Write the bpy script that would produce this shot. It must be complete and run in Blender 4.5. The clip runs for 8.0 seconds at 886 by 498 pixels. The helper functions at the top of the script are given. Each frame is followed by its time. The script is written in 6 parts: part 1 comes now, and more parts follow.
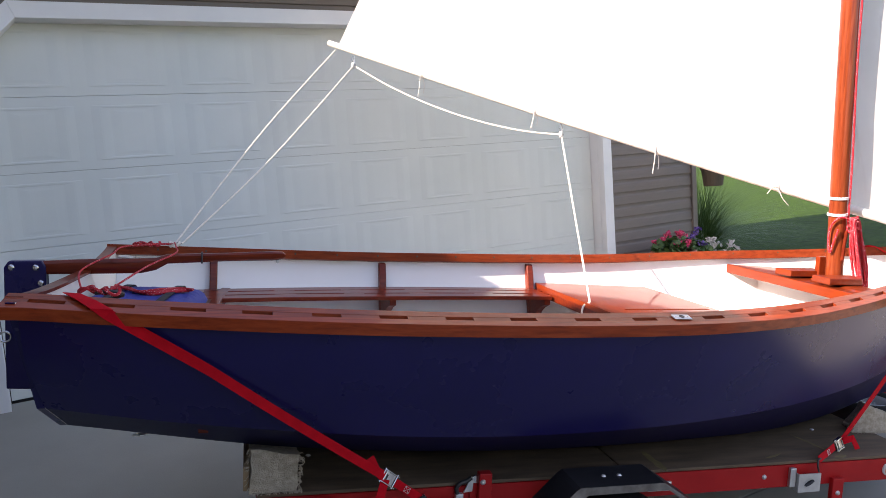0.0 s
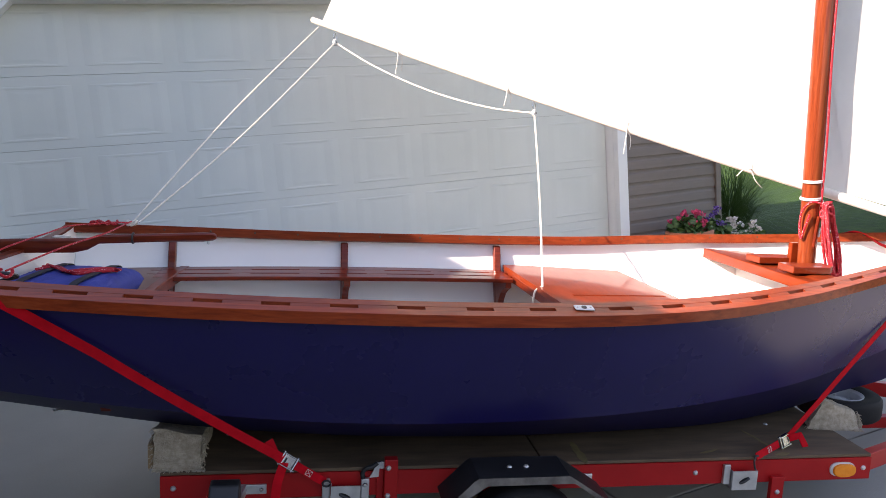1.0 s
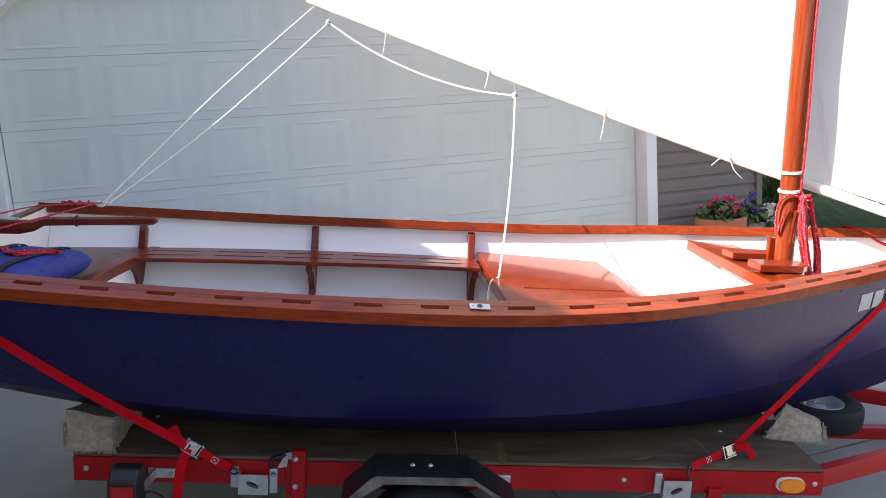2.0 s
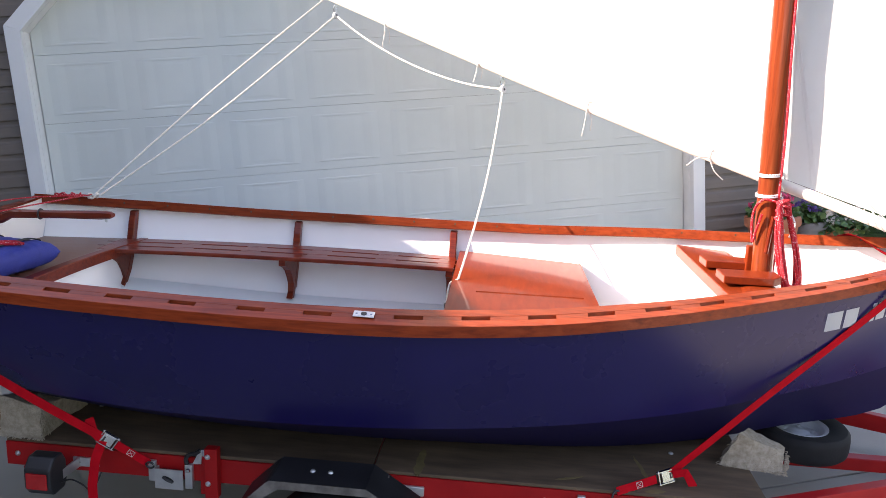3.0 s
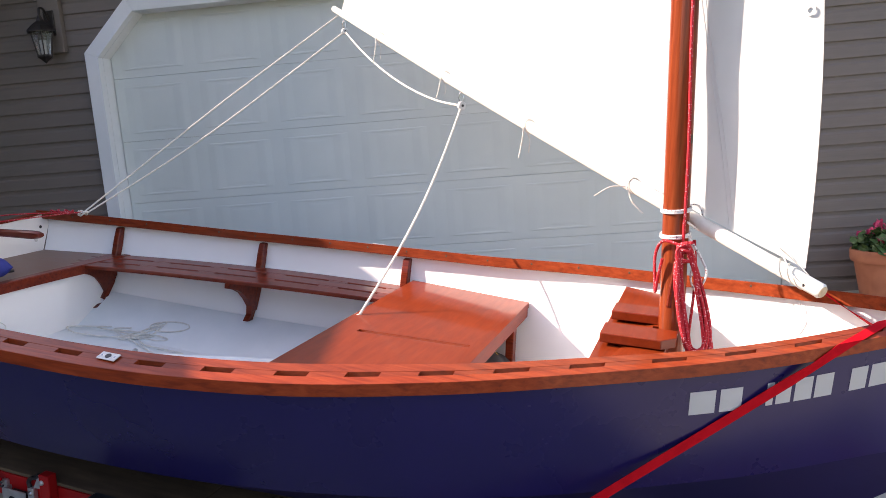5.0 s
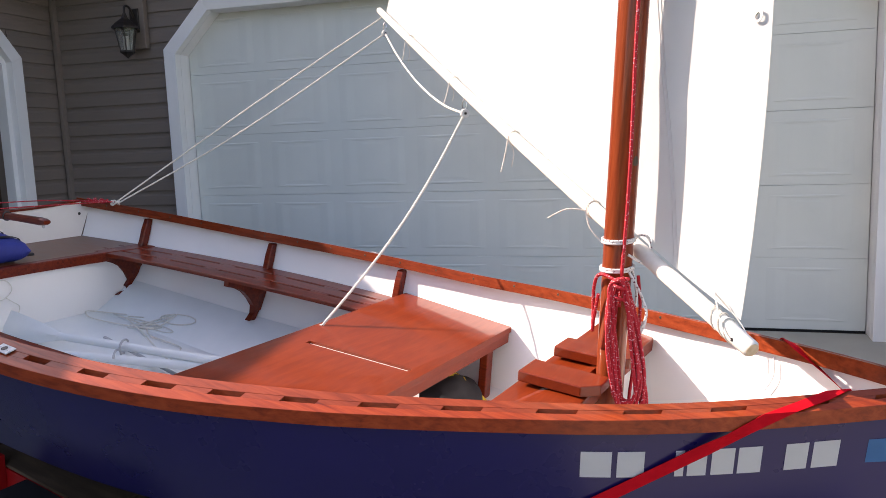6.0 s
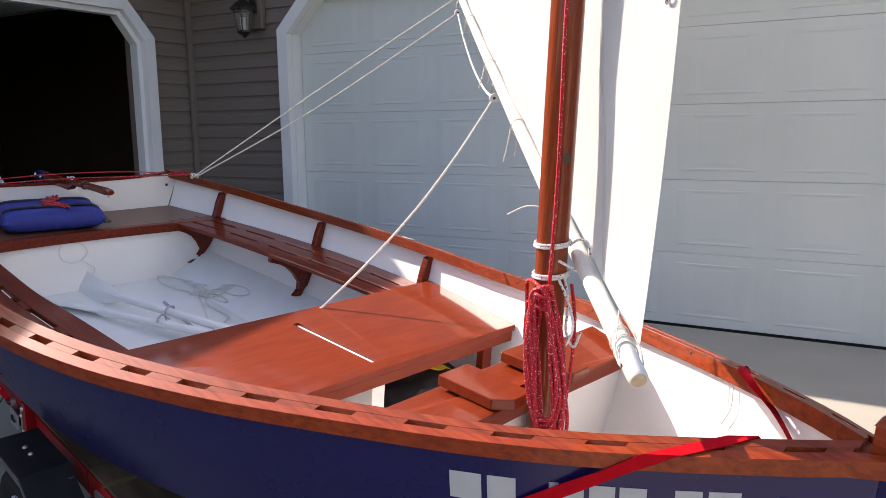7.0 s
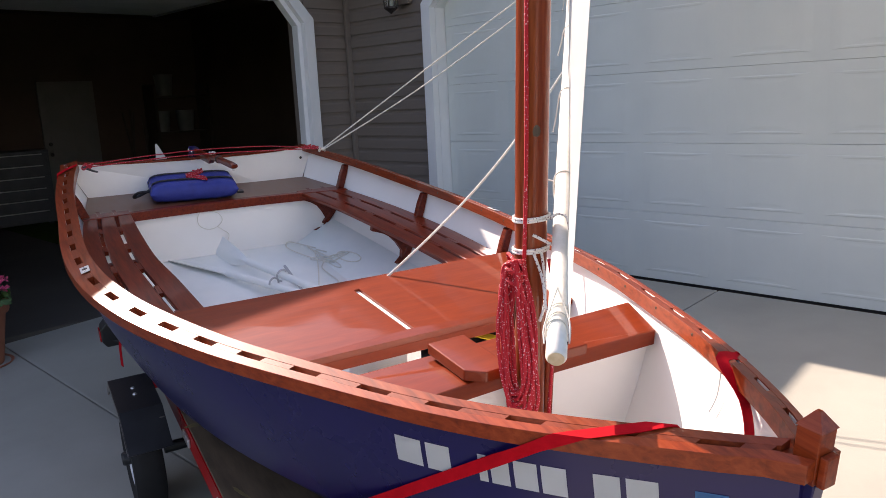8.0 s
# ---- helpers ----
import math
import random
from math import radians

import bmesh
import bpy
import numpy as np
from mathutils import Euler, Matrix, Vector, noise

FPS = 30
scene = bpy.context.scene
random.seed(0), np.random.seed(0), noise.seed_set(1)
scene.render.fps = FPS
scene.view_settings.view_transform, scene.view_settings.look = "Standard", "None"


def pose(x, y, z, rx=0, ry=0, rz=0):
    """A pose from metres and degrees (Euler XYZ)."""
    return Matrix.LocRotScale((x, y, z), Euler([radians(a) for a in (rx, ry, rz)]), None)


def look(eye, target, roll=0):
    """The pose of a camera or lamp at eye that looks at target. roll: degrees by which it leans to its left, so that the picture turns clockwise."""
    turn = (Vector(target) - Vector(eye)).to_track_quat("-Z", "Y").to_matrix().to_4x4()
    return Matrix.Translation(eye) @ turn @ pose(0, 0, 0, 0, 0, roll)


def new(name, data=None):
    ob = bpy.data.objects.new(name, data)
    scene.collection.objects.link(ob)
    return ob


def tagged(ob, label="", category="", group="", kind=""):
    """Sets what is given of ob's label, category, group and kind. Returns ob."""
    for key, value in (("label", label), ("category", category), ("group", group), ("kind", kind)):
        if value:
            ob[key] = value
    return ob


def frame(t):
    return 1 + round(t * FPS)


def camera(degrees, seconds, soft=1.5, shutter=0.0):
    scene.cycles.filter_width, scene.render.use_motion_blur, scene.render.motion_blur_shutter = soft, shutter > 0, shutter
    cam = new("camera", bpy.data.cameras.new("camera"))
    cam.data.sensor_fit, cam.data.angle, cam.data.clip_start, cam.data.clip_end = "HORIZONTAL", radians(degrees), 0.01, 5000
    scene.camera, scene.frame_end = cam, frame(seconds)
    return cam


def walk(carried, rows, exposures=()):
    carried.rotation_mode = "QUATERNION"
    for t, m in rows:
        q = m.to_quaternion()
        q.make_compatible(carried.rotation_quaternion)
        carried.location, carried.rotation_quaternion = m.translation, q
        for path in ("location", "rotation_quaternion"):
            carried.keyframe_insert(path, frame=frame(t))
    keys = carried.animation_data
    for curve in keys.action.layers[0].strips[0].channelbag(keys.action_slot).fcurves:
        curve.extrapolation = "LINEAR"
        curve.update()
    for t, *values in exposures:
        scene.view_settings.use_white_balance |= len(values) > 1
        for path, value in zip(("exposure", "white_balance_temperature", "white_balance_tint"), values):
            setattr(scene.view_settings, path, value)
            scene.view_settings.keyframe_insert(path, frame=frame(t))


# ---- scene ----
# The camera: seconds, place in metres, yaw, pitch, roll.
cam = camera(60.10, 8.0, soft=0.8)
ROWS = [
    (0, -0.0114, -0.0166, 1.3608, -29.861, -7.019, 4.084),
    (0.5, 0.2121, -0.1212, 1.3639, -27.625, -7.900, 4.031),
    (1, 0.4804, -0.2216, 1.3602, -24.752, -8.718, 4.079),
    (1.5, 0.7469, -0.2944, 1.3650, -21.868, -9.619, 3.887),
    (3, 1.6835, -0.4171, 1.3582, -10.047, -10.516, 3.923),
    (3.5, 2.0062, -0.3907, 1.3313, -5.889, -10.137, 3.951),
    (4, 2.3384, -0.3235, 1.3386, -1.773, -10.156, 4.291),
    (4.5, 2.6210, -0.2435, 1.3370, 1.812, -9.226, 4.466),
    (5, 2.9191, -0.1681, 1.3159, 5.971, -8.730, 4.595),
    (6.5, 3.7606, 0.2923, 1.2961, 22.613, -7.753, 0.791),
    (7, 4.0361, 0.4521, 1.3143, 29.652, -9.138, 0.747),
    (7.5, 4.2927, 0.5955, 1.3269, 37.267, -10.710, 1.608),
    (8, 4.4957, 0.7541, 1.3180, 44.927, -11.113, 2.714),
]
walk(cam, [(t, pose(x, y, z, 90 + pitch, roll, yaw)) for t, x, y, z, yaw, pitch, roll in ROWS],
     [(0.0, 1.44, 7200, 24), (1.5, 1.46, 7200, 24), (3.5, 1.68, 7200, 24), (4.0, 1.68, 7200, 24), (4.5, 1.57, 7200, 24), (5.0, 1.33, 7200, 24), (6.5, 1.13, 7200, 24), (7.5, 1.0, 7200, 24), (8.0, 1.10, 7200, 24)])

# ---- world, sun ----
SUN_TO = Vector((-1.40, 0.10, 1.0)).normalized()
world = bpy.data.worlds.new("world")
scene.world = world
world.use_nodes = True
wn = world.node_tree.nodes
sky = wn.new("ShaderNodeTexSky")
sky.sky_type = "NISHITA"
sky.sun_disc = False
sky.sun_elevation = math.asin(SUN_TO.z)
sky.sun_rotation = math.atan2(SUN_TO.x, SUN_TO.y)
sky.air_density, sky.dust_density, sky.ozone_density = 1.0, 1.5, 1.0
world.node_tree.links.new(sky.outputs[0], wn["Background"].inputs[0])
wn["Background"].inputs[1].default_value = 0.15
lamp_data = bpy.data.lights.new("sun", "SUN")
lamp_data.energy, lamp_data.angle, lamp_data.color = 5.0, radians(0.5), (1.0, 0.94, 0.84)
sun = new("sun", lamp_data)
sun.matrix_world = look(Vector((0, 0, 12)) + SUN_TO * 5, Vector((0, 0, 12)))


# ---- materials ----
def nodes_of(name):
    m = bpy.data.materials.new(name)
    m.use_nodes = True
    t = m.node_tree
    return m, t, t.nodes["Principled BSDF"]


def ramp_of(t, fac, stops):
    r = t.nodes.new("ShaderNodeValToRGB")
    els = r.color_ramp.elements
    while len(els) < len(stops):
        els.new(0.5)
    for e, (p, c) in zip(els, stops):
        e.position, e.color = p, (*c, 1)
    t.links.new(fac, r.inputs[0])
    return r.outputs[0]


def noise_of(t, scale, detail=4, stretch=(1, 1, 1), rough=0.55, coord="Object", distort=0.0):
    co = t.nodes.new("ShaderNodeTexCoord")
    mp = t.nodes.new("ShaderNodeMapping")
    mp.inputs["Scale"].default_value = stretch
    n = t.nodes.new("ShaderNodeTexNoise")
    n.inputs["Scale"].default_value, n.inputs["Detail"].default_value, n.inputs["Roughness"].default_value = scale, detail, rough
    n.inputs["Distortion"].default_value = distort
    t.links.new(co.outputs[coord], mp.inputs[0])
    t.links.new(mp.outputs[0], n.inputs["Vector"])
    return n.outputs["Fac"]


def mixed(t, fac, a, b, mode="MIX"):
    x = t.nodes.new("ShaderNodeMix")
    x.data_type, x.blend_type = "RGBA", mode
    if isinstance(fac, (int, float)):
        x.inputs[0].default_value = fac
    else:
        t.links.new(fac, x.inputs[0])
    for sock, v in ((x.inputs[6], a), (x.inputs[7], b)):
        if isinstance(v, tuple):
            sock.default_value = (*v, 1)
        else:
            t.links.new(v, sock)
    return x.outputs[2]


def bumped(t, p, height, strength, dist=0.004):
    b = t.nodes.new("ShaderNodeBump")
    b.inputs["Strength"].default_value, b.inputs["Distance"].default_value = strength, dist
    t.links.new(height, b.inputs["Height"])
    t.links.new(b.outputs[0], p.inputs["Normal"])


def surface(name, low, high, scale=6.0, rough=0.5, rough_var=0.1, fine=60.0, bump=0.15, metal=0.0, coat=0.0, stretch=(1, 1, 1), dist=0.003, rnd=0.0, spec=0.5):
    m, t, p = nodes_of(name)
    big = noise_of(t, scale, 5, stretch)
    col = ramp_of(t, big, ((0.3, low), (0.7, high)))
    if rnd:
        oi = t.nodes.new("ShaderNodeObjectInfo")
        dark = tuple(c * (1 - rnd) for c in high)
        col = mixed(t, oi.outputs["Random"], col, mixed(t, 0.5, col, dark))
    t.links.new(col, p.inputs["Base Color"])
    small = noise_of(t, fine, 4, stretch)
    rr = t.nodes.new("ShaderNodeMapRange")
    rr.inputs[3].default_value, rr.inputs[4].default_value = max(0.02, rough - rough_var), min(1, rough + rough_var)
    t.links.new(big, rr.inputs[0])
    t.links.new(rr.outputs[0], p.inputs["Roughness"])
    p.inputs["Metallic"].default_value = metal
    p.inputs["Specular IOR Level"].default_value = spec
    p.inputs["Coat Weight"].default_value = coat
    p.inputs["Coat Roughness"].default_value = 0.08
    if bump:
        bumped(t, p, small, bump, dist)
    return m


def varnish(name, dark, mid, light, grain=(1.2, 14, 14), rough=0.3, coat=0.6, rnd=0.25, film=0.08):
    """Varnished timber with long grain along x."""
    m, t, p = nodes_of(name)
    g = noise_of(t, 5.0, 8, grain, 0.62, distort=0.4)
    broad = noise_of(t, 1.6, 3, (1, 2.5, 2.5))
    col = ramp_of(t, g, ((0.28, dark), (0.5, mid), (0.74, light)))
    col = mixed(t, broad, col, mixed(t, 0.3, col, dark))
    oi = t.nodes.new("ShaderNodeObjectInfo")
    tone = t.nodes.new("ShaderNodeMapRange")
    tone.inputs[3].default_value, tone.inputs[4].default_value = 0.0, rnd
    t.links.new(oi.outputs["Random"], tone.inputs[0])
    col = mixed(t, tone.outputs[0], col, dark)
    t.links.new(col, p.inputs["Base Color"])
    p.inputs["Roughness"].default_value = rough
    p.inputs["Coat Weight"].default_value = coat
    p.inputs["Coat Roughness"].default_value = film
    p.inputs["Specular IOR Level"].default_value = 0.10
    bumped(t, p, g, 0.12, 0.002)
    return m


MAHOGANY = varnish("mahogany", (0.075, 0.009, 0.004), (0.17, 0.022, 0.007), (0.25, 0.038, 0.012), rough=0.38, coat=0.4, film=0.06)
THWART = varnish("thwart_ply", (0.155, 0.019, 0.0035), (0.200, 0.0265, 0.005), (0.245, 0.036, 0.007), grain=(9, 1.3, 9), rough=0.5, coat=0.5, rnd=0.1, film=0.07)
RAIL = varnish("rail_timber", (0.15, 0.019, 0.005), (0.29, 0.041, 0.009), (0.40, 0.070, 0.018), rough=0.45, coat=0.38, rnd=0.08, film=0.12)
INNERRAIL = varnish("inwale_timber", (0.12, 0.019, 0.006), (0.25, 0.040, 0.011), (0.34, 0.065, 0.020), rough=0.46, coat=0.38, rnd=0.35, film=0.13)
SPAR = varnish("spar_timber", (0.11, 0.017, 0.006), (0.26, 0.050, 0.015), (0.37, 0.085, 0.027), grain=(16, 16, 0.7), rough=0.30, coat=0.5)
SEATPLY = surface("aft_seat_ply", (0.115, 0.046, 0.026), (0.160, 0.068, 0.039), 9, 0.36, 0.08, 90, 0.05, stretch=(1, 4, 1))
NAVY = surface("navy_gloss", (0.0085, 0.0065, 0.062), (0.011, 0.008, 0.078), 3, 0.28, 0.05, 25, 0.012, coat=0.0, spec=0.40)
BOTTOM = surface("navy_bilge", (0.009, 0.0075, 0.044), (0.012, 0.0095, 0.056), 4, 0.48, 0.08, 30, 0.03, spec=0.18)
WHITE = surface("white_enamel", (0.86, 0.855, 0.825), (0.90, 0.89, 0.86), 3, 0.35, 0.06, 40, 0.02)
SOLE = surface("sole_paint", (0.77, 0.81, 0.79), (0.85, 0.88, 0.855), 5, 0.5, 0.1, 120, 0.12)
RED = surface("red_paint", (0.33, 0.007, 0.008), (0.42, 0.011, 0.011), 7, 0.42, 0.1, 40, 0.05, spec=0.25)
STRAP = surface("red_webbing", (0.42, 0.003, 0.009), (0.54, 0.006, 0.013), 30, 0.75, 0.1, 300, 0.3, dist=0.001, spec=0.08)
BLACK = surface("black_plastic", (0.010, 0.010, 0.011), (0.022, 0.022, 0.024), 9, 0.42, 0.1, 80, 0.08)
RUBBER = surface("tyre_rubber", (0.011, 0.011, 0.012), (0.021, 0.020, 0.020), 14, 0.75, 0.1, 90, 0.2, spec=0.25)
ZINC = surface("zinc_plate", (0.50, 0.50, 0.50), (0.66, 0.66, 0.65), 20, 0.42, 0.12, 80, 0.06, metal=0.8)
STEEL = surface("stainless", (0.58, 0.58, 0.58), (0.70, 0.70, 0.70), 20, 0.25, 0.08, 80, 0.03, metal=1.0)
RIM = surface("rim_paint", (0.55, 0.55, 0.57), (0.68, 0.68, 0.70), 9, 0.4, 0.1, 60, 0.05)
DECKPLY = surface("deck_plywood", (0.060, 0.038, 0.021), (0.155, 0.10, 0.058), 4, 0.75, 0.1, 50, 0.25, stretch=(1, 5, 1))
CARPET = surface("carpet", (0.38, 0.31, 0.22), (0.62, 0.54, 0.42), 55, 0.95, 0.03, 260, 1.0, dist=0.012)
DOORPAINT = surface("door_paint", (0.60, 0.635, 0.61), (0.655, 0.685, 0.655), 2.2, 0.5, 0.08, 150, 0.12, dist=0.001)
TRIMPAINT = surface("trim_paint", (0.74, 0.75, 0.76), (0.80, 0.80, 0.80), 4, 0.45, 0.08, 60, 0.04)
SIDING = surface("vinyl_siding", (0.170, 0.138, 0.118), (0.200, 0.162, 0.139), 5, 0.55, 0.08, 70, 0.25, stretch=(1, 1, 8), rnd=0.12, dist=0.002)
CONCRETE = surface("concrete", (0.325, 0.312, 0.265), (0.415, 0.398, 0.34), 1.6, 0.85, 0.08, 130, 0.35, dist=0.003, rnd=0.1)
# Concrete far darker than the driveway: indoor shade is put into its colour.
SHADEDSLAB = surface("shaded_slab", (0.07, 0.06, 0.05), (0.10, 0.088, 0.076), 1.8, 0.8, 0.08, 60, 0.2)
GRASS = surface("lawn", (0.022, 0.056, 0.004), (0.050, 0.110, 0.011), 9, 0.9, 0.05, 160, 1.0, dist=0.03, spec=0.2)
BLADE = surface("grass_blade", (0.05, 0.11, 0.02), (0.11, 0.19, 0.05), 9, 0.6, 0.1, 60, 0.0, rnd=0.3)
TERRA = surface("terracotta", (0.34, 0.115, 0.060), (0.44, 0.165, 0.090), 8, 0.8, 0.08, 70, 0.2)
GREYPOT = surface("grey_pot", (0.13, 0.13, 0.14), (0.20, 0.20, 0.21), 8, 0.7, 0.08, 70, 0.2)
SOIL = surface("soil", (0.020, 0.014, 0.010), (0.045, 0.03, 0.02), 30, 0.95, 0.03, 120, 0.6)
LEAF = surface("leaf", (0.035, 0.085, 0.020), (0.070, 0.14, 0.035), 30, 0.5, 0.1, 60, 0.0, rnd=0.3)
PETAL = surface("pink_petal", (0.62, 0.035, 0.13), (0.75, 0.10, 0.22), 40, 0.6, 0.1, 60, 0.0)
PALEPETAL = surface("pale_petal", (0.55, 0.50, 0.48), (0.70, 0.66, 0.60), 40, 0.6, 0.1, 60, 0.0)
PURPLEPETAL = surface("purple_petal", (0.10, 0.05, 0.25), (0.16, 0.09, 0.33), 40, 0.6, 0.1, 60, 0.0)
ROPE = surface("white_rope", (0.60, 0.57, 0.50), (0.76, 0.73, 0.66), 60, 0.8, 0.08, 500, 0.6, dist=0.002)
SOLEROPE = surface("sole_rope", (0.66, 0.65, 0.57), (0.78, 0.76, 0.68), 60, 0.8, 0.08, 500, 0.6, dist=0.002)
BLUECLOTH = surface("blue_nylon", (0.012, 0.025, 0.20), (0.022, 0.040, 0.28), 14, 0.62, 0.1, 220, 0.5, dist=0.003)
BLACKCLOTH = surface("black_webbing", (0.010, 0.010, 0.013), (0.020, 0.020, 0.024), 30, 0.75, 0.08, 250, 0.4, dist=0.001)
YELLOW = surface("yellow_cloth", (0.60, 0.42, 0.02), (0.72, 0.52, 0.04), 20, 0.7, 0.08, 150, 0.3)
AMBER = surface("amber_lens", (0.80, 0.22, 0.01), (0.90, 0.30, 0.02), 30, 0.25, 0.05, 120, 0.2)
LENSRED = surface("red_lens", (0.38, 0.01, 0.01), (0.48, 0.02, 0.02), 30, 0.25, 0.05, 120, 0.2)
BOOMWOOD = surface("pale_spar", (0.70, 0.67, 0.58), (0.80, 0.77, 0.70), 8, 0.42, 0.08, 60, 0.06, stretch=(6, 6, 1))
ENDGRAIN = surface("boom_end_grain", (0.52, 0.40, 0.25), (0.66, 0.54, 0.37), 60, 0.7, 0.08, 300, 0.2)
DECAL = surface("white_vinyl", (0.80, 0.80, 0.80), (0.85, 0.85, 0.85), 9, 0.4, 0.05, 60, 0.0)
STICKER = surface("blue_sticker", (0.05, 0.22, 0.50), (0.07, 0.27, 0.56), 9, 0.4, 0.05, 60, 0.0)
BRONZE = surface("lantern_metal", (0.030, 0.024, 0.022), (0.060, 0.048, 0.042), 20, 0.45, 0.1, 80, 0.15, metal=0.6)
BROWNROOF = surface("brown_shingle", (0.16, 0.10, 0.07), (0.24, 0.16, 0.12), 6, 0.9, 0.05, 60, 0.4)
STAINMARK = surface("old_smear", (0.13, 0.095, 0.035), (0.20, 0.15, 0.06), 30, 0.8, 0.1, 80, 0.2)
WORNSTEEL = surface("worn_steel", (0.10, 0.09, 0.08), (0.24, 0.22, 0.20), 22, 0.5, 0.12, 80, 0.1, metal=0.3)
SHINGLE = surface("roof_shingle", (0.06, 0.05, 0.045), (0.12, 0.10, 0.09), 12, 0.9, 0.05, 80, 0.5)
# Brown wallboard kept very dark, with the unlit room's shade in the colour.
SHADEDWALL = surface("shaded_wallboard", (0.078, 0.046, 0.032), (0.110, 0.068, 0.046), 2, 0.8, 0.08, 40, 0.1)
# White door paint lowered to grey: the garage's shade is in the colour.
SHADEDDOOR = surface("shaded_door_white", (0.15, 0.135, 0.12), (0.19, 0.17, 0.15), 3, 0.5, 0.08, 60, 0.05)
TOOLGREY = surface("tool_chest_paint", (0.05, 0.05, 0.055), (0.08, 0.08, 0.085), 6, 0.4, 0.1, 60, 0.05)
DARKTIMBER = surface("aged_timber", (0.05, 0.035, 0.022), (0.08, 0.055, 0.035), 9, 0.6, 0.1, 60, 0.1)
# Bucket white taken down to dark grey to carry the room's gloom.
SHADEDPAIL = surface("shaded_pail_white", (0.13, 0.13, 0.12), (0.17, 0.17, 0.16), 9, 0.45, 0.1, 60, 0.03)
PLASTIC = surface("white_plastic", (0.55, 0.55, 0.53), (0.66, 0.66, 0.64), 9, 0.45, 0.1, 60, 0.03)
GREYSTICK = surface("weathered_batten", (0.34, 0.36, 0.37), (0.44, 0.46, 0.47), 9, 0.6, 0.1, 60, 0.1)
HANDLEWOOD = surface("ash_handle", (0.30, 0.20, 0.10), (0.42, 0.29, 0.16), 9, 0.5, 0.1, 60, 0.1)


def braid(name, base, fleck, amount=0.60, size=260):
    """Braided cord: base colour with flecks."""
    m, t, p = nodes_of(name)
    f = noise_of(t, size, 1, (1, 1, 1), 0.4)
    t.links.new(ramp_of(t, f, ((amount - 0.03, base), (amount + 0.03, fleck))), p.inputs["Base Color"])
    p.inputs["Roughness"].default_value = 0.75
    bumped(t, p, noise_of(t, 420, 2), 0.5, 0.002)
    return m


REDBRAID = braid("red_braid", (0.42, 0.004, 0.014), (0.70, 0.40, 0.42), 0.66, 230)
WHITEBRAID = braid("white_braid", (0.70, 0.69, 0.67), (0.12, 0.02, 0.04), 0.65, 200)


def glass_of(name):
    m, t, p = nodes_of(name)
    p.inputs["Base Color"].default_value = (0.85, 0.83, 0.78, 1)
    p.inputs["Roughness"].default_value = 0.12
    p.inputs["Transmission Weight"].default_value = 0.85
    p.inputs["IOR"].default_value = 1.45
    return m


GLASS = glass_of("lantern_glass")


def cloth_of(name):
    """Sailcloth: white, lets some light through."""
    m, t, p = nodes_of(name)
    out = t.nodes["Material Output"]
    f = noise_of(t, 3, 4)
    col = ramp_of(t, f, ((0.3, (0.78, 0.78, 0.76)), (0.7, (0.84, 0.84, 0.82))))
    t.links.new(col, p.inputs["Base Color"])
    p.inputs["Roughness"].default_value = 0.6
    tr = t.nodes.new("ShaderNodeBsdfTranslucent")
    t.links.new(col, tr.inputs[0])
    mx = t.nodes.new("ShaderNodeMixShader")
    mx.inputs[0].default_value = 0.42
    t.links.new(p.outputs[0], mx.inputs[1])
    t.links.new(tr.outputs[0], mx.inputs[2])
    t.links.new(mx.outputs[0], out.inputs[0])
    weave = noise_of(t, 300, 2)
    bumped(t, p, weave, 0.08, 0.001)
    return m


SAILCLOTH = cloth_of("sailcloth")


# ---- mesh helpers ----
def thing(name, m=None, label="", category="", group="", kind=""):
    ob = new(name)
    ob.empty_display_size = 0.1
    if m is not None:
        ob.matrix_world = m
    return tagged(ob, label, category, group, kind)


def mesh_of(name, bm, mats, smooth=False):
    me = bpy.data.meshes.new(name)
    bmesh.ops.recalc_face_normals(bm, faces=bm.faces)
    if smooth:
        for f in bm.faces:
            f.smooth = True
    bm.to_mesh(me)
    bm.free()
    for k in (mats if isinstance(mats, (list, tuple)) else [mats]):
        me.materials.append(k)
    if smooth:
        me.set_sharp_from_angle(angle=radians(38))
    return me


def part(name, bm, material, parent=None, label="", smooth=False, m=None):
    ob = new(name, mesh_of(name, bm, material, smooth))
    if parent is not None:
        ob.parent = parent
    if m is not None:
        ob.matrix_local = m
    return tagged(ob, label)


def single(name, bm, material, m=None, label="", category="", group="", kind="", smooth=False):
    ob = new(name, mesh_of(name, bm, material, smooth))
    if m is not None:
        ob.matrix_world = m
    return tagged(ob, label, category, group, kind)


def add_box(bm, lo, hi, bevel=0.0, m=None, mi=0):
    lo, hi = Vector(lo), Vector(hi)
    r = bmesh.ops.create_cube(bm, size=1.0)
    vs = r["verts"]
    for v in vs:
        v.co = Vector([(a + b) / 2 + c * (b - a) for a, b, c in zip(lo, hi, v.co)])
    if bevel:
        es = list({e for v in vs for e in v.link_edges})
        g = bmesh.ops.bevel(bm, geom=es, offset=bevel, segments=2, affect="EDGES", profile=0.5)
        vs = list({v for f in g["faces"] for v in f.verts} | {v for v in vs if v.is_valid})
    if m is not None:
        bmesh.ops.transform(bm, matrix=m, verts=vs)
    if mi:
        for f in {f for v in vs for f in v.link_faces}:
            f.material_index = mi
    return vs


def box(lo, hi, bevel=0.0, m=None):
    bm = bmesh.new()
    add_box(bm, lo, hi, bevel, m)
    return bm


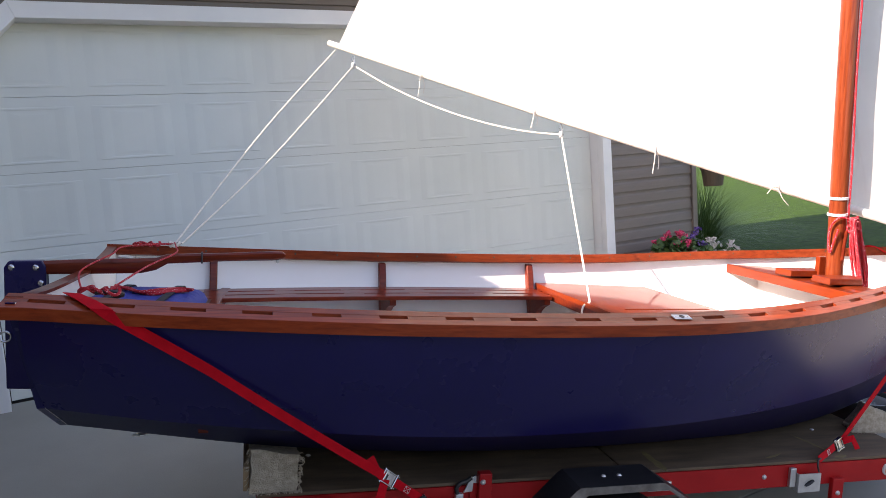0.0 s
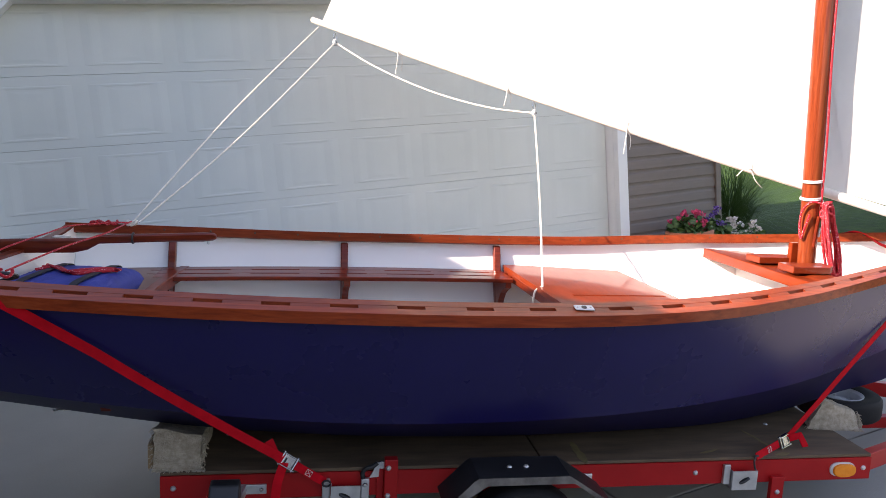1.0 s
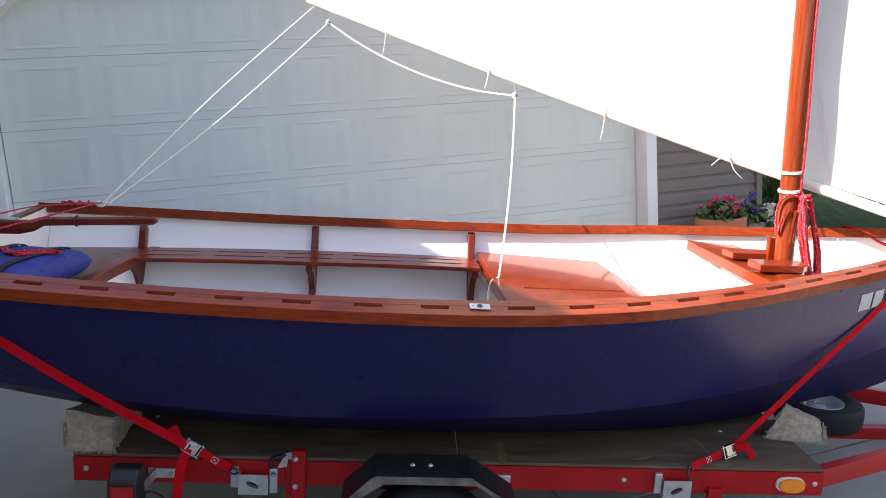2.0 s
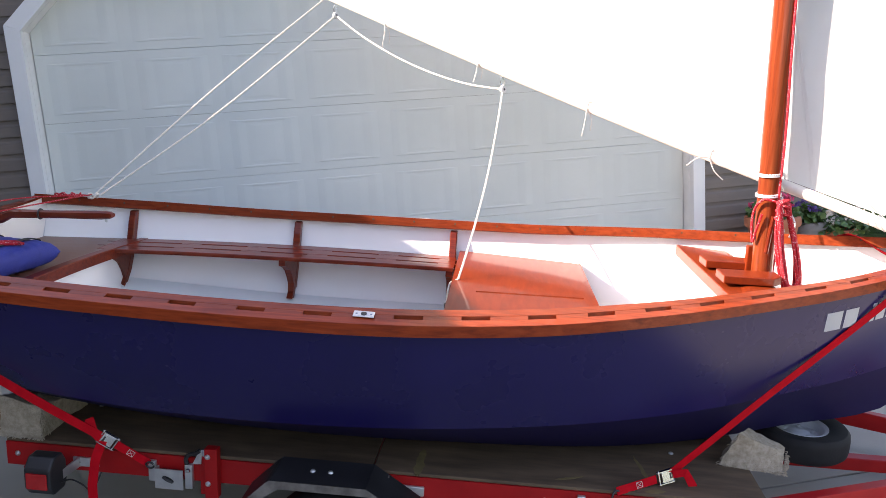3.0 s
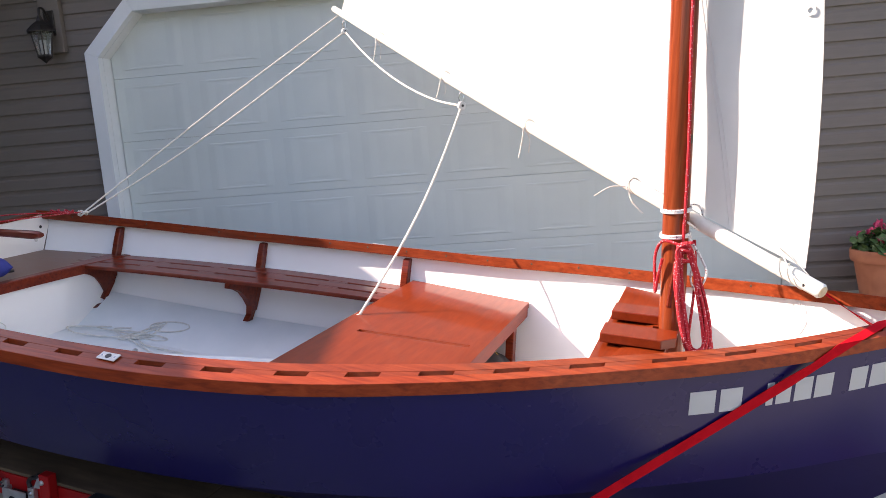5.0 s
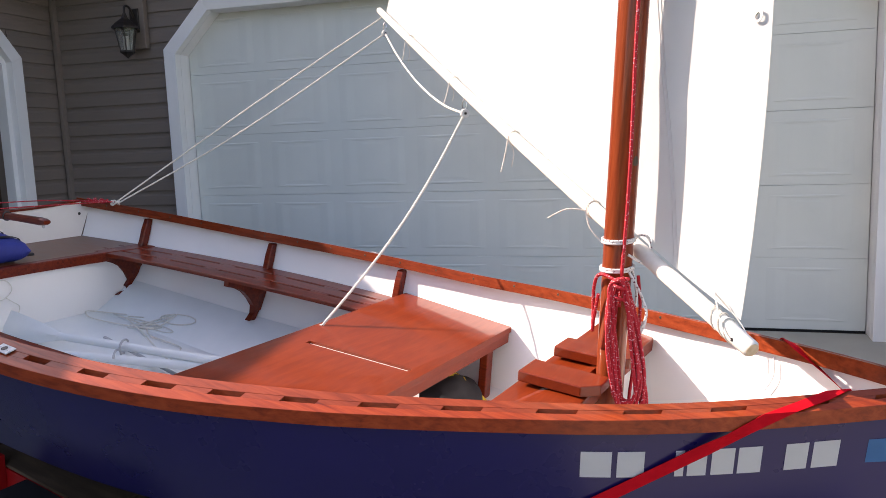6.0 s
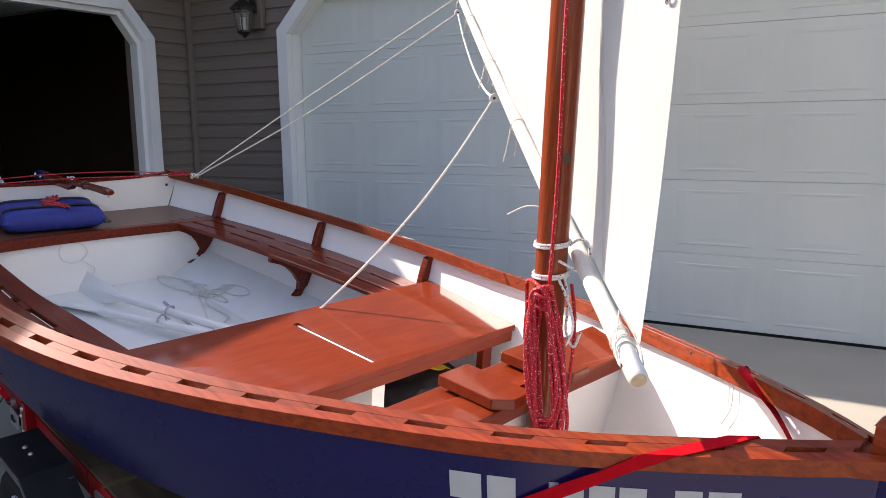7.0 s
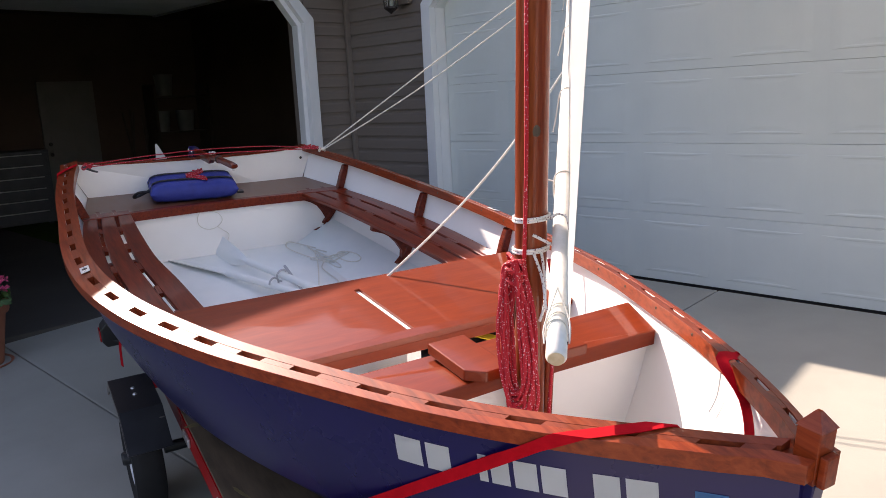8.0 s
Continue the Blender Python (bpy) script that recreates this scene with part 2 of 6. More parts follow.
def add_prism(bm, outline, axis, a, b):
    """A closed outline of 2D points pushed from a to b along an axis ('x', 'y' or 'z')."""
    def at(p, d):
        return {"x": (d, p[0], p[1]), "y": (p[0], d, p[1]), "z": (p[0], p[1], d)}[axis]
    one = [bm.verts.new(at(p, a)) for p in outline]
    two = [bm.verts.new(at(p, b)) for p in outline]
    bm.faces.new(one)
    bm.faces.new(two[::-1])
    n = len(outline)
    for i in range(n):
        bm.faces.new((one[i], two[i], two[(i + 1) % n], one[(i + 1) % n]))
    return one + two


def prism(outline, axis, a, b, bevel=0.0):
    bm = bmesh.new()
    add_prism(bm, outline, axis, a, b)
    if bevel:
        bmesh.ops.bevel(bm, geom=list(bm.edges), offset=bevel, segments=2, affect="EDGES", profile=0.5)
    return bm


def add_cyl(bm, r1, r2, p, q, seg=20, caps=True):
    p, q = Vector(p), Vector(q)
    d = q - p
    m = Matrix.Translation((p + q) / 2) @ d.to_track_quat("Z", "Y").to_matrix().to_4x4()
    return bmesh.ops.create_cone(bm, cap_ends=caps, segments=seg, radius1=r1, radius2=r2, depth=d.length, matrix=m)["verts"]


def cyl(r1, r2, p, q, seg=20):
    bm = bmesh.new()
    add_cyl(bm, r1, r2, p, q, seg)
    return bm


def add_lathe(bm, profile, seg=32, m=None):
    rings = []
    for r, z in profile:
        rings.append([bm.verts.new((r * math.cos(2 * math.pi * k / seg), r * math.sin(2 * math.pi * k / seg), z)) for k in range(seg)])
    for a, b in zip(rings, rings[1:]):
        for k in range(seg):
            bm.faces.new((a[k], a[(k + 1) % seg], b[(k + 1) % seg], b[k]))
    vs = [v for r in rings for v in r]
    if m is not None:
        bmesh.ops.transform(bm, matrix=m, verts=vs)
    return vs


def lathe(profile, seg=32, m=None):
    bm = bmesh.new()
    add_lathe(bm, profile, seg, m)
    return bm


def smooth_path(pts, steps=6):
    P = [Vector(p) for p in pts]
    if len(P) < 3:
        return P
    out = []
    for i in range(len(P) - 1):
        a, b, c, d = P[max(i - 1, 0)], P[i], P[i + 1], P[min(i + 2, len(P) - 1)]
        for k in range(steps):
            s = k / steps
            out.append(0.5 * ((2 * b) + (c - a) * s + (2 * a - 5 * b + 4 * c - d) * s * s + (3 * b - a - 3 * c + d) * s ** 3))
    out.append(P[-1])
    return out


def add_tube(bm, pts, r, seg=8, steps=6):
    P = smooth_path(pts, steps)
    rings, up = [], Vector((0.13, 0.21, 0.97))
    for i, p in enumerate(P):
        d = (P[min(i + 1, len(P) - 1)] - P[max(i - 1, 0)]).normalized()
        side = d.cross(up)
        if side.length < 0.05:
            side = d.cross(Vector((1, 0, 0)))
        side.normalize()
        up = side.cross(d).normalized()
        rings.append([bm.verts.new(p + r * (math.cos(2 * math.pi * k / seg) * side + math.sin(2 * math.pi * k / seg) * up)) for k in range(seg)])
    for a, b in zip(rings, rings[1:]):
        for k in range(seg):
            bm.faces.new((a[k], a[(k + 1) % seg], b[(k + 1) % seg], b[k]))
    bm.faces.new(rings[0][::-1])
    bm.faces.new(rings[-1])


def tube(pts, r, seg=8, steps=6):
    bm = bmesh.new()
    add_tube(bm, pts, r, seg, steps)
    return bm


def add_ribbon(bm, pts, normals, width, thick):
    """A webbing strap through pts; normals point away from what it lies on."""
    P = [Vector(p) for p in pts]
    N = [Vector(n).normalized() for n in normals]
    rings = []
    for i, p in enumerate(P):
        d = (P[min(i + 1, len(P) - 1)] - P[max(i - 1, 0)]).normalized()
        w = d.cross(N[i]).normalized() * (width / 2)
        n = N[i] * thick
        rings.append([bm.verts.new(p - w), bm.verts.new(p + w), bm.verts.new(p + w + n), bm.verts.new(p - w + n)])
    for a, b in zip(rings, rings[1:]):
        for k in range(4):
            bm.faces.new((a[k], a[(k + 1) % 4], b[(k + 1) % 4], b[k]))
    bm.faces.new(rings[0][::-1])
    bm.faces.new(rings[-1])


def ribbon(pts, normals, width=0.027, thick=0.002):
    bm = bmesh.new()
    add_ribbon(bm, pts, normals, width, thick)
    return bm


def curve_through(xs, ys):
    """A smooth function through the given points, xs rising."""
    xs, ys = np.array(xs, float), np.array(ys, float)
    m = np.gradient(ys, xs)

    def f(x):
        x = min(max(x, xs[0]), xs[-1])
        i = min(max(int(np.searchsorted(xs, x)) - 1, 0), len(xs) - 2)
        h = xs[i + 1] - xs[i]
        s = (x - xs[i]) / h
        return float((1 + 2 * s) * (1 - s) ** 2 * ys[i] + s * (1 - s) ** 2 * h * m[i] + s * s * (3 - 2 * s) * ys[i + 1] + s * s * (s - 1) * h * m[i + 1])
    return f


# ---- ground ----
def gz(y):
    return -0.06 * (5.46 - min(max(y, -7.0), 5.46))


def ground_sheet():
    bm = bmesh.new()
    xs = [-900, -200, -60, -20, -8, -1.5, 0, 2, 4, 6, 7, 8, 10, 14, 20, 30, 60, 200, 900]
    ys = [-900, -200, -60, -20, -7, -3, 0, 2, 3, 4, 5, 5.46, 6, 7, 8, 10, 13, 17, 22, 30, 60, 200, 900]

    def z(x, y):
        rise = 0.017 * max(0.0, min(y, 60) - 5.5) if x > 5 else 0.0
        bump = 0.05 * noise.noise(Vector((x * 0.4, y * 0.4, 0))) if x > 6.5 or y > 6 else 0.0
        return gz(y) - 0.06 + rise + bump
    grid = [[bm.verts.new((x, y, z(x, y))) for x in xs] for y in ys]
    for a, b in zip(grid, grid[1:]):
        for i in range(len(xs) - 1):
            bm.faces.new((a[i], a[i + 1], b[i + 1], b[i]))
    return single("ground", bm, GRASS, label="green mown lawn around the concrete driveway", category="lawn", kind="structure", smooth=True)


ground_sheet()
driveway = thing("driveway", label="pale concrete driveway of sawn slabs sloping from the garage", category="driveway", kind="structure")
for x0, x1 in ((-1.27, 2.28), (2.29, 6.2)):
    for y0, y1 in ((2.135, 5.44), (-1.2, 2.125), (-4.5, -1.21), (-7.8, -4.51)):
        part("slab", prism([(y0, gz(y0)), (y1, gz(y1)), (y1, gz(y1) - 0.1), (y0, gz(y0) - 0.1)], "x", x0, x1, 0.004), CONCRETE, driveway)

# ---- house: the wing with the closed door ----
WY, WX = 5.33, -1.27            # faces of the two sided walls
TOP = 2.95
wall_1 = thing("wall_1", label="taupe lap-sided garage wall", category="wall", kind="structure")
bm = bmesh.new()
for lo, hi in (((WX - 0.2, WY + 0.02, -0.3), (-0.16, WY + 0.17, TOP)), ((4.715, WY + 0.02, -0.3), (5.88, WY + 0.17, TOP)), ((-0.16, WY + 0.02, 2.385), (4.715, WY + 0.17, TOP))):
    add_box(bm, lo, hi)
part("sheathing", bm, SIDING, wall_1)
side_1 = thing("wall_2", label="taupe end wall of the garage wing", category="wall", kind="structure")
part("end_wall", box((5.73, WY + 0.171, -0.3), (5.88, 8.0, TOP)), SIDING, side_1)
part("gable_infill", prism([(5.36, 2.951), (7.99, 2.951), (7.99, 4.46), (6.85, 4.46)], "x", 5.73, 5.88), SIDING, side_1)
part("back_wall", box((WX, 8.001, -0.3), (5.88, 8.12, 4.47)), SIDING, side_1)


def siding_mesh(length, axis):
    """One dutch-lap course; its face looks to -y (axis x) or +x (axis y)."""
    prof = [(0.0, 0.0), (-0.017, 0.002), (-0.019, 0.006), (-0.013, 0.074), (-0.006, 0.090), (-0.004, 0.116), (0.0, 0.116)]
    if axis == "x":
        bm = prism(prof, "x", 0, length)
    else:
        bm = prism([(-a, z) for a, z in prof], "y", 0, length)
    return mesh_of("course", bm, SIDING)


PITCH = 0.1143
course_left, course_right, course_top = siding_mesh(-0.20 - WX, "x"), siding_mesh(5.87 - 4.76, "x"), siding_mesh(4.5, "x")


def course(me, parent, at):
    ob = new("course", me)
    ob.parent = parent
    ob.location = at
    return ob


for k in range(26):
    z = -0.02 + k * PITCH
    if z > TOP - 0.1:
        break
    if 2.08 < z < 2.42:
        ext = siding_mesh(-0.16 + (z - 2.08) * 1.08 - WX, "x")
        course(ext, wall_1, (WX, WY + 0.02, z))
        ext = siding_mesh(5.87 - 4.72 + (z - 2.08) * 1.08, "x")
        course(ext, wall_1, (4.72 - (z - 2.08) * 1.08, WY + 0.02, z))
    else:
        course(course_left, wall_1, (WX, WY + 0.02, z))
        course(course_right, wall_1, (4.76, WY + 0.02, z))
    if z >= 2.42:
        course(course_top, wall_1, (-0.1, WY + 0.021, z))
part("corner_post", box((5.84, WY - 0.018, -0.3), (5.90, WY + 0.06, TOP), 0.004), SIDING, wall_1)
part("inside_corner_post", box((WX, WY - 0.035, -0.3), (WX + 0.035, WY + 0.01, TOP), 0.004), SIDING, wall_1)


def framed(name, outer, inner, axis, a, b, depth, parent, mat):
    """Boards between two outlines, and the lining of the opening behind them."""
    for (p, q), (r, s) in zip(zip(outer, outer[1:]), zip(inner, inner[1:])):
        part("casing_board", prism([p, q, s, r], axis, a, b, 0.003), mat, parent)
    cx = sum(p[0] for p in inner) / len(inner)
    for r, s in zip(inner, inner[1:]):
        d = Vector((s[0] - r[0], s[1] - r[1])).normalized()
        n = Vector((-d.y, d.x)) * 0.02
        mid = Vector(((r[0] + s[0]) / 2, (r[1] + s[1]) / 2))
        if (mid + n - Vector((cx, 1.0))).length < (mid - Vector((cx, 1.0))).length:
            n = -n
        part("jamb_board", prism([r, s, (s[0] + n.x, s[1] + n.y), (r[0] + n.x, r[1] + n.y)], axis, b + 0.001, b + depth), mat, parent)


frame_1 = thing("garage_door_frame", label="white painted casing with cut corners round the closed garage door", category="door frame", kind="structure")
OUT1 = [(-0.237, -0.05), (-0.237, 2.09), (0.13, 2.45), (4.42, 2.45), (4.79, 2.09), (4.79, -0.05)]
INN1 = [(-0.135, -0.05), (-0.135, 2.05), (0.17, 2.35), (4.38, 2.35), (4.69, 2.05), (4.69, -0.05)]
framed("casing", OUT1, INN1, "y", WY - 0.045, WY + 0.02, 0.13, frame_1, TRIMPAINT)

door_1 = thing("door_1", pose(0, 5.455, 0), "closed white raised-panel sectional garage door", "garage door", kind="structure")
DX0, DX1, SEC = -0.13, 4.685, 0.4715


def section_mesh():
    bm = bmesh.new()
    add_box(bm, (DX0, 0, 0.0008), (DX1, 0.045, SEC - 0.0008), 0.002)
    for k in range(8):
        x0 = DX0 + 0.075 + k * 0.592
        x1, z0, z1 = x0 + 0.495, 0.058, SEC - 0.062

        def ring(h, i, y):
            return [bm.verts.new((a, y, b)) for a, b in ((x0 + h, z0 + i), (x1 - h, z0 + i), (x1 - h, z1 - i), (x0 + h, z1 - i))]
        rs = [ring(0, 0, -0.0003), ring(0.050, 0.005, -0.0034), ring(0.062, 0.013, -0.0034), ring(0.115, 0.020, -0.0008), ring(0.127, 0.032, -0.0008), ring(0.18, 0.048, -0.0020)]
        for a, b in zip(rs, rs[1:]):
            for i in range(4):
                bm.faces.new((a[i], a[(i + 1) % 4], b[(i + 1) % 4], b[i]))
        bm.faces.new(rs[-1])
    return mesh_of("door_section", bm, DOORPAINT)


sec = section_mesh()
for k in range(5):
    ob = new("door_section", sec)
    ob.parent = door_1
    ob.location = (0, 0, 0.012 + k * SEC)
part("bottom_seal", box((DX0, 0.005, -0.004), (DX1, 0.04, 0.014)), RUBBER, door_1, "black rubber bottom seal")
part("door_backing", box((DX0 - 0.1, 0.06, -0.2), (DX1 + 0.1, 0.10, 2.6)), SHADEDWALL, door_1)

# ---- house: the wing with the open door ----
wall_3 = thing("wall_3", label="taupe lap-sided wall with the open garage doorway", category="wall", kind="structure")
OY0, OY1, OZ = 2.02, 4.80, 2.24     # opening
bm = bmesh.new()
for lo, hi in (((WX - 0.17, OY1, -0.5), (WX - 0.02, WY + 0.019, TOP)), ((WX - 0.17, -4.0, -0.7), (WX - 0.02, OY0, TOP)), ((WX - 0.17, OY0, OZ), (WX - 0.02, OY1, TOP))):
    add_box(bm, lo, hi)
part("sheathing", bm, SIDING, wall_3)
cA, cB = siding_mesh(WY - 0.035 - (OY1 + 0.06), "y"), siding_mesh(OY0 - 0.06 + 4.0, "y")
for k in range(-4, 28):
    z = -0.02 + k * PITCH
    if z > TOP - 0.1:
        break
    if z < 2.24:
        course(cA, wall_3, (WX - 0.02, OY1 + 0.06, z))
        course(cB, wall_3, (WX - 0.02, -4.0, z))
    else:
        course(siding_mesh(WY - 0.035 + 4.0, "y"), wall_3, (WX - 0.02, -4.0, z))
frame_2 = thing("garage_door_frame", label="white stepped casing with cut corners round the open garage doorway", category="door frame", kind="structure")
OUT2 = [(OY0 - 0.13, -0.2), (OY0 - 0.13, 2.06), (OY0 + 0.13, 2.34), (OY1 - 0.12, 2.34), (OY1 + 0.13, 2.06), (OY1 + 0.13, -0.2)]
INN2 = [(OY0 - 0.03, -0.2), (OY0 - 0.03, 2.02), (OY0 + 0.17, 2.25), (OY1 - 0.16, 2.25), (OY1 + 0.03, 2.02), (OY1 + 0.03, -0.2)]
INN3 = [(OY0 + 0.01, -0.2), (OY0 + 0.01, 2.0), (OY0 + 0.19, 2.21), (OY1 - 0.18, 2.21), (OY1 - 0.01, 2.0), (OY1 - 0.01, -0.2)]
for o, i, a, b in ((OUT2, INN2, WX - 0.02, WX + 0.04), (INN2, INN3, WX - 0.10, WX - 0.014)):
    for (p, q), (r, s) in zip(zip(o, o[1:]), zip(i, i[1:])):
        part("casing_board", prism([p, q, s, r], "x", a, b, 0.003), TRIMPAINT, frame_2)

# the dark room behind the open door; its shade is partly in the colours
GF = -0.16
single("floor", box((-7.4, 0.6, GF - 0.1), (WX - 0.005, 7.0, GF)), SHADEDSLAB, label="concrete garage floor slab, darkened for the room's shade", category="floor", kind="structure")
single("wall_4", box((-7.55, 0.6, GF - 0.1), (-7.40, 7.0, 2.75)), SHADEDWALL, label="brown back wall inside the garage, darkened for shade", category="wall", kind="structure")
single("wall_5", box((-7.4, 0.45, GF - 0.1), (WX - 0.175, 0.6, 2.75)), SHADEDWALL, label="brown side wall inside the garage", category="wall", kind="structure")
single("wall_6", box((-7.4, 7.0, GF - 0.1), (WX - 0.175, 7.15, 2.75)), SHADEDWALL, label="brown far side wall inside the garage", category="wall", kind="structure")
single("wall_7", box((WX - 0.30, WY + 0.18, GF - 0.1), (WX - 0.175, 7.0, 2.75)), SHADEDWALL, label="brown partition inside the garage", category="wall", kind="structure")
single("ceiling", box((-7.55, 0.45, 2.75), (WX - 0.175, 7.15, 2.85)), SHADEDWALL, label="brown garage ceiling", category="ceiling", kind="structure")

# the raised door leaf hanging under the ceiling
door_3 = thing("door_3", pose(0, 0, 2.36), "raised white sectional garage door under the ceiling", "garage door", kind="structure")
for k in range(4):
    part("door_section", box((-3.90 + k * 0.53, OY0 + 0.1, 0.0), (-3.375 + k * 0.53, OY1 - 0.08, 0.045), 0.004), DOORPAINT, door_3)
for y in (OY0 + 0.06, OY1 - 0.04):
    part("track", box((-3.95, y - 0.02, -0.01), (WX - 0.18, y + 0.02, 0.02), 0.002), ZINC, door_3, "galvanised track")

# roofs with eaves
roof_1 = thing("roof_1", label="dark shingled roof over the closed garage wing", category="roof", kind="structure")
part("roof_slab", prism([(4.86, 2.86), (4.86, 2.98), (6.5, 4.62), (8.15, 4.62), (8.15, 4.48), (6.5, 4.48)], "x", WX, 6.2), SHINGLE, roof_1)
part("soffit", box((WX + 0.45, 4.90, 2.80), (6.15, WY + 0.02, 2.83)), TRIMPAINT, roof_1)
part("fascia", box((WX + 0.45, 4.86, 2.76), (6.2, 4.885, 2.90)), TRIMPAINT, roof_1)
roof_2 = thing("roof_2", label="dark shingled roof over the open garage wing", category="roof", kind="structure")
EX = -0.84
part("roof_slab", prism([(EX, 2.70), (EX, 2.82), (-5.0, 5.50), (-9.2, 2.82), (-9.2, 2.70), (-5.0, 5.38)], "y", -4.5, 9.5), SHINGLE, roof_2)
part("soffit", box((WX - 0.02, -4.5, 2.66), (EX - 0.03, 4.86, 2.69)), TRIMPAINT, roof_2)
part("fascia", box((EX - 0.026, -4.5, 2.62), (EX, 4.86, 2.80)), TRIMPAINT, roof_2)

# ---- the dinghy: lines of the hull, x forward from the stem, y to port, z up ----
BOAT = pose(4.172, 1.977, 0.001, 0.6, 6.9, -14.35)
HX = [-4.17, -3.7, -3.1, -2.5, -2.1, -1.7, -1.43, -1.2, -0.84, -0.64, -0.48, -0.36, -0.2]
rail_b = curve_through([-4.17, -3.7, -3.1, -2.5, -2.1, -1.76, -1.39, -1.03, -0.70, -0.52, -0.40, -0.305, -0.215], [0.705, 0.805, 0.872, 0.885, 0.850, 0.780, 0.672, 0.525, 0.368, 0.262, 0.183, 0.117, 0.044])
rail_z = curve_through(HX, [0.562, 0.544, 0.528, 0.528, 0.535, 0.554, 0.578, 0.600, 0.633, 0.656, 0.677, 0.692, 0.708])
CX_ = [-4.17, -3.88, -3.45, -3.0, -2.6, -2.08, -1.55, -1.25, -1.04, -0.86, -0.74, -0.55, -0.3, -0.2]
chine_b = curve_through(CX_, [0.57, 0.63, 0.69, 0.725, 0.73, 0.700, 0.595, 0.500, 0.415, 0.34, 0.28, 0.175, 0.03, 0.012])
chine_z = curve_through(CX_, [0.215, 0.185, 0.15, 0.125, 0.12, 0.13, 0.153, 0.175, 0.195, 0.219, 0.231, 0.257, 0.293, 0.318])
KX = [-4.17, -3.5, -3.1, -2.6, -2.0, -1.5, -1.1, -0.8, -0.64, -0.47, -0.3, -0.2]
keel_b = curve_through(KX, [0.38, 0.45, 0.47, 0.47, 0.43, 0.35, 0.24, 0.14, 0.10, 0.06, 0.012, 0.008])
keel_z = curve_through(KX, [0.10, 0.02, -0.01, -0.03, -0.039, -0.046, -0.028, 0.006, 0.022, 0.060, 0.165, 0.240])
SKIN, RAILW = 0.011, 0.018


def skin_b(x):
    return max(rail_b(x) - RAILW, 0.006)


def side_at(s, x, f, off=0.0):
    """A place on the side planking: f 0 at the rail, 1 at the chine; off outward."""
    b = skin_b(x) * (1 - f) + chine_b(x) * f + 0.018 * math.sin(math.pi * f) * min(1, skin_b(x) / 0.4)
    z = (rail_z(x) - 0.016) * (1 - f) + chine_z(x) * f
    return Vector((x, s * max(b + off, 0.002), z))


def inner_b(x, z):
    """Half breadth inside the planking at height z."""
    f = (rail_z(x) - z) / (rail_z(x) - chine_z(x))
    if f <= 1:
        return side_at(1, x, max(f, 0), -SKIN).y
    g = (chine_z(x) - z) / max(chine_z(x) - keel_z(x), 0.01)
    return max(chine_b(x) * (1 - min(g, 1)) + keel_b(x) * min(g, 1) - SKIN, 0.01)


boat = thing("sailing_dinghy", BOAT, "navy wooden sailing dinghy, varnished trim, white inside, on a trailer", "boat")
STN = [-4.17 + 3.97 * k / 44 for k in range(45)]


def shell(rows_out, rows_in):
    bm = bmesh.new()
    O = [[bm.verts.new(p) for p in r] for r in rows_out]
    I = [[bm.verts.new(p) for p in r] for r in rows_in]
    n, m = len(O), len(O[0])
    for i in range(n - 1):
        for j in range(m - 1):
            bm.faces.new((O[i][j], O[i + 1][j], O[i + 1][j + 1], O[i][j + 1]))
            f = bm.faces.new((I[i][j], I[i][j + 1], I[i + 1][j + 1], I[i + 1][j]))
            f.material_index = 1
        for j in (0, m - 1):
            bm.faces.new((O[i][j], I[i][j], I[i + 1][j], O[i + 1][j]))
    for i in (0, n - 1):
        for j in range(m - 1):
            bm.faces.new((O[i][j], O[i][j + 1], I[i][j + 1], I[i][j]))
    return bm


for s in (-1, 1):
    FS = [0, 0.17, 0.33, 0.5, 0.67, 0.83, 1.0]
    part("side_panel", shell([[side_at(s, x, f) for f in FS] for x in STN], [[side_at(s, x, f, -SKIN) for f in FS] for x in STN]), [NAVY, WHITE], boat, "navy gloss outside, white inside", smooth=True)
    GS = [0, 0.34, 0.67, 1.0]

    def bilge(x, g, off):
        return Vector((x, s * max(chine_b(x) * (1 - g) + keel_b(x) * g - off, 0.002), chine_z(x) * (1 - g) + keel_z(x) * g + off * 0.7))
    part("bilge_panel", shell([[bilge(x, g, 0) for g in GS] for x in STN], [[bilge(x, g, SKIN) for g in GS] for x in STN]), [BOTTOM, SOLE], boat, "dark navy bilge plank", smooth=True)
JS = [-1, -0.5, 0, 0.5, 1]
part("bottom_panel", shell([[(x, j * keel_b(x), keel_z(x) - 0.012 * (1 - abs(j)) * min(1, keel_b(x) * 3)) for j in JS] for x in STN], [[(x, j * (keel_b(x) - 0.004), keel_z(x) + SKIN) for j in JS] for x in STN]), [BOTTOM, SOLE], boat, "flat bottom, painted white inside", smooth=True)

# transom, raked a little
TX = -4.17
tout = [(-keel_b(TX), keel_z(TX)), (keel_b(TX), keel_z(TX)), (chine_b(TX), chine_z(TX)), (skin_b(TX) + 0.003, rail_z(TX) - 0.004)]
tout += [(y, rail_z(TX) - 0.004 - 0.024 * (1 - (y / 0.66) ** 4)) for y in (0.56, 0.42, 0.2, 0, -0.2, -0.42, -0.56)]
tout += [(-skin_b(TX) - 0.003, rail_z(TX) - 0.004), (-chine_b(TX), chine_z(TX))]
bm = bmesh.new()
vs = add_prism(bm, tout, "x", TX - 0.022, TX - 0.001)
for f in bm.faces:
    if f.calc_center_median().x > TX - 0.004:
        f.material_index = 1
part("transom", bm, [NAVY, WHITE], boat, "transom, white inside and navy outside")
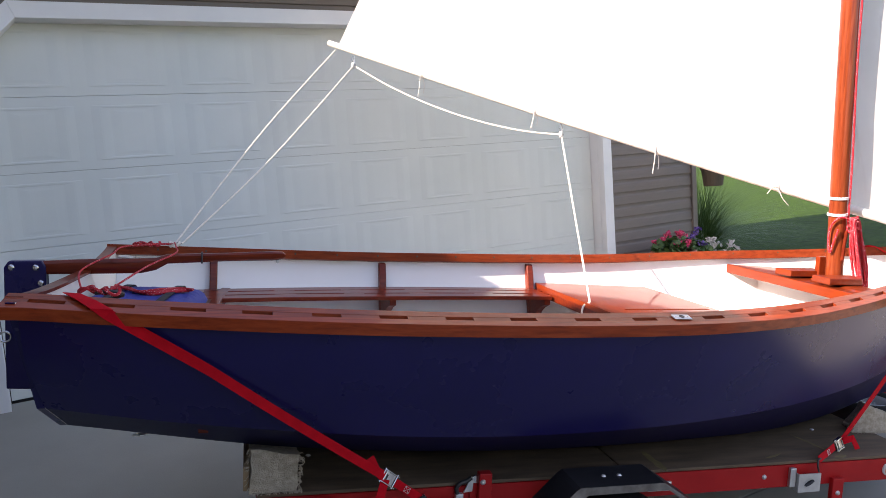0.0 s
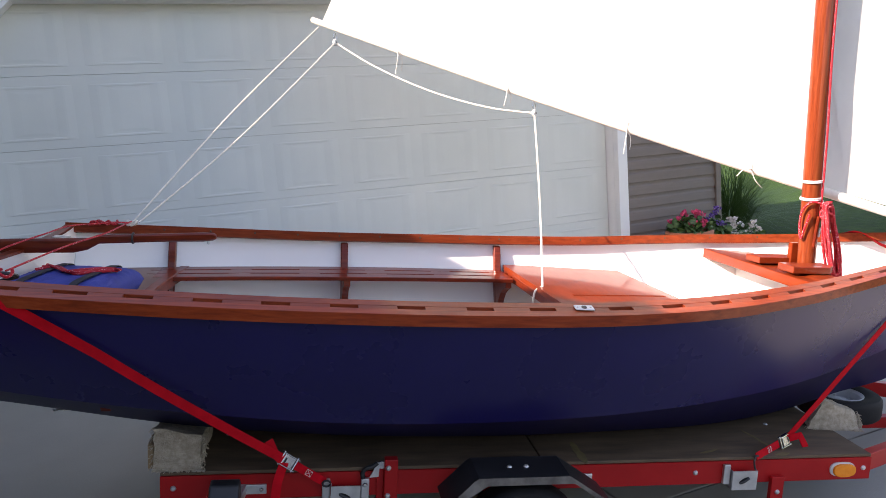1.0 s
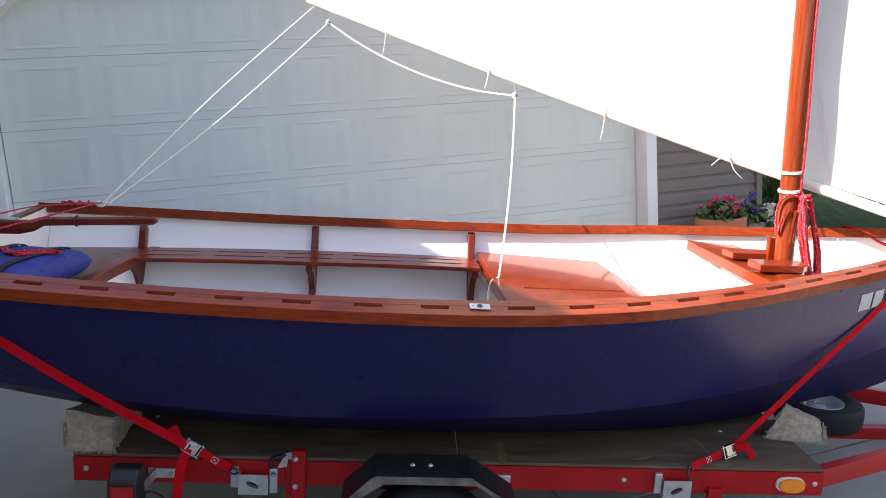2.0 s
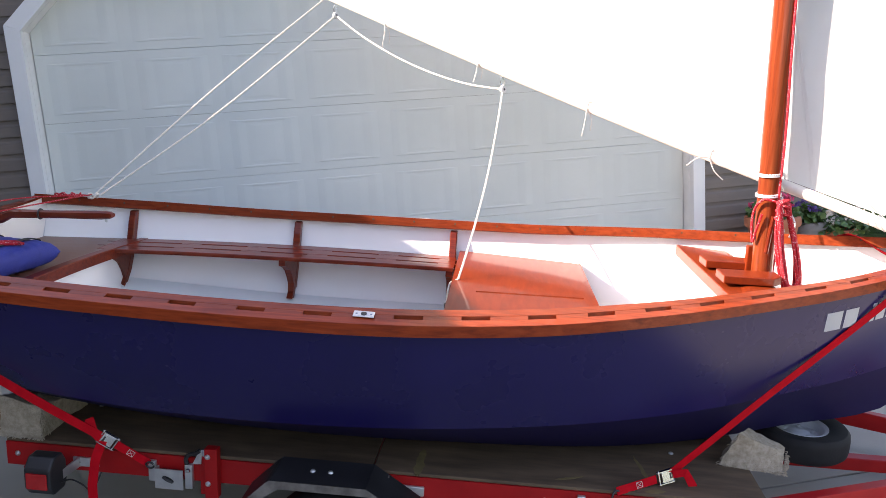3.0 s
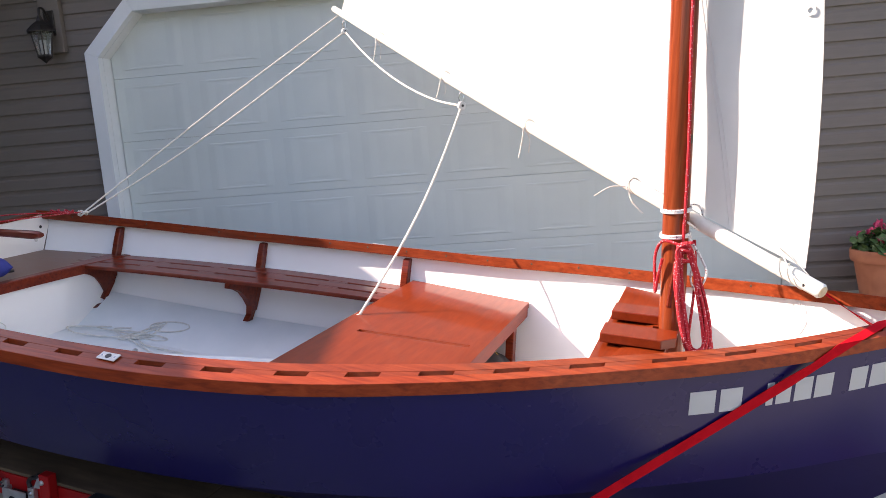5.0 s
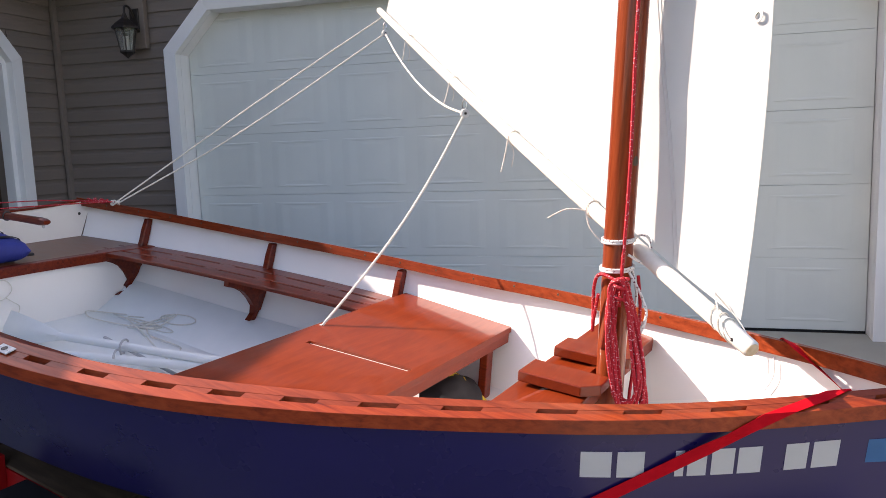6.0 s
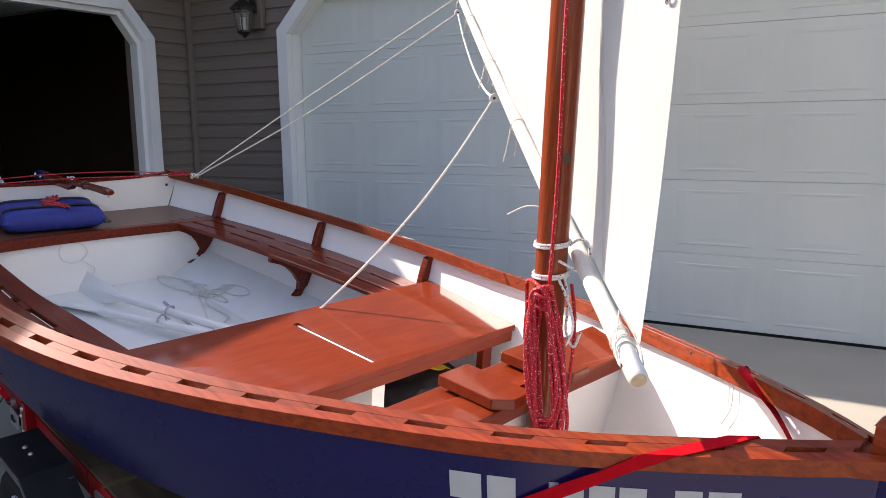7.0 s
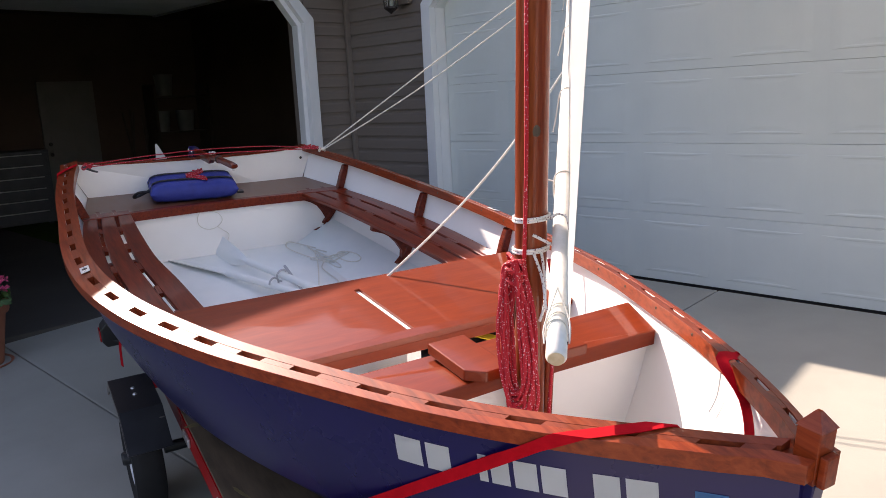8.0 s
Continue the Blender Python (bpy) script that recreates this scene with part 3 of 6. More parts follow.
cap = [(y, rail_z(TX) - 0.024 * (1 - (y / 0.66) ** 4)) for y in np.linspace(-0.65, 0.65, 17)]
bm = bmesh.new()
rows = [[bm.verts.new((a, y, z + b)) for a, b in ((TX - 0.034, -0.024), (TX - 0.034, 0.006), (TX + 0.004, 0.006), (TX + 0.004, -0.004), (TX - 0.024, -0.004), (TX - 0.024, -0.024))] for y, z in cap]
for a, b in zip(rows, rows[1:]):
    for k in range(6):
        bm.faces.new((a[k], a[(k + 1) % 6], b[(k + 1) % 6], b[k]))
bm.faces.new(rows[0])
bm.faces.new(rows[-1][::-1])
part("transom_cap", bm, MAHOGANY, boat, "dark mahogany cap on the transom")
for y in (-0.615, 0.615):
    part("drain_hole", lathe([(0.0, 0.001), (0.0075, 0.001), (0.0085, 0.0)], 14, pose(TX - 0.0008, y, rail_z(TX) - 0.075, 0, 90, 0)), BLACK, boat, "small black hole")


LEAN = 0.29          # the rails stand square to the flared planking


def strip(s, x0, x1, o0, o1, z0, z1, n=40):
    """A timber bent along the rail: o0..o1 inward offsets from the outer face, z0..z1 below the top."""
    bm = bmesh.new()
    rows = []
    for k in range(n + 1):
        x = x0 + (x1 - x0) * k / n
        b, z = rail_b(x), rail_z(x)
        e = 0.0007
        bow = min(1.0, max(0.0, (x + 1.7) / 0.9))
        slim, lift = 1 - 0.26 * bow, LEAN * (1 - 0.5 * bow)
        sec_ = [(o0, z0 + e), (o0 + e, z0), (o1 - e, z0), (o1, z0 + e), (o1, z1 - e), (o1 - e, z1), (o0 + e, z1), (o0, z1 - e)]
        rows.append([bm.verts.new((x, s * max(b - o * slim, 0.001), z - d + (o - 0.045) * lift)) for o, d in sec_])
    for a, b in zip(rows, rows[1:]):
        for k in range(8):
            bm.faces.new((a[k], a[(k + 1) % 8], b[(k + 1) % 8], b[k]))
    bm.faces.new(rows[0])
    bm.faces.new(rows[-1][::-1])
    return bm


bench_in = {1: curve_through([-3.85, -3.4, -2.9, -2.5, -2.1], [0.430, 0.485, 0.515, 0.525, 0.522]), -1: curve_through([-3.85, -3.3, -2.9, -2.55, -2.1], [0.485, 0.520, 0.530, 0.510, 0.495])}
SLOTS = {1: [-4.05, -3.86, -3.66, -3.46, -3.26, -3.06, -2.86, -2.66, -2.46, -2.165, -1.97, -1.775, -1.58, -1.39, -1.208, -1.025, -0.85, -0.695, -0.552, -0.42, -0.298],
         -1: [-4.11, -3.955, -3.793, -3.615, -3.425, -3.235, -3.04, -2.845, -2.64, -2.447, -2.19, -2.0, -1.81, -1.635, -1.46, -1.285, -1.11, -0.92, -0.757, -0.60, -0.45, -0.31]}
for s in (-1, 1):
    part("rub_rail", strip(s, -4.21, -0.182, 0.0, 0.030, 0.0, 0.036, 70), RAIL, boat, "varnished rub rail", smooth=True).data.set_sharp_from_angle(angle=radians(18))
    part("inwale", strip(s, -4.205, -0.24, 0.049, 0.080, 0.0, 0.042, 70), INNERRAIL, boat, "varnished inwale", smooth=True).data.set_sharp_from_angle(angle=radians(18))
    ends = [-4.205] + SLOTS[s] + [-0.245]
    for k in range(len(ends) - 1):
        h0, h1 = [0.028 + 0.013 * min(1, max(0, (-e - 0.4) / 0.6)) for e in ends[k:k + 2]]
        a, b = (ends[k] + h0 if k else ends[k]), (ends[k + 1] - h1 if k < len(ends) - 2 else ends[k + 1])
        part("spacer_block", strip(s, a, b, 0.0299, 0.0491, 0.0006, 0.040, 4), INNERRAIL, boat)
    for e in SLOTS[s]:
        h = 0.030 + 0.013 * min(1, max(0, (-e - 0.4) / 0.6))
        part("plank_edge", strip(s, e - h, e + h, 0.0300, 0.0307, 0.0035, 0.046, 3), WHITE, boat, "white painted planking inside the rail slot")
    for k in range(18):
        x = -4.0 + 0.205 * k
        m_ = pose(x, s * (rail_b(x) - 0.0802 * (1 - 0.26 * min(1.0, max(0.0, (x + 1.7) / 0.9)))), rail_z(x) - 0.008, s * 90, 0, 0)
        part("screw_plug", lathe([(0.0, 0.0012), (0.004, 0.001), (0.005, 0.0)], 10, m_), DARKTIMBER, boat)
    # ribs inside the planking
    for x in (-3.76, -2.947, -2.16):
        bm = bmesh.new()
        zt, zb = rail_z(x) - 0.046, 0.16
        rows = []
        for k in range(7):
            z = zt + (zb - zt) * k / 6
            b = inner_b(x, z) + 0.002
            d = 0.042 if k else 0.032
            rows.append([bm.verts.new((x + a, s * (b - q), z)) for a, q in ((-0.017, 0), (0.017, 0), (0.017, d), (-0.017, d))])
        for a, b in zip(rows, rows[1:]):
            for k in range(4):
                bm.faces.new((a[k], a[(k + 1) % 4], b[(k + 1) % 4], b[k]))
        bm.faces.new(rows[0])
        bm.faces.new(rows[-1][::-1])
        bmesh.ops.bevel(bm, geom=[e for e in bm.edges if e.calc_length() > 0.03], offset=0.004, segments=1, affect="EDGES")
        part("rib", bm, MAHOGANY, boat, "dark varnished rib")
        # knee under the side bench
        w = inner_b(x, 0.335)
        base = inner_b(x, 0.15)
        g = (w - bench_in[s](x) - 0.006) / 0.238
        kn = [(w - 0.012, 0.344), (w - 0.235 * g, 0.344), (w - 0.238 * g, 0.318), (w - 0.215 * g, 0.310), (w - 0.185 * g, 0.300), (w - 0.150 * g, 0.275), (w - 0.122 * g, 0.235), (w - 0.112, 0.190), (w - 0.115, 0.150), (base - 0.075, 0.122), (base - 0.030, 0.118), (base - 0.004, 0.16), (w - 0.025, 0.26)]
        part("knee", prism([(s * a, z) for a, z in kn], "x", x - 0.015, x + 0.015, 0.003), MAHOGANY, boat, "dark curved bench knee")
    # slatted side bench
    for k in range(3):
        bm = bmesh.new()
        rows = []
        for j in range(25):
            x = -3.80 + 1.66 * j / 24
            b = inner_b(x, 0.355) - 0.012
            w = (b - bench_in[s](x) - 0.034) / 3
            o0, o1 = b - k * (w + 0.017), b - k * (w + 0.017) - w
            rows.append([bm.verts.new((x, s * o, z)) for o, z in ((o0, 0.345), (o0, 0.360), (o0 - 0.003, 0.363), (o1 + 0.003, 0.363), (o1, 0.360), (o1, 0.345))])
        for a, b in zip(rows, rows[1:]):
            for i in range(6):
                bm.faces.new((a[i], a[(i + 1) % 6], b[(i + 1) % 6], b[i]))
        bm.faces.new(rows[0])
        bm.faces.new(rows[-1][::-1])
        part("bench_slat", bm, MAHOGANY, boat)
    for k in range(2):
        for x in (-3.79, -3.44, -3.12, -2.80, -2.47, -2.17):
            b = inner_b(x, 0.355) - 0.012
            w = (b - bench_in[s](x) - 0.034) / 3
            b = b - k * (w + 0.017) - w
            part("bench_spacer", box((x - 0.048, min(s * b, s * (b - 0.017)), 0.3455), (x + 0.048, max(s * b, s * (b - 0.017)), 0.3626)), MAHOGANY, boat)

# aft seat with a curved front edge
AW = 0.362
ys = np.linspace(-0.60, 0.60, 17)
front = [(-3.73 + 0.16 * abs(y) ** 2 - 0.02, y) for y in ys]
out = [(TX + 0.002, -inner_b(-4.1, AW) + 0.015)] + [(x, max(-inner_b(x, AW), min(inner_b(x, AW), y * 1.2))) for x, y in front] + [(TX + 0.002, inner_b(-4.1, AW) - 0.015)]
part("aft_seat", prism(out, "z", AW - 0.012, AW, 0.0), SEATPLY, boat, "matt brown plywood stern seat")
bm = bmesh.new()
fr = out[1:-1]
rows = [[bm.verts.new((x + a, y, z)) for a, z in ((-0.030, AW + 0.0005), (-0.030, AW + 0.004), (0.006, AW + 0.004), (0.010, AW), (0.010, AW - 0.042), (-0.004, AW - 0.042), (-0.004, AW + 0.0005))] for x, y in fr]
for a, b in zip(rows, rows[1:]):
    for i in range(7):
        bm.faces.new((a[i], a[(i + 1) % 7], b[(i + 1) % 7], b[i]))
part("seat_edge", bm, MAHOGANY, boat, "mahogany edging of the stern seat")
# white bulkhead under the stern seat
xb = -3.76
bo = [(-inner_b(xb, z), z) for z in (AW - 0.013, 0.2, 0.1, keel_z(xb) + 0.012)]
bo = bo + [(-y, z) for y, z in bo[::-1]]
part("stern_bulkhead", prism(bo, "x", xb - 0.012, xb), WHITE, boat, "white bulkhead under the stern seat")

# centre thwart with the daggerboard slot
TW = 0.392
xa, xf = -2.125, -1.545


def thwart_part():
    bm = bmesh.new()
    o = [(xa, -inner_b(xa, TW - 0.022)), (xf, -inner_b(xf, TW - 0.022)), (xf, inner_b(xf, TW - 0.022)), (xa, inner_b(xa, TW - 0.022))]
    i = [(-2.02, 0.002), (-1.595, 0.002), (-1.595, 0.026), (-2.02, 0.026)]
    ring = {}
    for nm, pts in (("o", o), ("i", i)):
        for z in (TW - 0.022, TW):
            ring[nm, z] = [bm.verts.new((x, y, z)) for x, y in pts]
    for z in (TW - 0.022, TW):
        for k in range(4):
            a, b = ring["o", z], ring["i", z]
            bm.faces.new((a[k], a[(k + 1) % 4], b[(k + 1) % 4], b[k]))
    for nm in "oi":
        a, b = ring[nm, TW - 0.022], ring[nm, TW]
        for k in range(4):
            bm.faces.new((a[k], a[(k + 1) % 4], b[(k + 1) % 4], b[k]))
    return bm


part("centre_thwart", thwart_part(), THWART, boat, "wide glossy red-brown thwart with a daggerboard slot")
part("thwart_apron", box((xf - 0.022, -inner_b(xf, TW - 0.06) + 0.002, TW - 0.060), (xf - 0.001, inner_b(xf, TW - 0.06) - 0.002, TW - 0.0225), 0.002), THWART, boat)
part("thwart_apron", box((xa + 0.001, -inner_b(xa, TW - 0.06) + 0.002, TW - 0.060), (xa + 0.022, inner_b(xa, TW - 0.06) - 0.002, TW - 0.0225), 0.002), MAHOGANY, boat)
for s in (-1, 1):
    part("thwart_post", box((xf - 0.056, s * (inner_b(xf, 0.2) - 0.060) - 0.024, 0.13), (xf - 0.024, s * (inner_b(xf, 0.2) - 0.060) + 0.024, TW - 0.061), 0.003), MAHOGANY, boat)
bm = bmesh.new()
for y0, y1 in ((-0.012, 0.0015), (0.0265, 0.040)):
    add_box(bm, (-2.05, y0, -0.02), (-1.57, y1, TW - 0.0225))
for x0, x1 in ((-2.05, -2.021), (-1.594, -1.57)):
    add_box(bm, (x0, 0.0016, -0.02), (x1, 0.0264, TW - 0.0225))
part("daggerboard_case", bm, WHITE, boat, "white daggerboard case")
part("slot_strip", box((-2.018, 0.003, TW - 0.018), (-1.598, 0.025, TW - 0.009)), WHITE, boat, "pale strip in the daggerboard slot")

# mast thwart, its chocks, and the white bulkhead below it
FW = 0.538
fx0, fx1 = -1.142, -0.945
FB = FW - 0.046
fo = [(fx0, -inner_b(fx0, FB)), (fx1, -inner_b(fx1, FB)), (fx1, -0.048), (fx1 - 0.055, -0.044), (fx1 - 0.055, 0.044), (fx1, 0.048), (fx1, inner_b(fx1, FB)), (fx0, inner_b(fx0, FB))]
part("mast_thwart", prism(fo, "z", FW - 0.045, FW, 0.003), THWART, boat, "red-brown thwart notched for the mast")
for y0, y1 in ((-0.185, -0.075), (0.06, 0.17)):
    ch = [(fx0 + 0.01, y0), (fx1 - 0.012, y0), (fx1 + 0.026, y0 + 0.040), (fx1 + 0.026, y1), (fx0 + 0.01, y1)]
    part("mast_chock", prism(ch, "z", FW + 0.0005, FW + 0.030, 0.003), THWART, boat, "chamfered chock beside the mast")
xb = -0.985
bo = [(-inner_b(xb, z) - 0.008, z) for z in (FW - 0.046, 0.45, 0.4, 0.35, 0.3, 0.25, 0.2, 0.15, 0.1, keel_z(xb) + 0.010)]
bo = bo + [(-y, z) for y, z in bo[::-1]]
part("mast_bulkhead", prism(bo, "x", xb - 0.012, xb), WHITE, boat, "white bulkhead below the mast thwart")
part("mast_post", box((-0.985, 0.050, keel_z(-0.95) + 0.02), (-0.935, 0.078, FW + 0.10), 0.004), THWART, boat, "upright mast partner post")
part("mast_step", box((-0.985, -0.07, keel_z(-0.93) + 0.012), (-0.83, 0.07, 0.09), 0.006), MAHOGANY, boat)

# stem
bm = box((-0.224, -0.0215, 0.655), (-0.181, 0.0215, 0.752), 0.002)
ring = [bm.verts.new(p) for p in ((-0.226, -0.0235, 0.7525), (-0.179, -0.0235, 0.7525), (-0.179, 0.0235, 0.7525), (-0.226, 0.0235, 0.7525))]
apex = [bm.verts.new((-0.2035 + q, r, 0.779)) for q, r in ((-0.004, -0.004), (0.004, -0.004), (0.004, 0.004), (-0.004, 0.004))]
for k in range(4):
    bm.faces.new((ring[k], ring[(k + 1) % 4], apex[(k + 1) % 4], apex[k]))
bm.faces.new(ring[::-1])
bm.faces.new(apex)
add_box(bm, (-0.1805, -0.017, 0.655), (-0.166, 0.017, 0.712), 0.003)
part("stem_head", bm, RAIL, boat, "varnished square stem post with a pyramid top")
sf = [(-0.222, 0.654), (-0.181, 0.654), (-0.186, 0.60), (-0.203, 0.47), (-0.25, 0.33), (-0.33, 0.215), (-0.40, 0.20), (-0.30, 0.40)]
part("stem", prism(sf, "y", -0.016, 0.016, 0.003), NAVY, boat)
part("breasthook", prism([(-0.224, -0.022), (-0.224, 0.022), (-0.262, 0.045), (-0.262, -0.045)], "z", rail_z(-0.3) - 0.034, rail_z(-0.3) - 0.006, 0.003), RAIL, boat)

# rowlock plates
for s in (-1, 1):
    x = -2.315
    b, z = rail_b(x), rail_z(x)
    tip = pose(x, s * (b - 0.041), z + 0.0008, s * -16.2, 0, 0)
    bm = box((-0.030, -0.0145, 0.0005), (0.030, 0.0145, 0.0035), 0.0012, tip)
    pl = part("rowlock_plate", bm, PLASTIC, boat, "white rowlock plate")
    part("socket", lathe([(0.0, 0.0042), (0.0075, 0.0042), (0.0085, 0.0050), (0.0085, 0.0032)], 16, tip), BLACK, pl)
    for q in (-0.021, 0.021):
        part("screw", lathe([(0.0, 0.0046), (0.0030, 0.0042), (0.0038, 0.0034)], 10, tip @ pose(q, 0, 0)), STEEL, pl)


# registration characters as plain bars, and the sticker
def on_side(s, x, d, off=0.0012):
    """A place on the side planking, d below the rail top."""
    f = d / (rail_z(x) - chine_z(x))
    return side_at(s, x, f, off)


def side_plate(name, s, x0, x1, d0, d1, mat, off, parent, label="", n=4):
    bm = bmesh.new()
    rows = [[bm.verts.new(on_side(s, x0 + (x1 - x0) * k / n, d, off)) for d in (d0, (d0 + d1) / 2, d1)] for k in range(n + 1)]
    for a, b in zip(rows, rows[1:]):
        for k in range(2):
            bm.faces.new((a[k], b[k], b[k + 1], a[k + 1]))
    bmesh.ops.solidify(bm, geom=list(bm.faces), thickness=0.0006)
    return part(name, bm, mat, parent, label)


for a, b in ((-0.860, -0.798), (-0.787, -0.734), (-0.675, -0.658), (-0.651, -0.615), (-0.606, -0.563), (-0.556, -0.512), (-0.468, -0.426), (-0.417, -0.368)):
    side_plate("registration_bar", -1, (a - 0.03) / 1.03, (b - 0.03) / 1.03, 0.086, 0.160, DECAL, 0.0012, boat, "plain white vinyl bar")
stk = side_plate("year_sticker", -1, -0.335, -0.289, 0.092, 0.156, STICKER, 0.0012, boat, "blue year sticker")


def lettering(text, size, origin, ex, ey, parent, mat, label):
    cu = bpy.data.curves.new("lettering", "FONT")
    cu.body, cu.size, cu.extrude, cu.resolution_u = text, size, 0.0003, 3
    tmp = bpy.data.objects.new("lettering", cu)
    me = bpy.data.meshes.new_from_object(tmp)
    bpy.data.objects.remove(tmp)
    me.materials.append(mat)
    ob = new("lettering", me)
    ob.parent = parent
    ez = ex.cross(ey).normalized()
    m = Matrix((ex, ey, ez)).transposed().to_4x4()
    m.translation = origin
    ob.matrix_local = m
    return tagged(ob, label)


p0, p1, p2 = on_side(-1, -0.335, 0.156, 0.0024), on_side(-1, -0.289, 0.156, 0.0024), on_side(-1, -0.335, 0.092, 0.0024)
ex = (p1 - p0).normalized()
ey = (p2 - p0)
ey = (ey - ex * ey.dot(ex)).normalized()
lettering("13", 0.046, p0 + ex * 0.006 + ey * 0.008, ex, ey, stk, DECAL, "white year digits")
lettering("MICHIGAN", 0.0105, p0 + ex * 0.004 + ey * 0.054, ex, ey, stk, DECAL, "white state name")

# ---- spars and sail ----
mast = thing("mast", BOAT, "varnished orange-brown round wooden mast stepped in the dinghy", "mast")
lean = math.tan(radians(2.7))


def mast_at(z):
    return Vector((-0.957 - (z - 0.915) * lean, 0, z))


bm = bmesh.new()
prof = [(0.0, 0.03), (0.037, 0.055), (0.039, 0.9), (0.039, 1.8), (0.034, 3.0), (0.026, 3.9), (0.0, 3.95)]
rings = []
for r, z in prof[1:-1]:
    c = mast_at(z)
    rings.append([bm.verts.new(c + Vector((r * math.cos(a), r * math.sin(a), 0))) for a in [2 * math.pi * k / 28 for k in range(28)]])
for a, b in zip(rings, rings[1:]):
    for k in range(28):
        bm.faces.new((a[k], a[(k + 1) % 28], b[(k + 1) % 28], b[k]))
bm.faces.new(rings[0][::-1])
bm.faces.new(rings[-1])
part("pole", bm, SPAR, mast, smooth=True)
ang = radians(-22)
c = mast_at(1.13) + Vector((0.0388 * math.cos(ang), 0.0388 * math.sin(ang), 0))
part("wood_knot", lathe([(0.0, 0.0009), (0.006, 0.0008), (0.0095, 0.0)], 14, Matrix.Translation(c) @ Vector((math.cos(ang), math.sin(ang), 0)).to_track_quat("Z", "Y").to_matrix().to_4x4() @ Matrix.Diagonal((1, 1.6, 1, 1))), DARKTIMBER, mast, "dark knot in the timber")
c = mast_at(0.70)
part("cleat", tube([c + Vector((-0.005, -0.052, -0.07)), c + Vector((0, -0.050, 0)), c + Vector((0.005, -0.052, 0.07))], 0.008), MAHOGANY, mast, "wooden halyard cleat")

FWD, AFT = Vector((3.659, 1.862, 0.827)), Vector((1.832, 4.513, 2.094))
boom = thing("boom", None, "pale whitish round wooden boom with rounded end", "boom")
d = (AFT - FWD).normalized()
BL = (AFT - FWD).length


def boom_pt(q, off=(0, 0, 0)):
    """A place on the boom's axis, which sags a little; q metres from its fore end."""
    return FWD + d * q + Vector(off) - Vector((0, 0, 0.018 * math.sin(math.pi * q / BL)))


def boom_r(q):
    return 0.0205 + 0.0025 * min(1.0, q / 0.9) - 0.005 * max(0.0, (q - 0.9) / (BL - 0.9))


qs = [0.006] + [BL * k / 24 for k in range(1, 24)] + [BL - 0.005]
side_v = d.cross(Vector((0, 0, 1))).normalized()
up_v = side_v.cross(d).normalized()
bm = bmesh.new()
rings = []
for q, r in [(0.0, 0.0165)] + [(q, boom_r(q)) for q in qs] + [(BL, 0.013)]:
    c = boom_pt(q)
    rings.append([bm.verts.new(c + r * (math.cos(a) * side_v + math.sin(a) * up_v)) for a in [2 * math.pi * k / 24 for k in range(24)]])
for a, b in zip(rings, rings[1:]):
    for k in range(24):
        bm.faces.new((a[k], a[(k + 1) % 24], b[(k + 1) % 24], b[k]))
bm.faces.new(rings[0][::-1])
bm.faces.new(rings[-1])
part("spar", bm, BOOMWOOD, boom, smooth=True).data.set_sharp_from_angle(angle=radians(40))
side = d.cross(Vector((0, 0, 1))).normalized()
part("end_grain", cyl(0.0158, 0.0158, FWD - d * 0.0012, FWD + d * 0.002, 24), ENDGRAIN, boom, "cream end grain of the boom")
part("end_hole", cyl(0.0045, 0.0045, FWD + d * 0.045 - side * 0.0215, FWD + d * 0.045 + side * 0.0215, 12), BLACK, boom, "drilled hole with dark edge")
tie = thing("tack_lashing", None, "thin white cord lashing the sail tack to the boom end", "cord")
for q0, ph in ((0.075, 0.0), (0.098, 0.4), (0.13, 0.8)):
    part("turn", tube([FWD + d * (q0 + 0.012 * math.sin(a + ph)) + side * 0.0232 * math.cos(a) + Vector((0, 0, 0.0232 * math.sin(a))) for a in [k * math.pi / 6 for k in range(13)]], 0.0017, 6, 3), ROPE, tie)
part("turn", tube([FWD + d * 0.045 - side * 0.024, FWD + d * 0.075 - side * 0.026 + Vector((0, 0, 0.012)), FWD + d * 0.11 - side * 0.012 + Vector((0, 0, 0.035)), FWD + d * 0.14 + Vector((0, 0, 0.055))], 0.0018, 6, 4), ROPE, tie)
part("turn", tube([FWD + d * 0.045 + side * 0.024, FWD + d * 0.085 + side * 0.024 + Vector((0, 0, 0.020)), FWD + d * 0.14 + Vector((0, 0, 0.055))], 0.0018, 6, 4), ROPE, tie)

TACK, CLEW = Vector((3.6405, 1.9316, 0.877)), AFT - d * 0.06 + Vector((0.020, 0.015, 0.004))
FOOT = Vector((3.621, 1.947, 0.877))
UPC = Vector((0.108, -0.087, 0.226)).normalized()
SN = Vector((0.788, 0.598, -0.146))


def luff_at(h):
    """The fore edge of the sail, h metres above the tack: hollow low down, straight above."""
    k = min(h, 1.3)
    bend = k * k + 2 * k * (h - k)
    return TACK + Vector((0.1227 * h - 0.0605 * bend, -0.048 * h + 0.0935 * bend, h))


THROAT, PEAK = luff_at(2.12), CLEW + UPC * 2.3


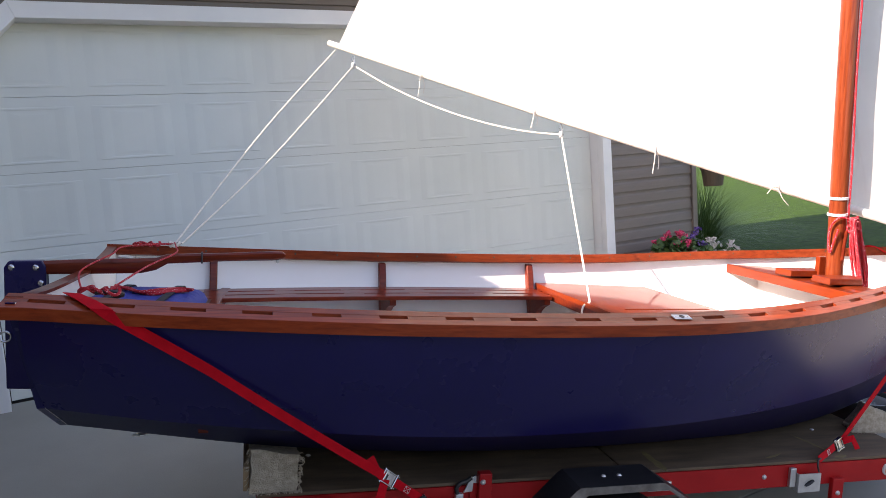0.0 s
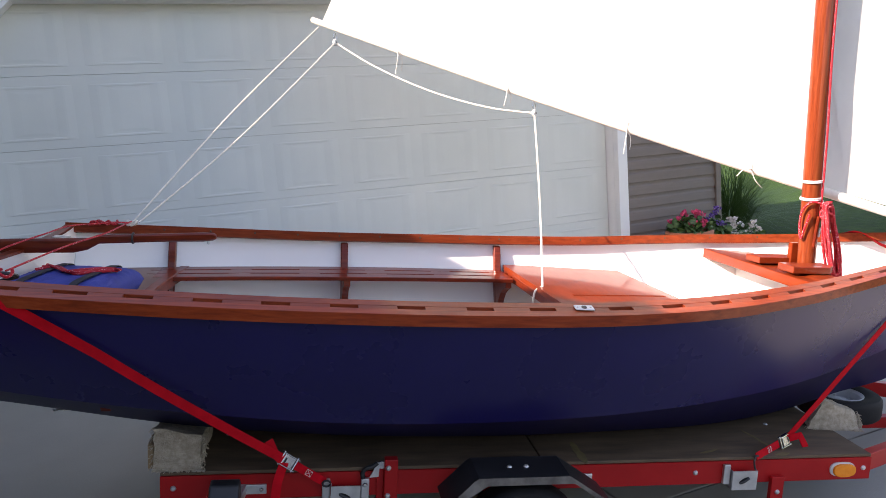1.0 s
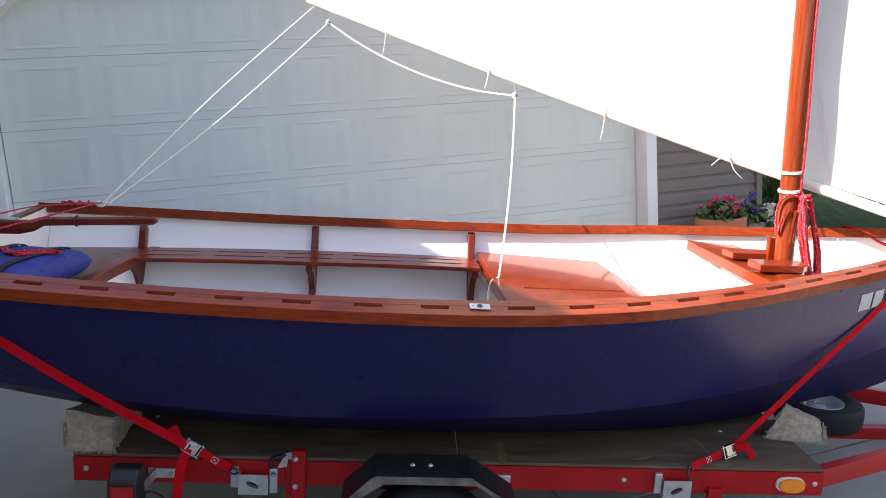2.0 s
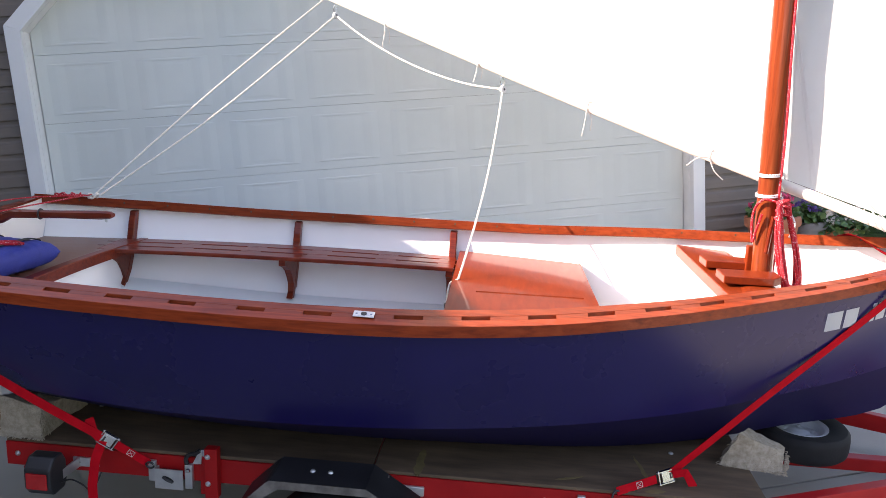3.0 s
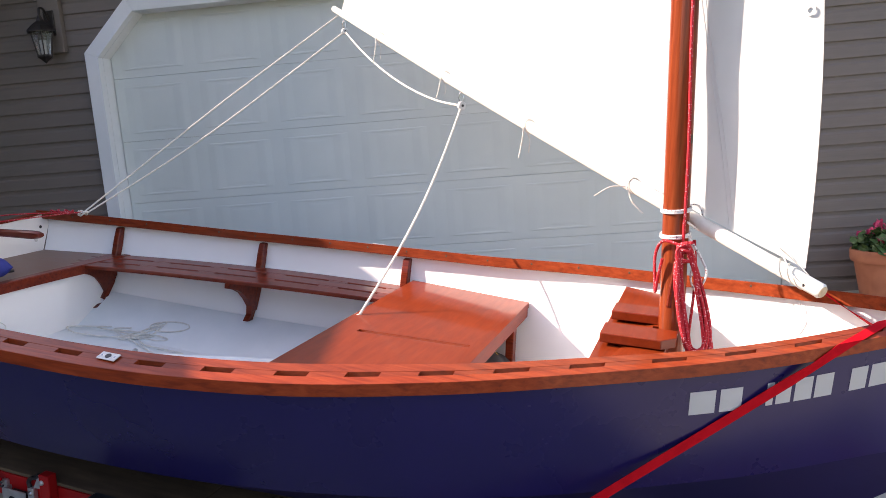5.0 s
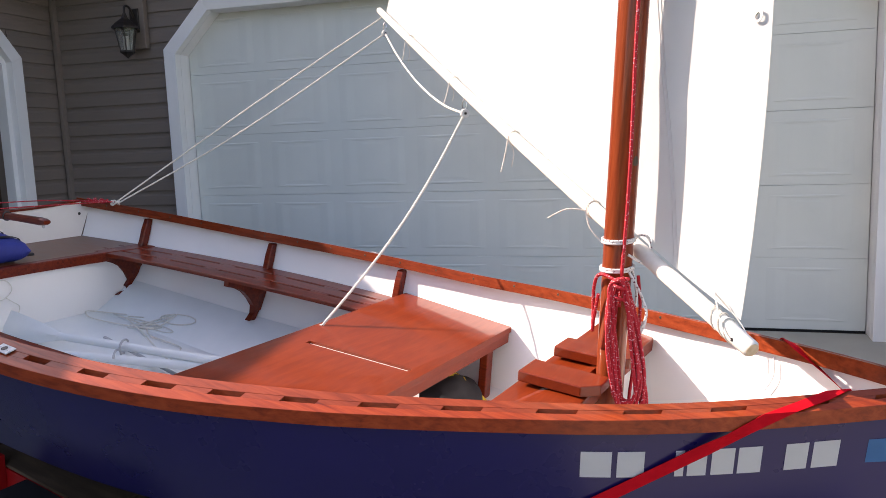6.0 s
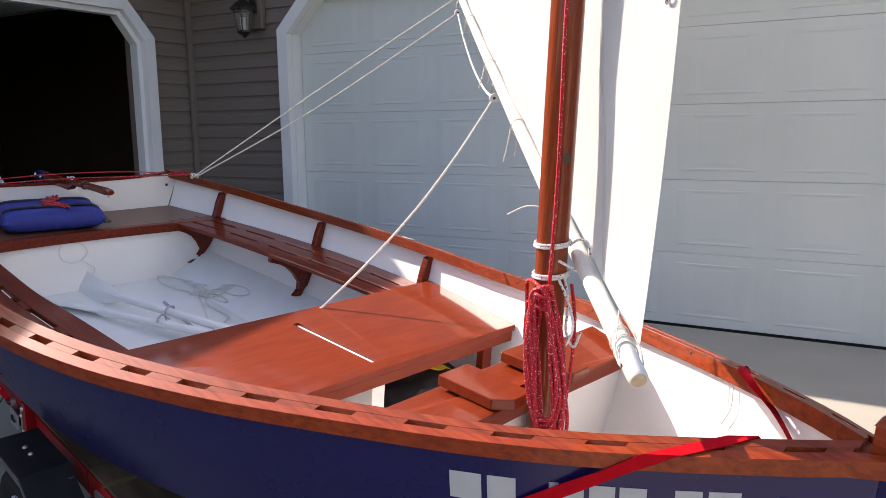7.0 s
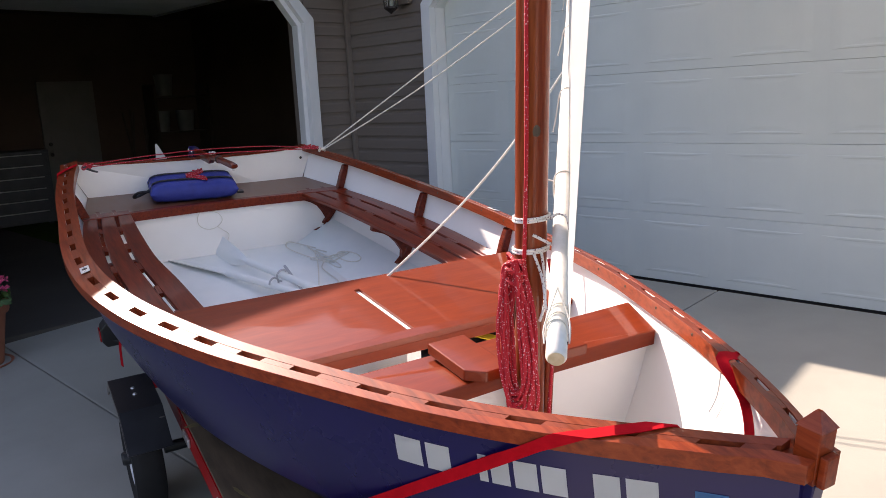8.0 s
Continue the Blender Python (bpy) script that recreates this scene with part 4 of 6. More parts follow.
def sail_flat(u, v):
    """u from tack to clew, v upward."""
    lo, hi = FOOT.lerp(CLEW, u), THROAT.lerp(PEAK, u)
    p = lo.lerp(hi, v)
    belly = 0.10 * math.sin(math.pi * u) * min(1.0, 0.25 + v * 2.0) * (1 - 0.3 * v) * (1 if v > 0 else 0.3)
    ripple = 0.004 * math.sin(u * 31 + v * 7) * (1 - v)
    pull = (0.018 + 0.10 * v) * math.exp(-((u - 0.10) / 0.10) ** 2) * min(1.0, v * 5)
    return p - Vector((0, 0, 0.018 * math.sin(math.pi * u) * (1 - v))) - SN * (belly * 0.5 + ripple + pull)


def sail_at(u, v):
    return sail_flat(u, v) + (luff_at(2.12 * v) - sail_flat(0, v)) * (1 - u) ** 5


sail = thing("sail", None, "bright white sailcloth lug sail laced to the boom", "sail")
bm = bmesh.new()
NU, NV = 48, 40
g = [[bm.verts.new(sail_at(i / NU, j / NV)) for i in range(NU + 1)] for j in range(NV + 1)]
for a, b in zip(g, g[1:]):
    for i in range(NU):
        bm.faces.new((a[i], a[i + 1], b[i + 1], b[i]))
bmesh.ops.solidify(bm, geom=list(bm.faces), thickness=0.0008)
part("cloth", bm, SAILCLOTH, sail, smooth=True)


def tape(uv, width, off=0.0012):
    P = [sail_at(u, v) - SN * off for u, v in uv]
    return ribbon(P, [-SN] * len(P), width, 0.0012)


part("luff_seam", tape([(0.073 + 0.14 * k / 30, k / 30) for k in range(31)], 0.006), SAILCLOTH, sail)
part("luff_seam", tape([(0.0775 + 0.14 * k / 30, k / 30) for k in range(31)], 0.003), SAILCLOTH, sail)
for u, v in ((0.010, 0.31),):
    p = sail_at(u, v)
    part("grommet", lathe([(0.008, 0.0), (0.014, 0.002), (0.014, 0.0035), (0.008, 0.0035)], 16, Matrix.Translation(p - SN * 0.004) @ (-SN).to_track_quat("Z", "Y").to_matrix().to_4x4()), STEEL, sail, "small metal eyelet")


# lacing ties on the boom
for s, hang in ((0.74, 0.09), (1.36, 0.12), (2.05, 0.09), (2.78, 0.13)):
    tie = thing("reef_tie", None, "short white cord knotted round the boom", "cord", "ties along the boom")
    c = boom_pt(s)
    loop = [c + d.cross(Vector((0, 0, 1))).normalized() * 0.0265 * math.cos(a) + Vector((0, 0, 0.0265 * math.sin(a))) for a in [k * 0.7 for k in range(10)]]
    part("loop", tube(loop, 0.0022, 6, 3), ROPE, tie)
    out_ = d.cross(Vector((0, 0, 1))).normalized() * (-0.028)
    if s < 0.8:
        e = Vector((-0.11, -0.02, -0.02))
        part("tail", tube([c + out_, c + out_ + e * 0.5 + Vector((0, 0, 0.015)), c + out_ + e], 0.0024, 6, 5), ROPE, tie)
        part("tail", tube([c + out_, c + out_ + Vector((0.012, -0.01, -0.05)), c + out_ + Vector((0.045, -0.02, -hang))], 0.0024, 6, 5), ROPE, tie)
    else:
        part("tail", tube([c + out_, c + out_ + Vector((-0.01, 0, -hang * 0.45)), c + out_ + Vector((-0.028, 0, -hang))], 0.0024, 6, 5), ROPE, tie)
        part("tail", tube([c + out_, c + out_ + Vector((0.02, 0, -hang * 0.4)), c + out_ + Vector((0.012, 0, -hang * 0.85))], 0.0024, 6, 5), ROPE, tie)

# the sheet with its two blocks
BLK, MID = Vector((1.919, 4.355, 1.936)), Vector((2.648, 3.311, 1.422))
LOW = BOAT @ Vector((-2.10, 0.19, TW))
BRID = BOAT @ Vector((-3.93, 0.665, 0.572))
for name, p in (("sheet_block", BLK), ("sheet_block", MID)):
    bk = thing(name, Matrix.Translation(p), "small white and steel sheet block hanging under the boom", "pulley block", "sheet blocks")
    part("cheek", lathe([(0.0, -0.009), (0.017, -0.009), (0.020, -0.005), (0.020, 0.005), (0.017, 0.009), (0.0, 0.009)], 18, pose(0, 0, 0, 90, 0, 35)), PLASTIC, bk)
    part("axle_pin", lathe([(0.0, -0.0105), (0.006, -0.0105), (0.006, 0.0105), (0.0, 0.0105)], 12, pose(0, 0, 0, 90, 0, 35)), BLACK, bk)
    part("strap", tube([(0, 0, 0.012), (0.010, 0, 0.035), (0, 0, 0.06), (-0.010, 0, 0.035), (0, 0, 0.012)], 0.0026, 6, 5), STEEL, bk)
sheet = thing("main_sheet", None, "white braided sheet rope between stern, boom and thwart", "rope")
part("rope_run", tube([BRID, BRID.lerp(AFT, 0.5) + Vector((0, 0, -0.012)), AFT - d * 0.05 - Vector((0, 0, 0.03))], 0.0042, 8, 8), ROPE, sheet)
part("rope_run", tube([BRID + Vector((0.03, -0.01, 0)), (BRID + Vector((0.03, -0.01, 0))).lerp(BLK, 0.45) - Vector((0, 0, 0.035)), BLK], 0.0042, 8, 8), ROPE, sheet)
sag = [BLK.lerp(MID, k / 6) - Vector((0, 0, 0.085 * math.sin(math.pi * k / 6) ** 0.8)) for k in range(7)]
part("rope_run", tube(sag, 0.0050, 8, 6), ROPE, sheet)
fall = [MID.lerp(LOW, k / 4) + Vector((0.02, 0.02, -0.03)) * math.sin(math.pi * k / 4) for k in range(5)]
part("rope_run", tube(fall, 0.0050, 8, 6), ROPE, sheet)
FOOTBLK = BOAT @ Vector((-2.142, 0.180, 0.285))
part("rope_run", tube([LOW, BOAT @ Vector((-2.132, 0.188, 0.375)), BOAT @ Vector((-2.141, 0.184, 0.33)), FOOTBLK], 0.0046, 8, 5), ROPE, sheet)
part("foot_block", lathe([(0.0, -0.010), (0.016, -0.010), (0.019, -0.005), (0.019, 0.005), (0.016, 0.010), (0.0, 0.010)], 18, Matrix.Translation(FOOTBLK) @ pose(0, 0, -0.012, 90, 0, 70)), BLACK, sheet, "black block below the thwart edge")

# lashings on the mast, red halyard and its coil
lash = thing("boom_lashing", BOAT, "white flecked cord lashing the boom to the mast", "cord")
for z in (0.918, 0.842):
    c = mast_at(z)
    for dz in (0, 0.0065):
        part("turn", tube([c + Vector((0.0425 * math.cos(a), 0.0425 * math.sin(a), dz + 0.006 * math.sin(a + 1))) for a in [k * math.pi / 6 for k in range(13)]], 0.0036, 8, 3), WHITEBRAID, lash)
bp = BOAT.inverted() @ boom_pt(0.47)
c = mast_at(0.918)
part("turn", tube([c + Vector((0.03, 0.03, 0)), (c + bp) / 2 + Vector((0.02, 0.02, 0.03)), bp + Vector((0.02, 0.0, 0.034)), bp + Vector((0.03, -0.01, -0.03)), c + Vector((0.035, -0.02, -0.03))], 0.0036, 8, 5), WHITEBRAID, lash)
c = mast_at(0.842)
part("tail", tube([c + Vector((0.04, -0.02, 0)), c + Vector((0.075, -0.02, -0.05)), c + Vector((0.10, -0.03, -0.10)), c + Vector((0.085, -0.03, -0.15))], 0.0036, 8, 5), WHITEBRAID, lash)
part("tail", tube([c + Vector((0.04, 0.0, 0.01)), c + Vector((0.06, 0.0, -0.06)), c + Vector((0.055, 0.01, -0.13)), c + Vector((0.075, 0.02, -0.17)), c + Vector((0.085, 0.03, -0.13))], 0.0036, 8, 5), WHITEBRAID, lash)

hal = thing("halyard", BOAT, "red flecked halyard running down the mast", "rope")
run = []
for k in range(24):
    z = 3.7 - k * (3.7 - 0.75) / 23
    c = mast_at(z)
    run.append(c + Vector((0.0264 + 0.003 * math.sin(k), -0.0377, 0)))
part("rope_run", tube(run, 0.0048, 8, 3), REDBRAID, hal)
c0 = mast_at(0.55)
part("rope_run", tube([c0 + Vector((0.042, 0.012, 0.28)), c0 + Vector((0.055, 0.03, 0.15)), c0 + Vector((0.05, 0.03, -0.10)), c0 + Vector((0.06, 0.03, -0.30))], 0.0045, 8, 4), REDBRAID, hal)
coil = thing("rope_coil", BOAT, "hank of red flecked rope hung on the mast cleat", "rope")
rng = random.Random(4)
c = mast_at(0.815)
hang_top, hang_low = c + Vector((0.028, -0.070, 0.015)), c + Vector((0.108, -0.092, -0.355))
for k in range(11):
    wdt, drop, yaw = rng.uniform(0.034, 0.050), rng.uniform(0.82, 1.0), rng.uniform(-0.05, 0.65)
    lean_k, slip = rng.uniform(-0.012, 0.012), rng.uniform(-0.016, 0.016)
    loop = []
    for j in range(19):
        a = 2 * math.pi * j / 18 + 0.1
        f = (1 - math.cos(a)) / 2 * drop
        wide = wdt * math.copysign(abs(math.sin(a)) ** 0.7, math.sin(a)) * (0.62 + 0.40 * f) + 0.006 * math.sin(3 * a + k)
        p = hang_top.lerp(hang_low, f) + Vector((lean_k * f, slip, 0.004 * math.sin(5 * a + k)))
        loop.append(p + Vector((wide * math.cos(yaw), wide * math.sin(yaw), 0)))
    part("turn", tube(loop, 0.0047, 7, 4), REDBRAID, coil)
part("wrap", tube([hang_top + Vector((0.020 * math.cos(a) + 0.004, 0.020 * math.sin(a), 0.006 - 0.0045 * a)) for a in [k * 0.5 for k in range(34)]], 0.0047, 7, 2), REDBRAID, coil)
part("wrap", tube([hang_top + Vector((0.0, 0.010, -0.01)), c + Vector((-0.030, -0.046, 0.015)), c + Vector((-0.052, -0.020, -0.03)), c + Vector((-0.050, -0.012, -0.10)), c + Vector((-0.044, -0.020, -0.15)), c + Vector((-0.040, -0.030, -0.11)), c + Vector((-0.030, -0.044, -0.04))], 0.0047, 7, 5), REDBRAID, coil)

# ---- rudder and tiller ----
rud = thing("rudder", BOAT, "navy rudder with bolted head hung on the transom", "rudder")
ro = [(-4.44, 0.12), (-4.445, 0.552), (-4.43, 0.574), (-4.325, 0.577), (-4.312, 0.557), (-4.312, 0.44), (-4.255, 0.38), (-4.255, 0.14), (-4.33, 0.115)]
part("blade", prism(ro, "y", -0.021, 0.021, 0.004), NAVY, rud)
for x, z in ((-4.422, 0.552), (-4.345, 0.552), (-4.328, 0.497)):
    part("bolt", lathe([(0.0, 0.006), (0.007, 0.005), (0.011, 0.001), (0.012, -0.001)], 14, pose(x, -0.0215, z, 90, 0, 0)), STEEL, rud, "stainless bolt head")
part("ring", tube([(-4.44 + 0.018 * math.cos(a), -0.03, 0.31 + 0.018 * math.sin(a)) for a in [k * 0.6 - 2.2 for k in range(9)]], 0.004, 8, 3), STEEL, rud)
tl = [(-4.40, 0.548, 0.022), (-4.2, 0.556, 0.026), (-4.00, 0.562, 0.027), (-3.95, 0.569, 0.022), (-3.91, 0.588, 0.017), (-3.7, 0.598, 0.015), (-3.535, 0.605, 0.017), (-3.498, 0.607, 0.014), (-3.487, 0.607, 0.008)]
bm = bmesh.new()
rows = []
for x, z, h in tl:
    w = 0.016
    rows.append([bm.verts.new((x, q, z + p)) for q, p in ((-w, -h * 0.6), (-w * 0.5, -h), (w * 0.5, -h), (w, -h * 0.6), (w, h * 0.6), (w * 0.5, h), (-w * 0.5, h), (-w, h * 0.6))])
for a, b in zip(rows, rows[1:]):
    for k in range(8):
        bm.faces.new((a[k], a[(k + 1) % 8], b[(k + 1) % 8], b[k]))
bm.faces.new(rows[0])
bm.faces.new(rows[-1][::-1])
part("tiller", bm, MAHOGANY, rud, "varnished mahogany tiller", smooth=True)
part("tiller_band", tube([(-3.79, 0.019 * math.cos(a), 0.594 + 0.019 * math.sin(a)) for a in [k * 0.7 for k in range(10)]], 0.004, 6, 3), BLACK, rud)
part("tiller_clip", lathe([(0.0, 0.016), (0.006, 0.012), (0.007, 0.0)], 12, pose(-3.515, 0, 0.592, 180, 0, 0)), PLASTIC, rud)
fin = part("rudder_fin", prism([(-0.188, 0.40), (-0.080, 0.40), (-0.170, 0.572), (-0.180, 0.572)], "x", -4.622, -4.614), PLASTIC, rud, "white wedge behind the rudder")
bm = box((-4.6215, -0.16, 0.400), (-4.60, 0.012, 0.413))
add_box(bm, (-4.5995, -0.012, 0.400), (-4.441, 0.012, 0.413))
part("fin_bracket", bm, STEEL, fin)

# red traveller line along the transom, knotted to the tiller
trav = thing("traveller_line", BOAT, "thin red cord across the transom and to the tiller", "rope")
zt = rail_z(TX)
part("rope_run", tube([(-4.10, -0.60, zt + 0.012), (-4.15, -0.3, zt + 0.022), (-4.10, 0.0, zt + 0.040), (-4.10, 0.4, zt + 0.026), (-3.93, 0.665, zt + 0.012)], 0.0030, 6, 8), REDBRAID, trav)
part("rope_run", tube([(-4.10, 0.60, zt + 0.004), (-4.02, 0.64, zt + 0.012), (-3.93, 0.665, zt + 0.010)], 0.005, 6, 5), REDBRAID, trav)
for s in (-1, 1):
    for j in range(3):
        part("knot", tube([(-4.08 + 0.02 * math.cos(a) + 0.035 * j, s * (0.63 + 0.012 * j) + 0.02 * math.sin(a), zt + 0.012 + 0.008 * math.sin(a * 1.7 + j)) for a in [k * 0.7 for k in range(11)]], 0.005, 6, 3), REDBRAID, trav)
part("tiller_knot", tube([(-4.05 + 0.030 * math.cos(a), 0.030 + 0.016 * math.sin(a), 0.586 + 0.004 * math.cos(a * 1.5)) for a in [k * 0.6 for k in range(16)]], 0.0034, 6, 3), ROPE, trav, "white knot on the tiller")
part("bridle_knot", tube([(-3.93 + 0.022 * math.cos(a), 0.665 + 0.018 * math.sin(a), 0.572 + 0.01 * math.sin(a * 2.3)) for a in [k * 0.6 for k in range(20)]], 0.005, 6, 3), ROPE, trav, "white knot at the quarter")
part("rope_run", tube([(-4.02, -0.62, zt + 0.012), (-3.95, -0.3, 0.60), (-3.88, -0.05, 0.615), (-3.90, 0.3, 0.60), (-3.93, 0.66, 0.58)], 0.0030, 6, 6), REDBRAID, trav)

# ---- blue bag on the stern seat ----
bag = thing("boat_cushion", BOAT @ pose(-3.985, -0.115, 0.366, 0, 0, -8), "plump blue nylon throw cushion with black straps on the stern seat", "cushion")
bm = bmesh.new()
n1, n2 = 40, 40
for side in (1, -1):
    g = [[bm.verts.new((0.185 * (2 * i / n1 - 1), 0.235 * (2 * j / n2 - 1), 0.055 + side * 0.055 * (max(0.0, 1 - abs(2 * i / n1 - 1) ** 7) * max(0.0, 1 - abs(2 * j / n2 - 1) ** 7)) ** 0.40 + 0.004 * noise.noise(Vector((i * 0.5, j * 0.5, side * 3))))) for i in range(n1 + 1)] for j in range(n2 + 1)]
    for a, b in zip(g, g[1:]):
        for i in range(n1):
            bm.faces.new((a[i], a[i + 1], b[i + 1], b[i]))
bmesh.ops.remove_doubles(bm, verts=bm.verts, dist=0.006)
part("pad", bm, BLUECLOTH, bag, smooth=True)
for x in (-0.085, 0.095):
    P = [(x, y, 0.060 + 0.055 * max(0, 1 - abs(y / 0.235) ** 7) ** 0.40) for y in np.linspace(-0.236, 0.236, 25)]
    part("strap", ribbon(P, [(0, 0, 1)] * 25, 0.026, 0.003), BLACKCLOTH, bag, "black webbing band")
part("handle", tube([(0.10, -0.228, 0.06), (0.11, -0.290, 0.06), (0.07, -0.318, 0.03), (0.02, -0.295, 0.02), (-0.01, -0.228, 0.045)], 0.008, 8, 5), BLACKCLOTH, bag, "black carrying loop")
part("buckle", box((0.10, 0.230, 0.02), (0.145, 0.267, 0.034), 0.004), BLACK, bag)
for j, turn in enumerate(((-0.10, 0.0), (-0.05, 0.6), (0.0, 1.4))):
    part("cord", tube([(-0.11 + 0.055 * k + turn[0] * 0.2, 0.02 + 0.05 * math.sin(turn[1] + k * 1.5), 0.116 + 0.004 * j + 0.003 * math.sin(k * 2.0 + j)) for k in range(6)], 0.0055, 6, 5), REDBRAID, bag, "red cord")

wire = thing("cord_loop", BOAT, "thin pale cord looped against the stern bulkhead", "cord")
part("loop", tube([(-3.752, -0.14, 0.318), (-3.751, -0.155, 0.28), (-3.75, -0.145, 0.24), (-3.75, -0.10, 0.215), (-3.75, -0.05, 0.225), (-3.75, -0.02, 0.26), (-3.751, -0.04, 0.30), (-3.752, -0.09, 0.318)], 0.0022, 6, 5), SOLEROPE, wire)
part("tail", tube([(-3.75, -0.05, 0.225), (-3.748, -0.02, 0.20), (-3.746, 0.01, 0.17), (-3.742, -0.01, 0.12)], 0.0022, 6, 5), SOLEROPE, wire)
bowc = thing("bow_cord", BOAT, "short thin grey cord hanging inside the bow planking", "cord")
zc = rail_z(-0.56)
part("tail", tube([(-0.565, inner_b(-0.565, zc - 0.05) - 0.004, zc - 0.05), (-0.557, inner_b(-0.557, zc - 0.10) - 0.006, zc - 0.10), (-0.575, inner_b(-0.575, zc - 0.15) - 0.006, zc - 0.15)], 0.0016, 6, 5), GREYSTICK, bowc)

# ---- in the bottom of the boat ----
def sole_z(x, y=0.0):
    over = max(0.0, abs(y) - keel_b(x)) / max(chine_b(x) - keel_b(x), 0.01)
    return keel_z(x) + SKIN + over * (chine_z(x) - keel_z(x))


rope2 = thing("loose_rope", BOAT, "thin off-white rope lying in loose coils on the white sole", "rope")
path = []
for k in range(34):
    u, v = 0.62 * math.sin(k * 0.83) + 0.38 * math.sin(k * 0.31 + 1.0), math.sin(k * 0.57 + 0.8) + 0.5 * math.sin(k * 1.07)
    x, y = -3.43 + 0.16 * u - 0.05 * v, 0.47 + 0.065 * u + 0.022 * v
    path.append((x, y, sole_z(x, y) + 0.006 + 0.004 * (k % 4)))
part("coil", tube(path, 0.0034, 6, 5), SOLEROPE, rope2)
ring = [(-3.31 + 0.085 * math.cos(q) - 0.05 * math.sin(q), 0.55 + 0.035 * math.cos(q) + 0.014 * math.sin(q)) for q in [k * math.pi / 5 for k in range(11)]]
for shift, tail in (((0, 0), ring), ((0, 0), ((-3.49, 0.49), (-3.57, 0.455), (-3.40, 0.40), (-3.24, 0.34), (-3.10, 0.285), (-3.03, 0.265), (-2.97, 0.28), (-2.97, 0.325), (-3.03, 0.345), (-3.09, 0.32), (-3.04, 0.28))), ((0, 0), ((-3.42, 0.45), (-3.34, 0.40), (-3.24, 0.40), (-3.13, 0.405), (-3.09, 0.37), (-3.05, 0.31))), ((0.13, -0.085), ((-3.72, 0.55), (-3.86, 0.48), (-3.89, 0.44), (-3.82, 0.41), (-3.72, 0.44), (-3.60, 0.50), (-3.50, 0.56)))):
    part("tail", tube([(x + shift[0], y + shift[1], sole_z(x + shift[0], y + shift[1]) + 0.010) for x, y in tail], 0.0034, 6, 6), SOLEROPE, rope2)

for x0, y0, lift, yaw, tilt in ((-3.43, -0.10, 0.028, 23.5, -16), (-3.47, 0.02, 0.060, 14.0, 68)):
    oar = thing("oar", BOAT @ pose(x0, y0, sole_z(x0) + lift, 0, -1.0, yaw) @ pose(0, 0, 0, tilt, 0, 0), "white painted oar lying on the boat's sole", "oar", "oars in the boat")
    bm = bmesh.new()
    rows = []
    for j in range(15):
        q = j / 14
        x = -0.60 + 0.62 * q
        w = 0.085 * min(1, 0.62 + 1.6 * q) if q < 0.45 else 0.085 - 0.067 * ((q - 0.45) / 0.55) ** 1.2
        h = 0.004 + 0.015 * q
        rows.append([bm.verts.new((x, c * w, h * p)) for c, p in ((-1, 0.2), (-0.35, 0.7), (0, 1), (0.35, 0.7), (1, 0.2), (1, -0.2), (0, -0.8), (-1, -0.2))])
    for a, b in zip(rows, rows[1:]):
        for i in range(8):
            bm.faces.new((a[i], a[(i + 1) % 8], b[(i + 1) % 8], b[i]))
    bm.faces.new(rows[0])
    bm.faces.new(rows[-1][::-1])
    part("blade", bm, SOLE, oar, "white tapered blade", smooth=True)
    part("loom", cyl(0.018, 0.021, (0.0, 0, 0.0), (1.25, 0, 0.0), 16), SOLE, oar, smooth=True)
    part("rowlock", tube([(0.36, 0.030 * math.cos(a), 0.030 * math.sin(a) + 0.012) for a in [k2 * 0.5 - 0.6 for k2 in range(9)]], 0.005, 8, 3), ZINC, oar, "galvanised rowlock")
stick = thing("batten", BOAT, "thin grey weathered batten lying on the sole", "stick")
part("rod", cyl(0.008, 0.008, (-3.42, 0.215, sole_z(-3.42) + 0.018), (-2.62, 0.135, sole_z(-2.62) + 0.018), 8), GREYSTICK, stick)

sack = thing("gear_bag", BOAT, "black gear bag with yellow strap stowed under the thwart", "bag")
bm = bmesh.new()
bmesh.ops.create_icosphere(bm, subdivisions=4, radius=1.0)
for v in bm.verts:
    n = v.co.normalized()
    k = 1 + 0.16 * noise.noise(n * 2.2) + 0.07 * noise.noise(n * 6)
    v.co = Vector((-1.70 + n.x * 0.17 * k, 0.33 + n.y * 0.22 * k, 0.135 + max(n.z, -0.8) * 0.125 * k))
part("body", bm, BLACKCLOTH, sack, smooth=True)
part("strap", ribbon([(-1.60, 0.20, 0.20), (-1.555, 0.24, 0.17), (-1.53, 0.30, 0.13), (-1.525, 0.36, 0.10)], [(0.7, 0, 0.6), (0.8, 0, 0.5), (0.9, 0, 0.3), (0.95, 0, 0.2)], 0.05, 0.004), YELLOW, sack, "yellow webbing")
part("strap", ribbon([(-1.715, 0.285, 0.268), (-1.675, 0.335, 0.268), (-1.64, 0.39, 0.252), (-1.61, 0.43, 0.222)], [(0.1, -0.1, 1), (0.2, 0, 1), (0.3, 0.1, 0.9), (0.5, 0.2, 0.8)], 0.036, 0.005), YELLOW, sack, "yellow webbing")
part("strap", ribbon([(-1.60, 0.42, 0.21), (-1.56, 0.45, 0.17), (-1.55, 0.50, 0.12)], [(0.7, 0, 0.6), (0.8, 0, 0.5), (0.9, 0, 0.3)], 0.03, 0.004), YELLOW, sack, "yellow webbing")

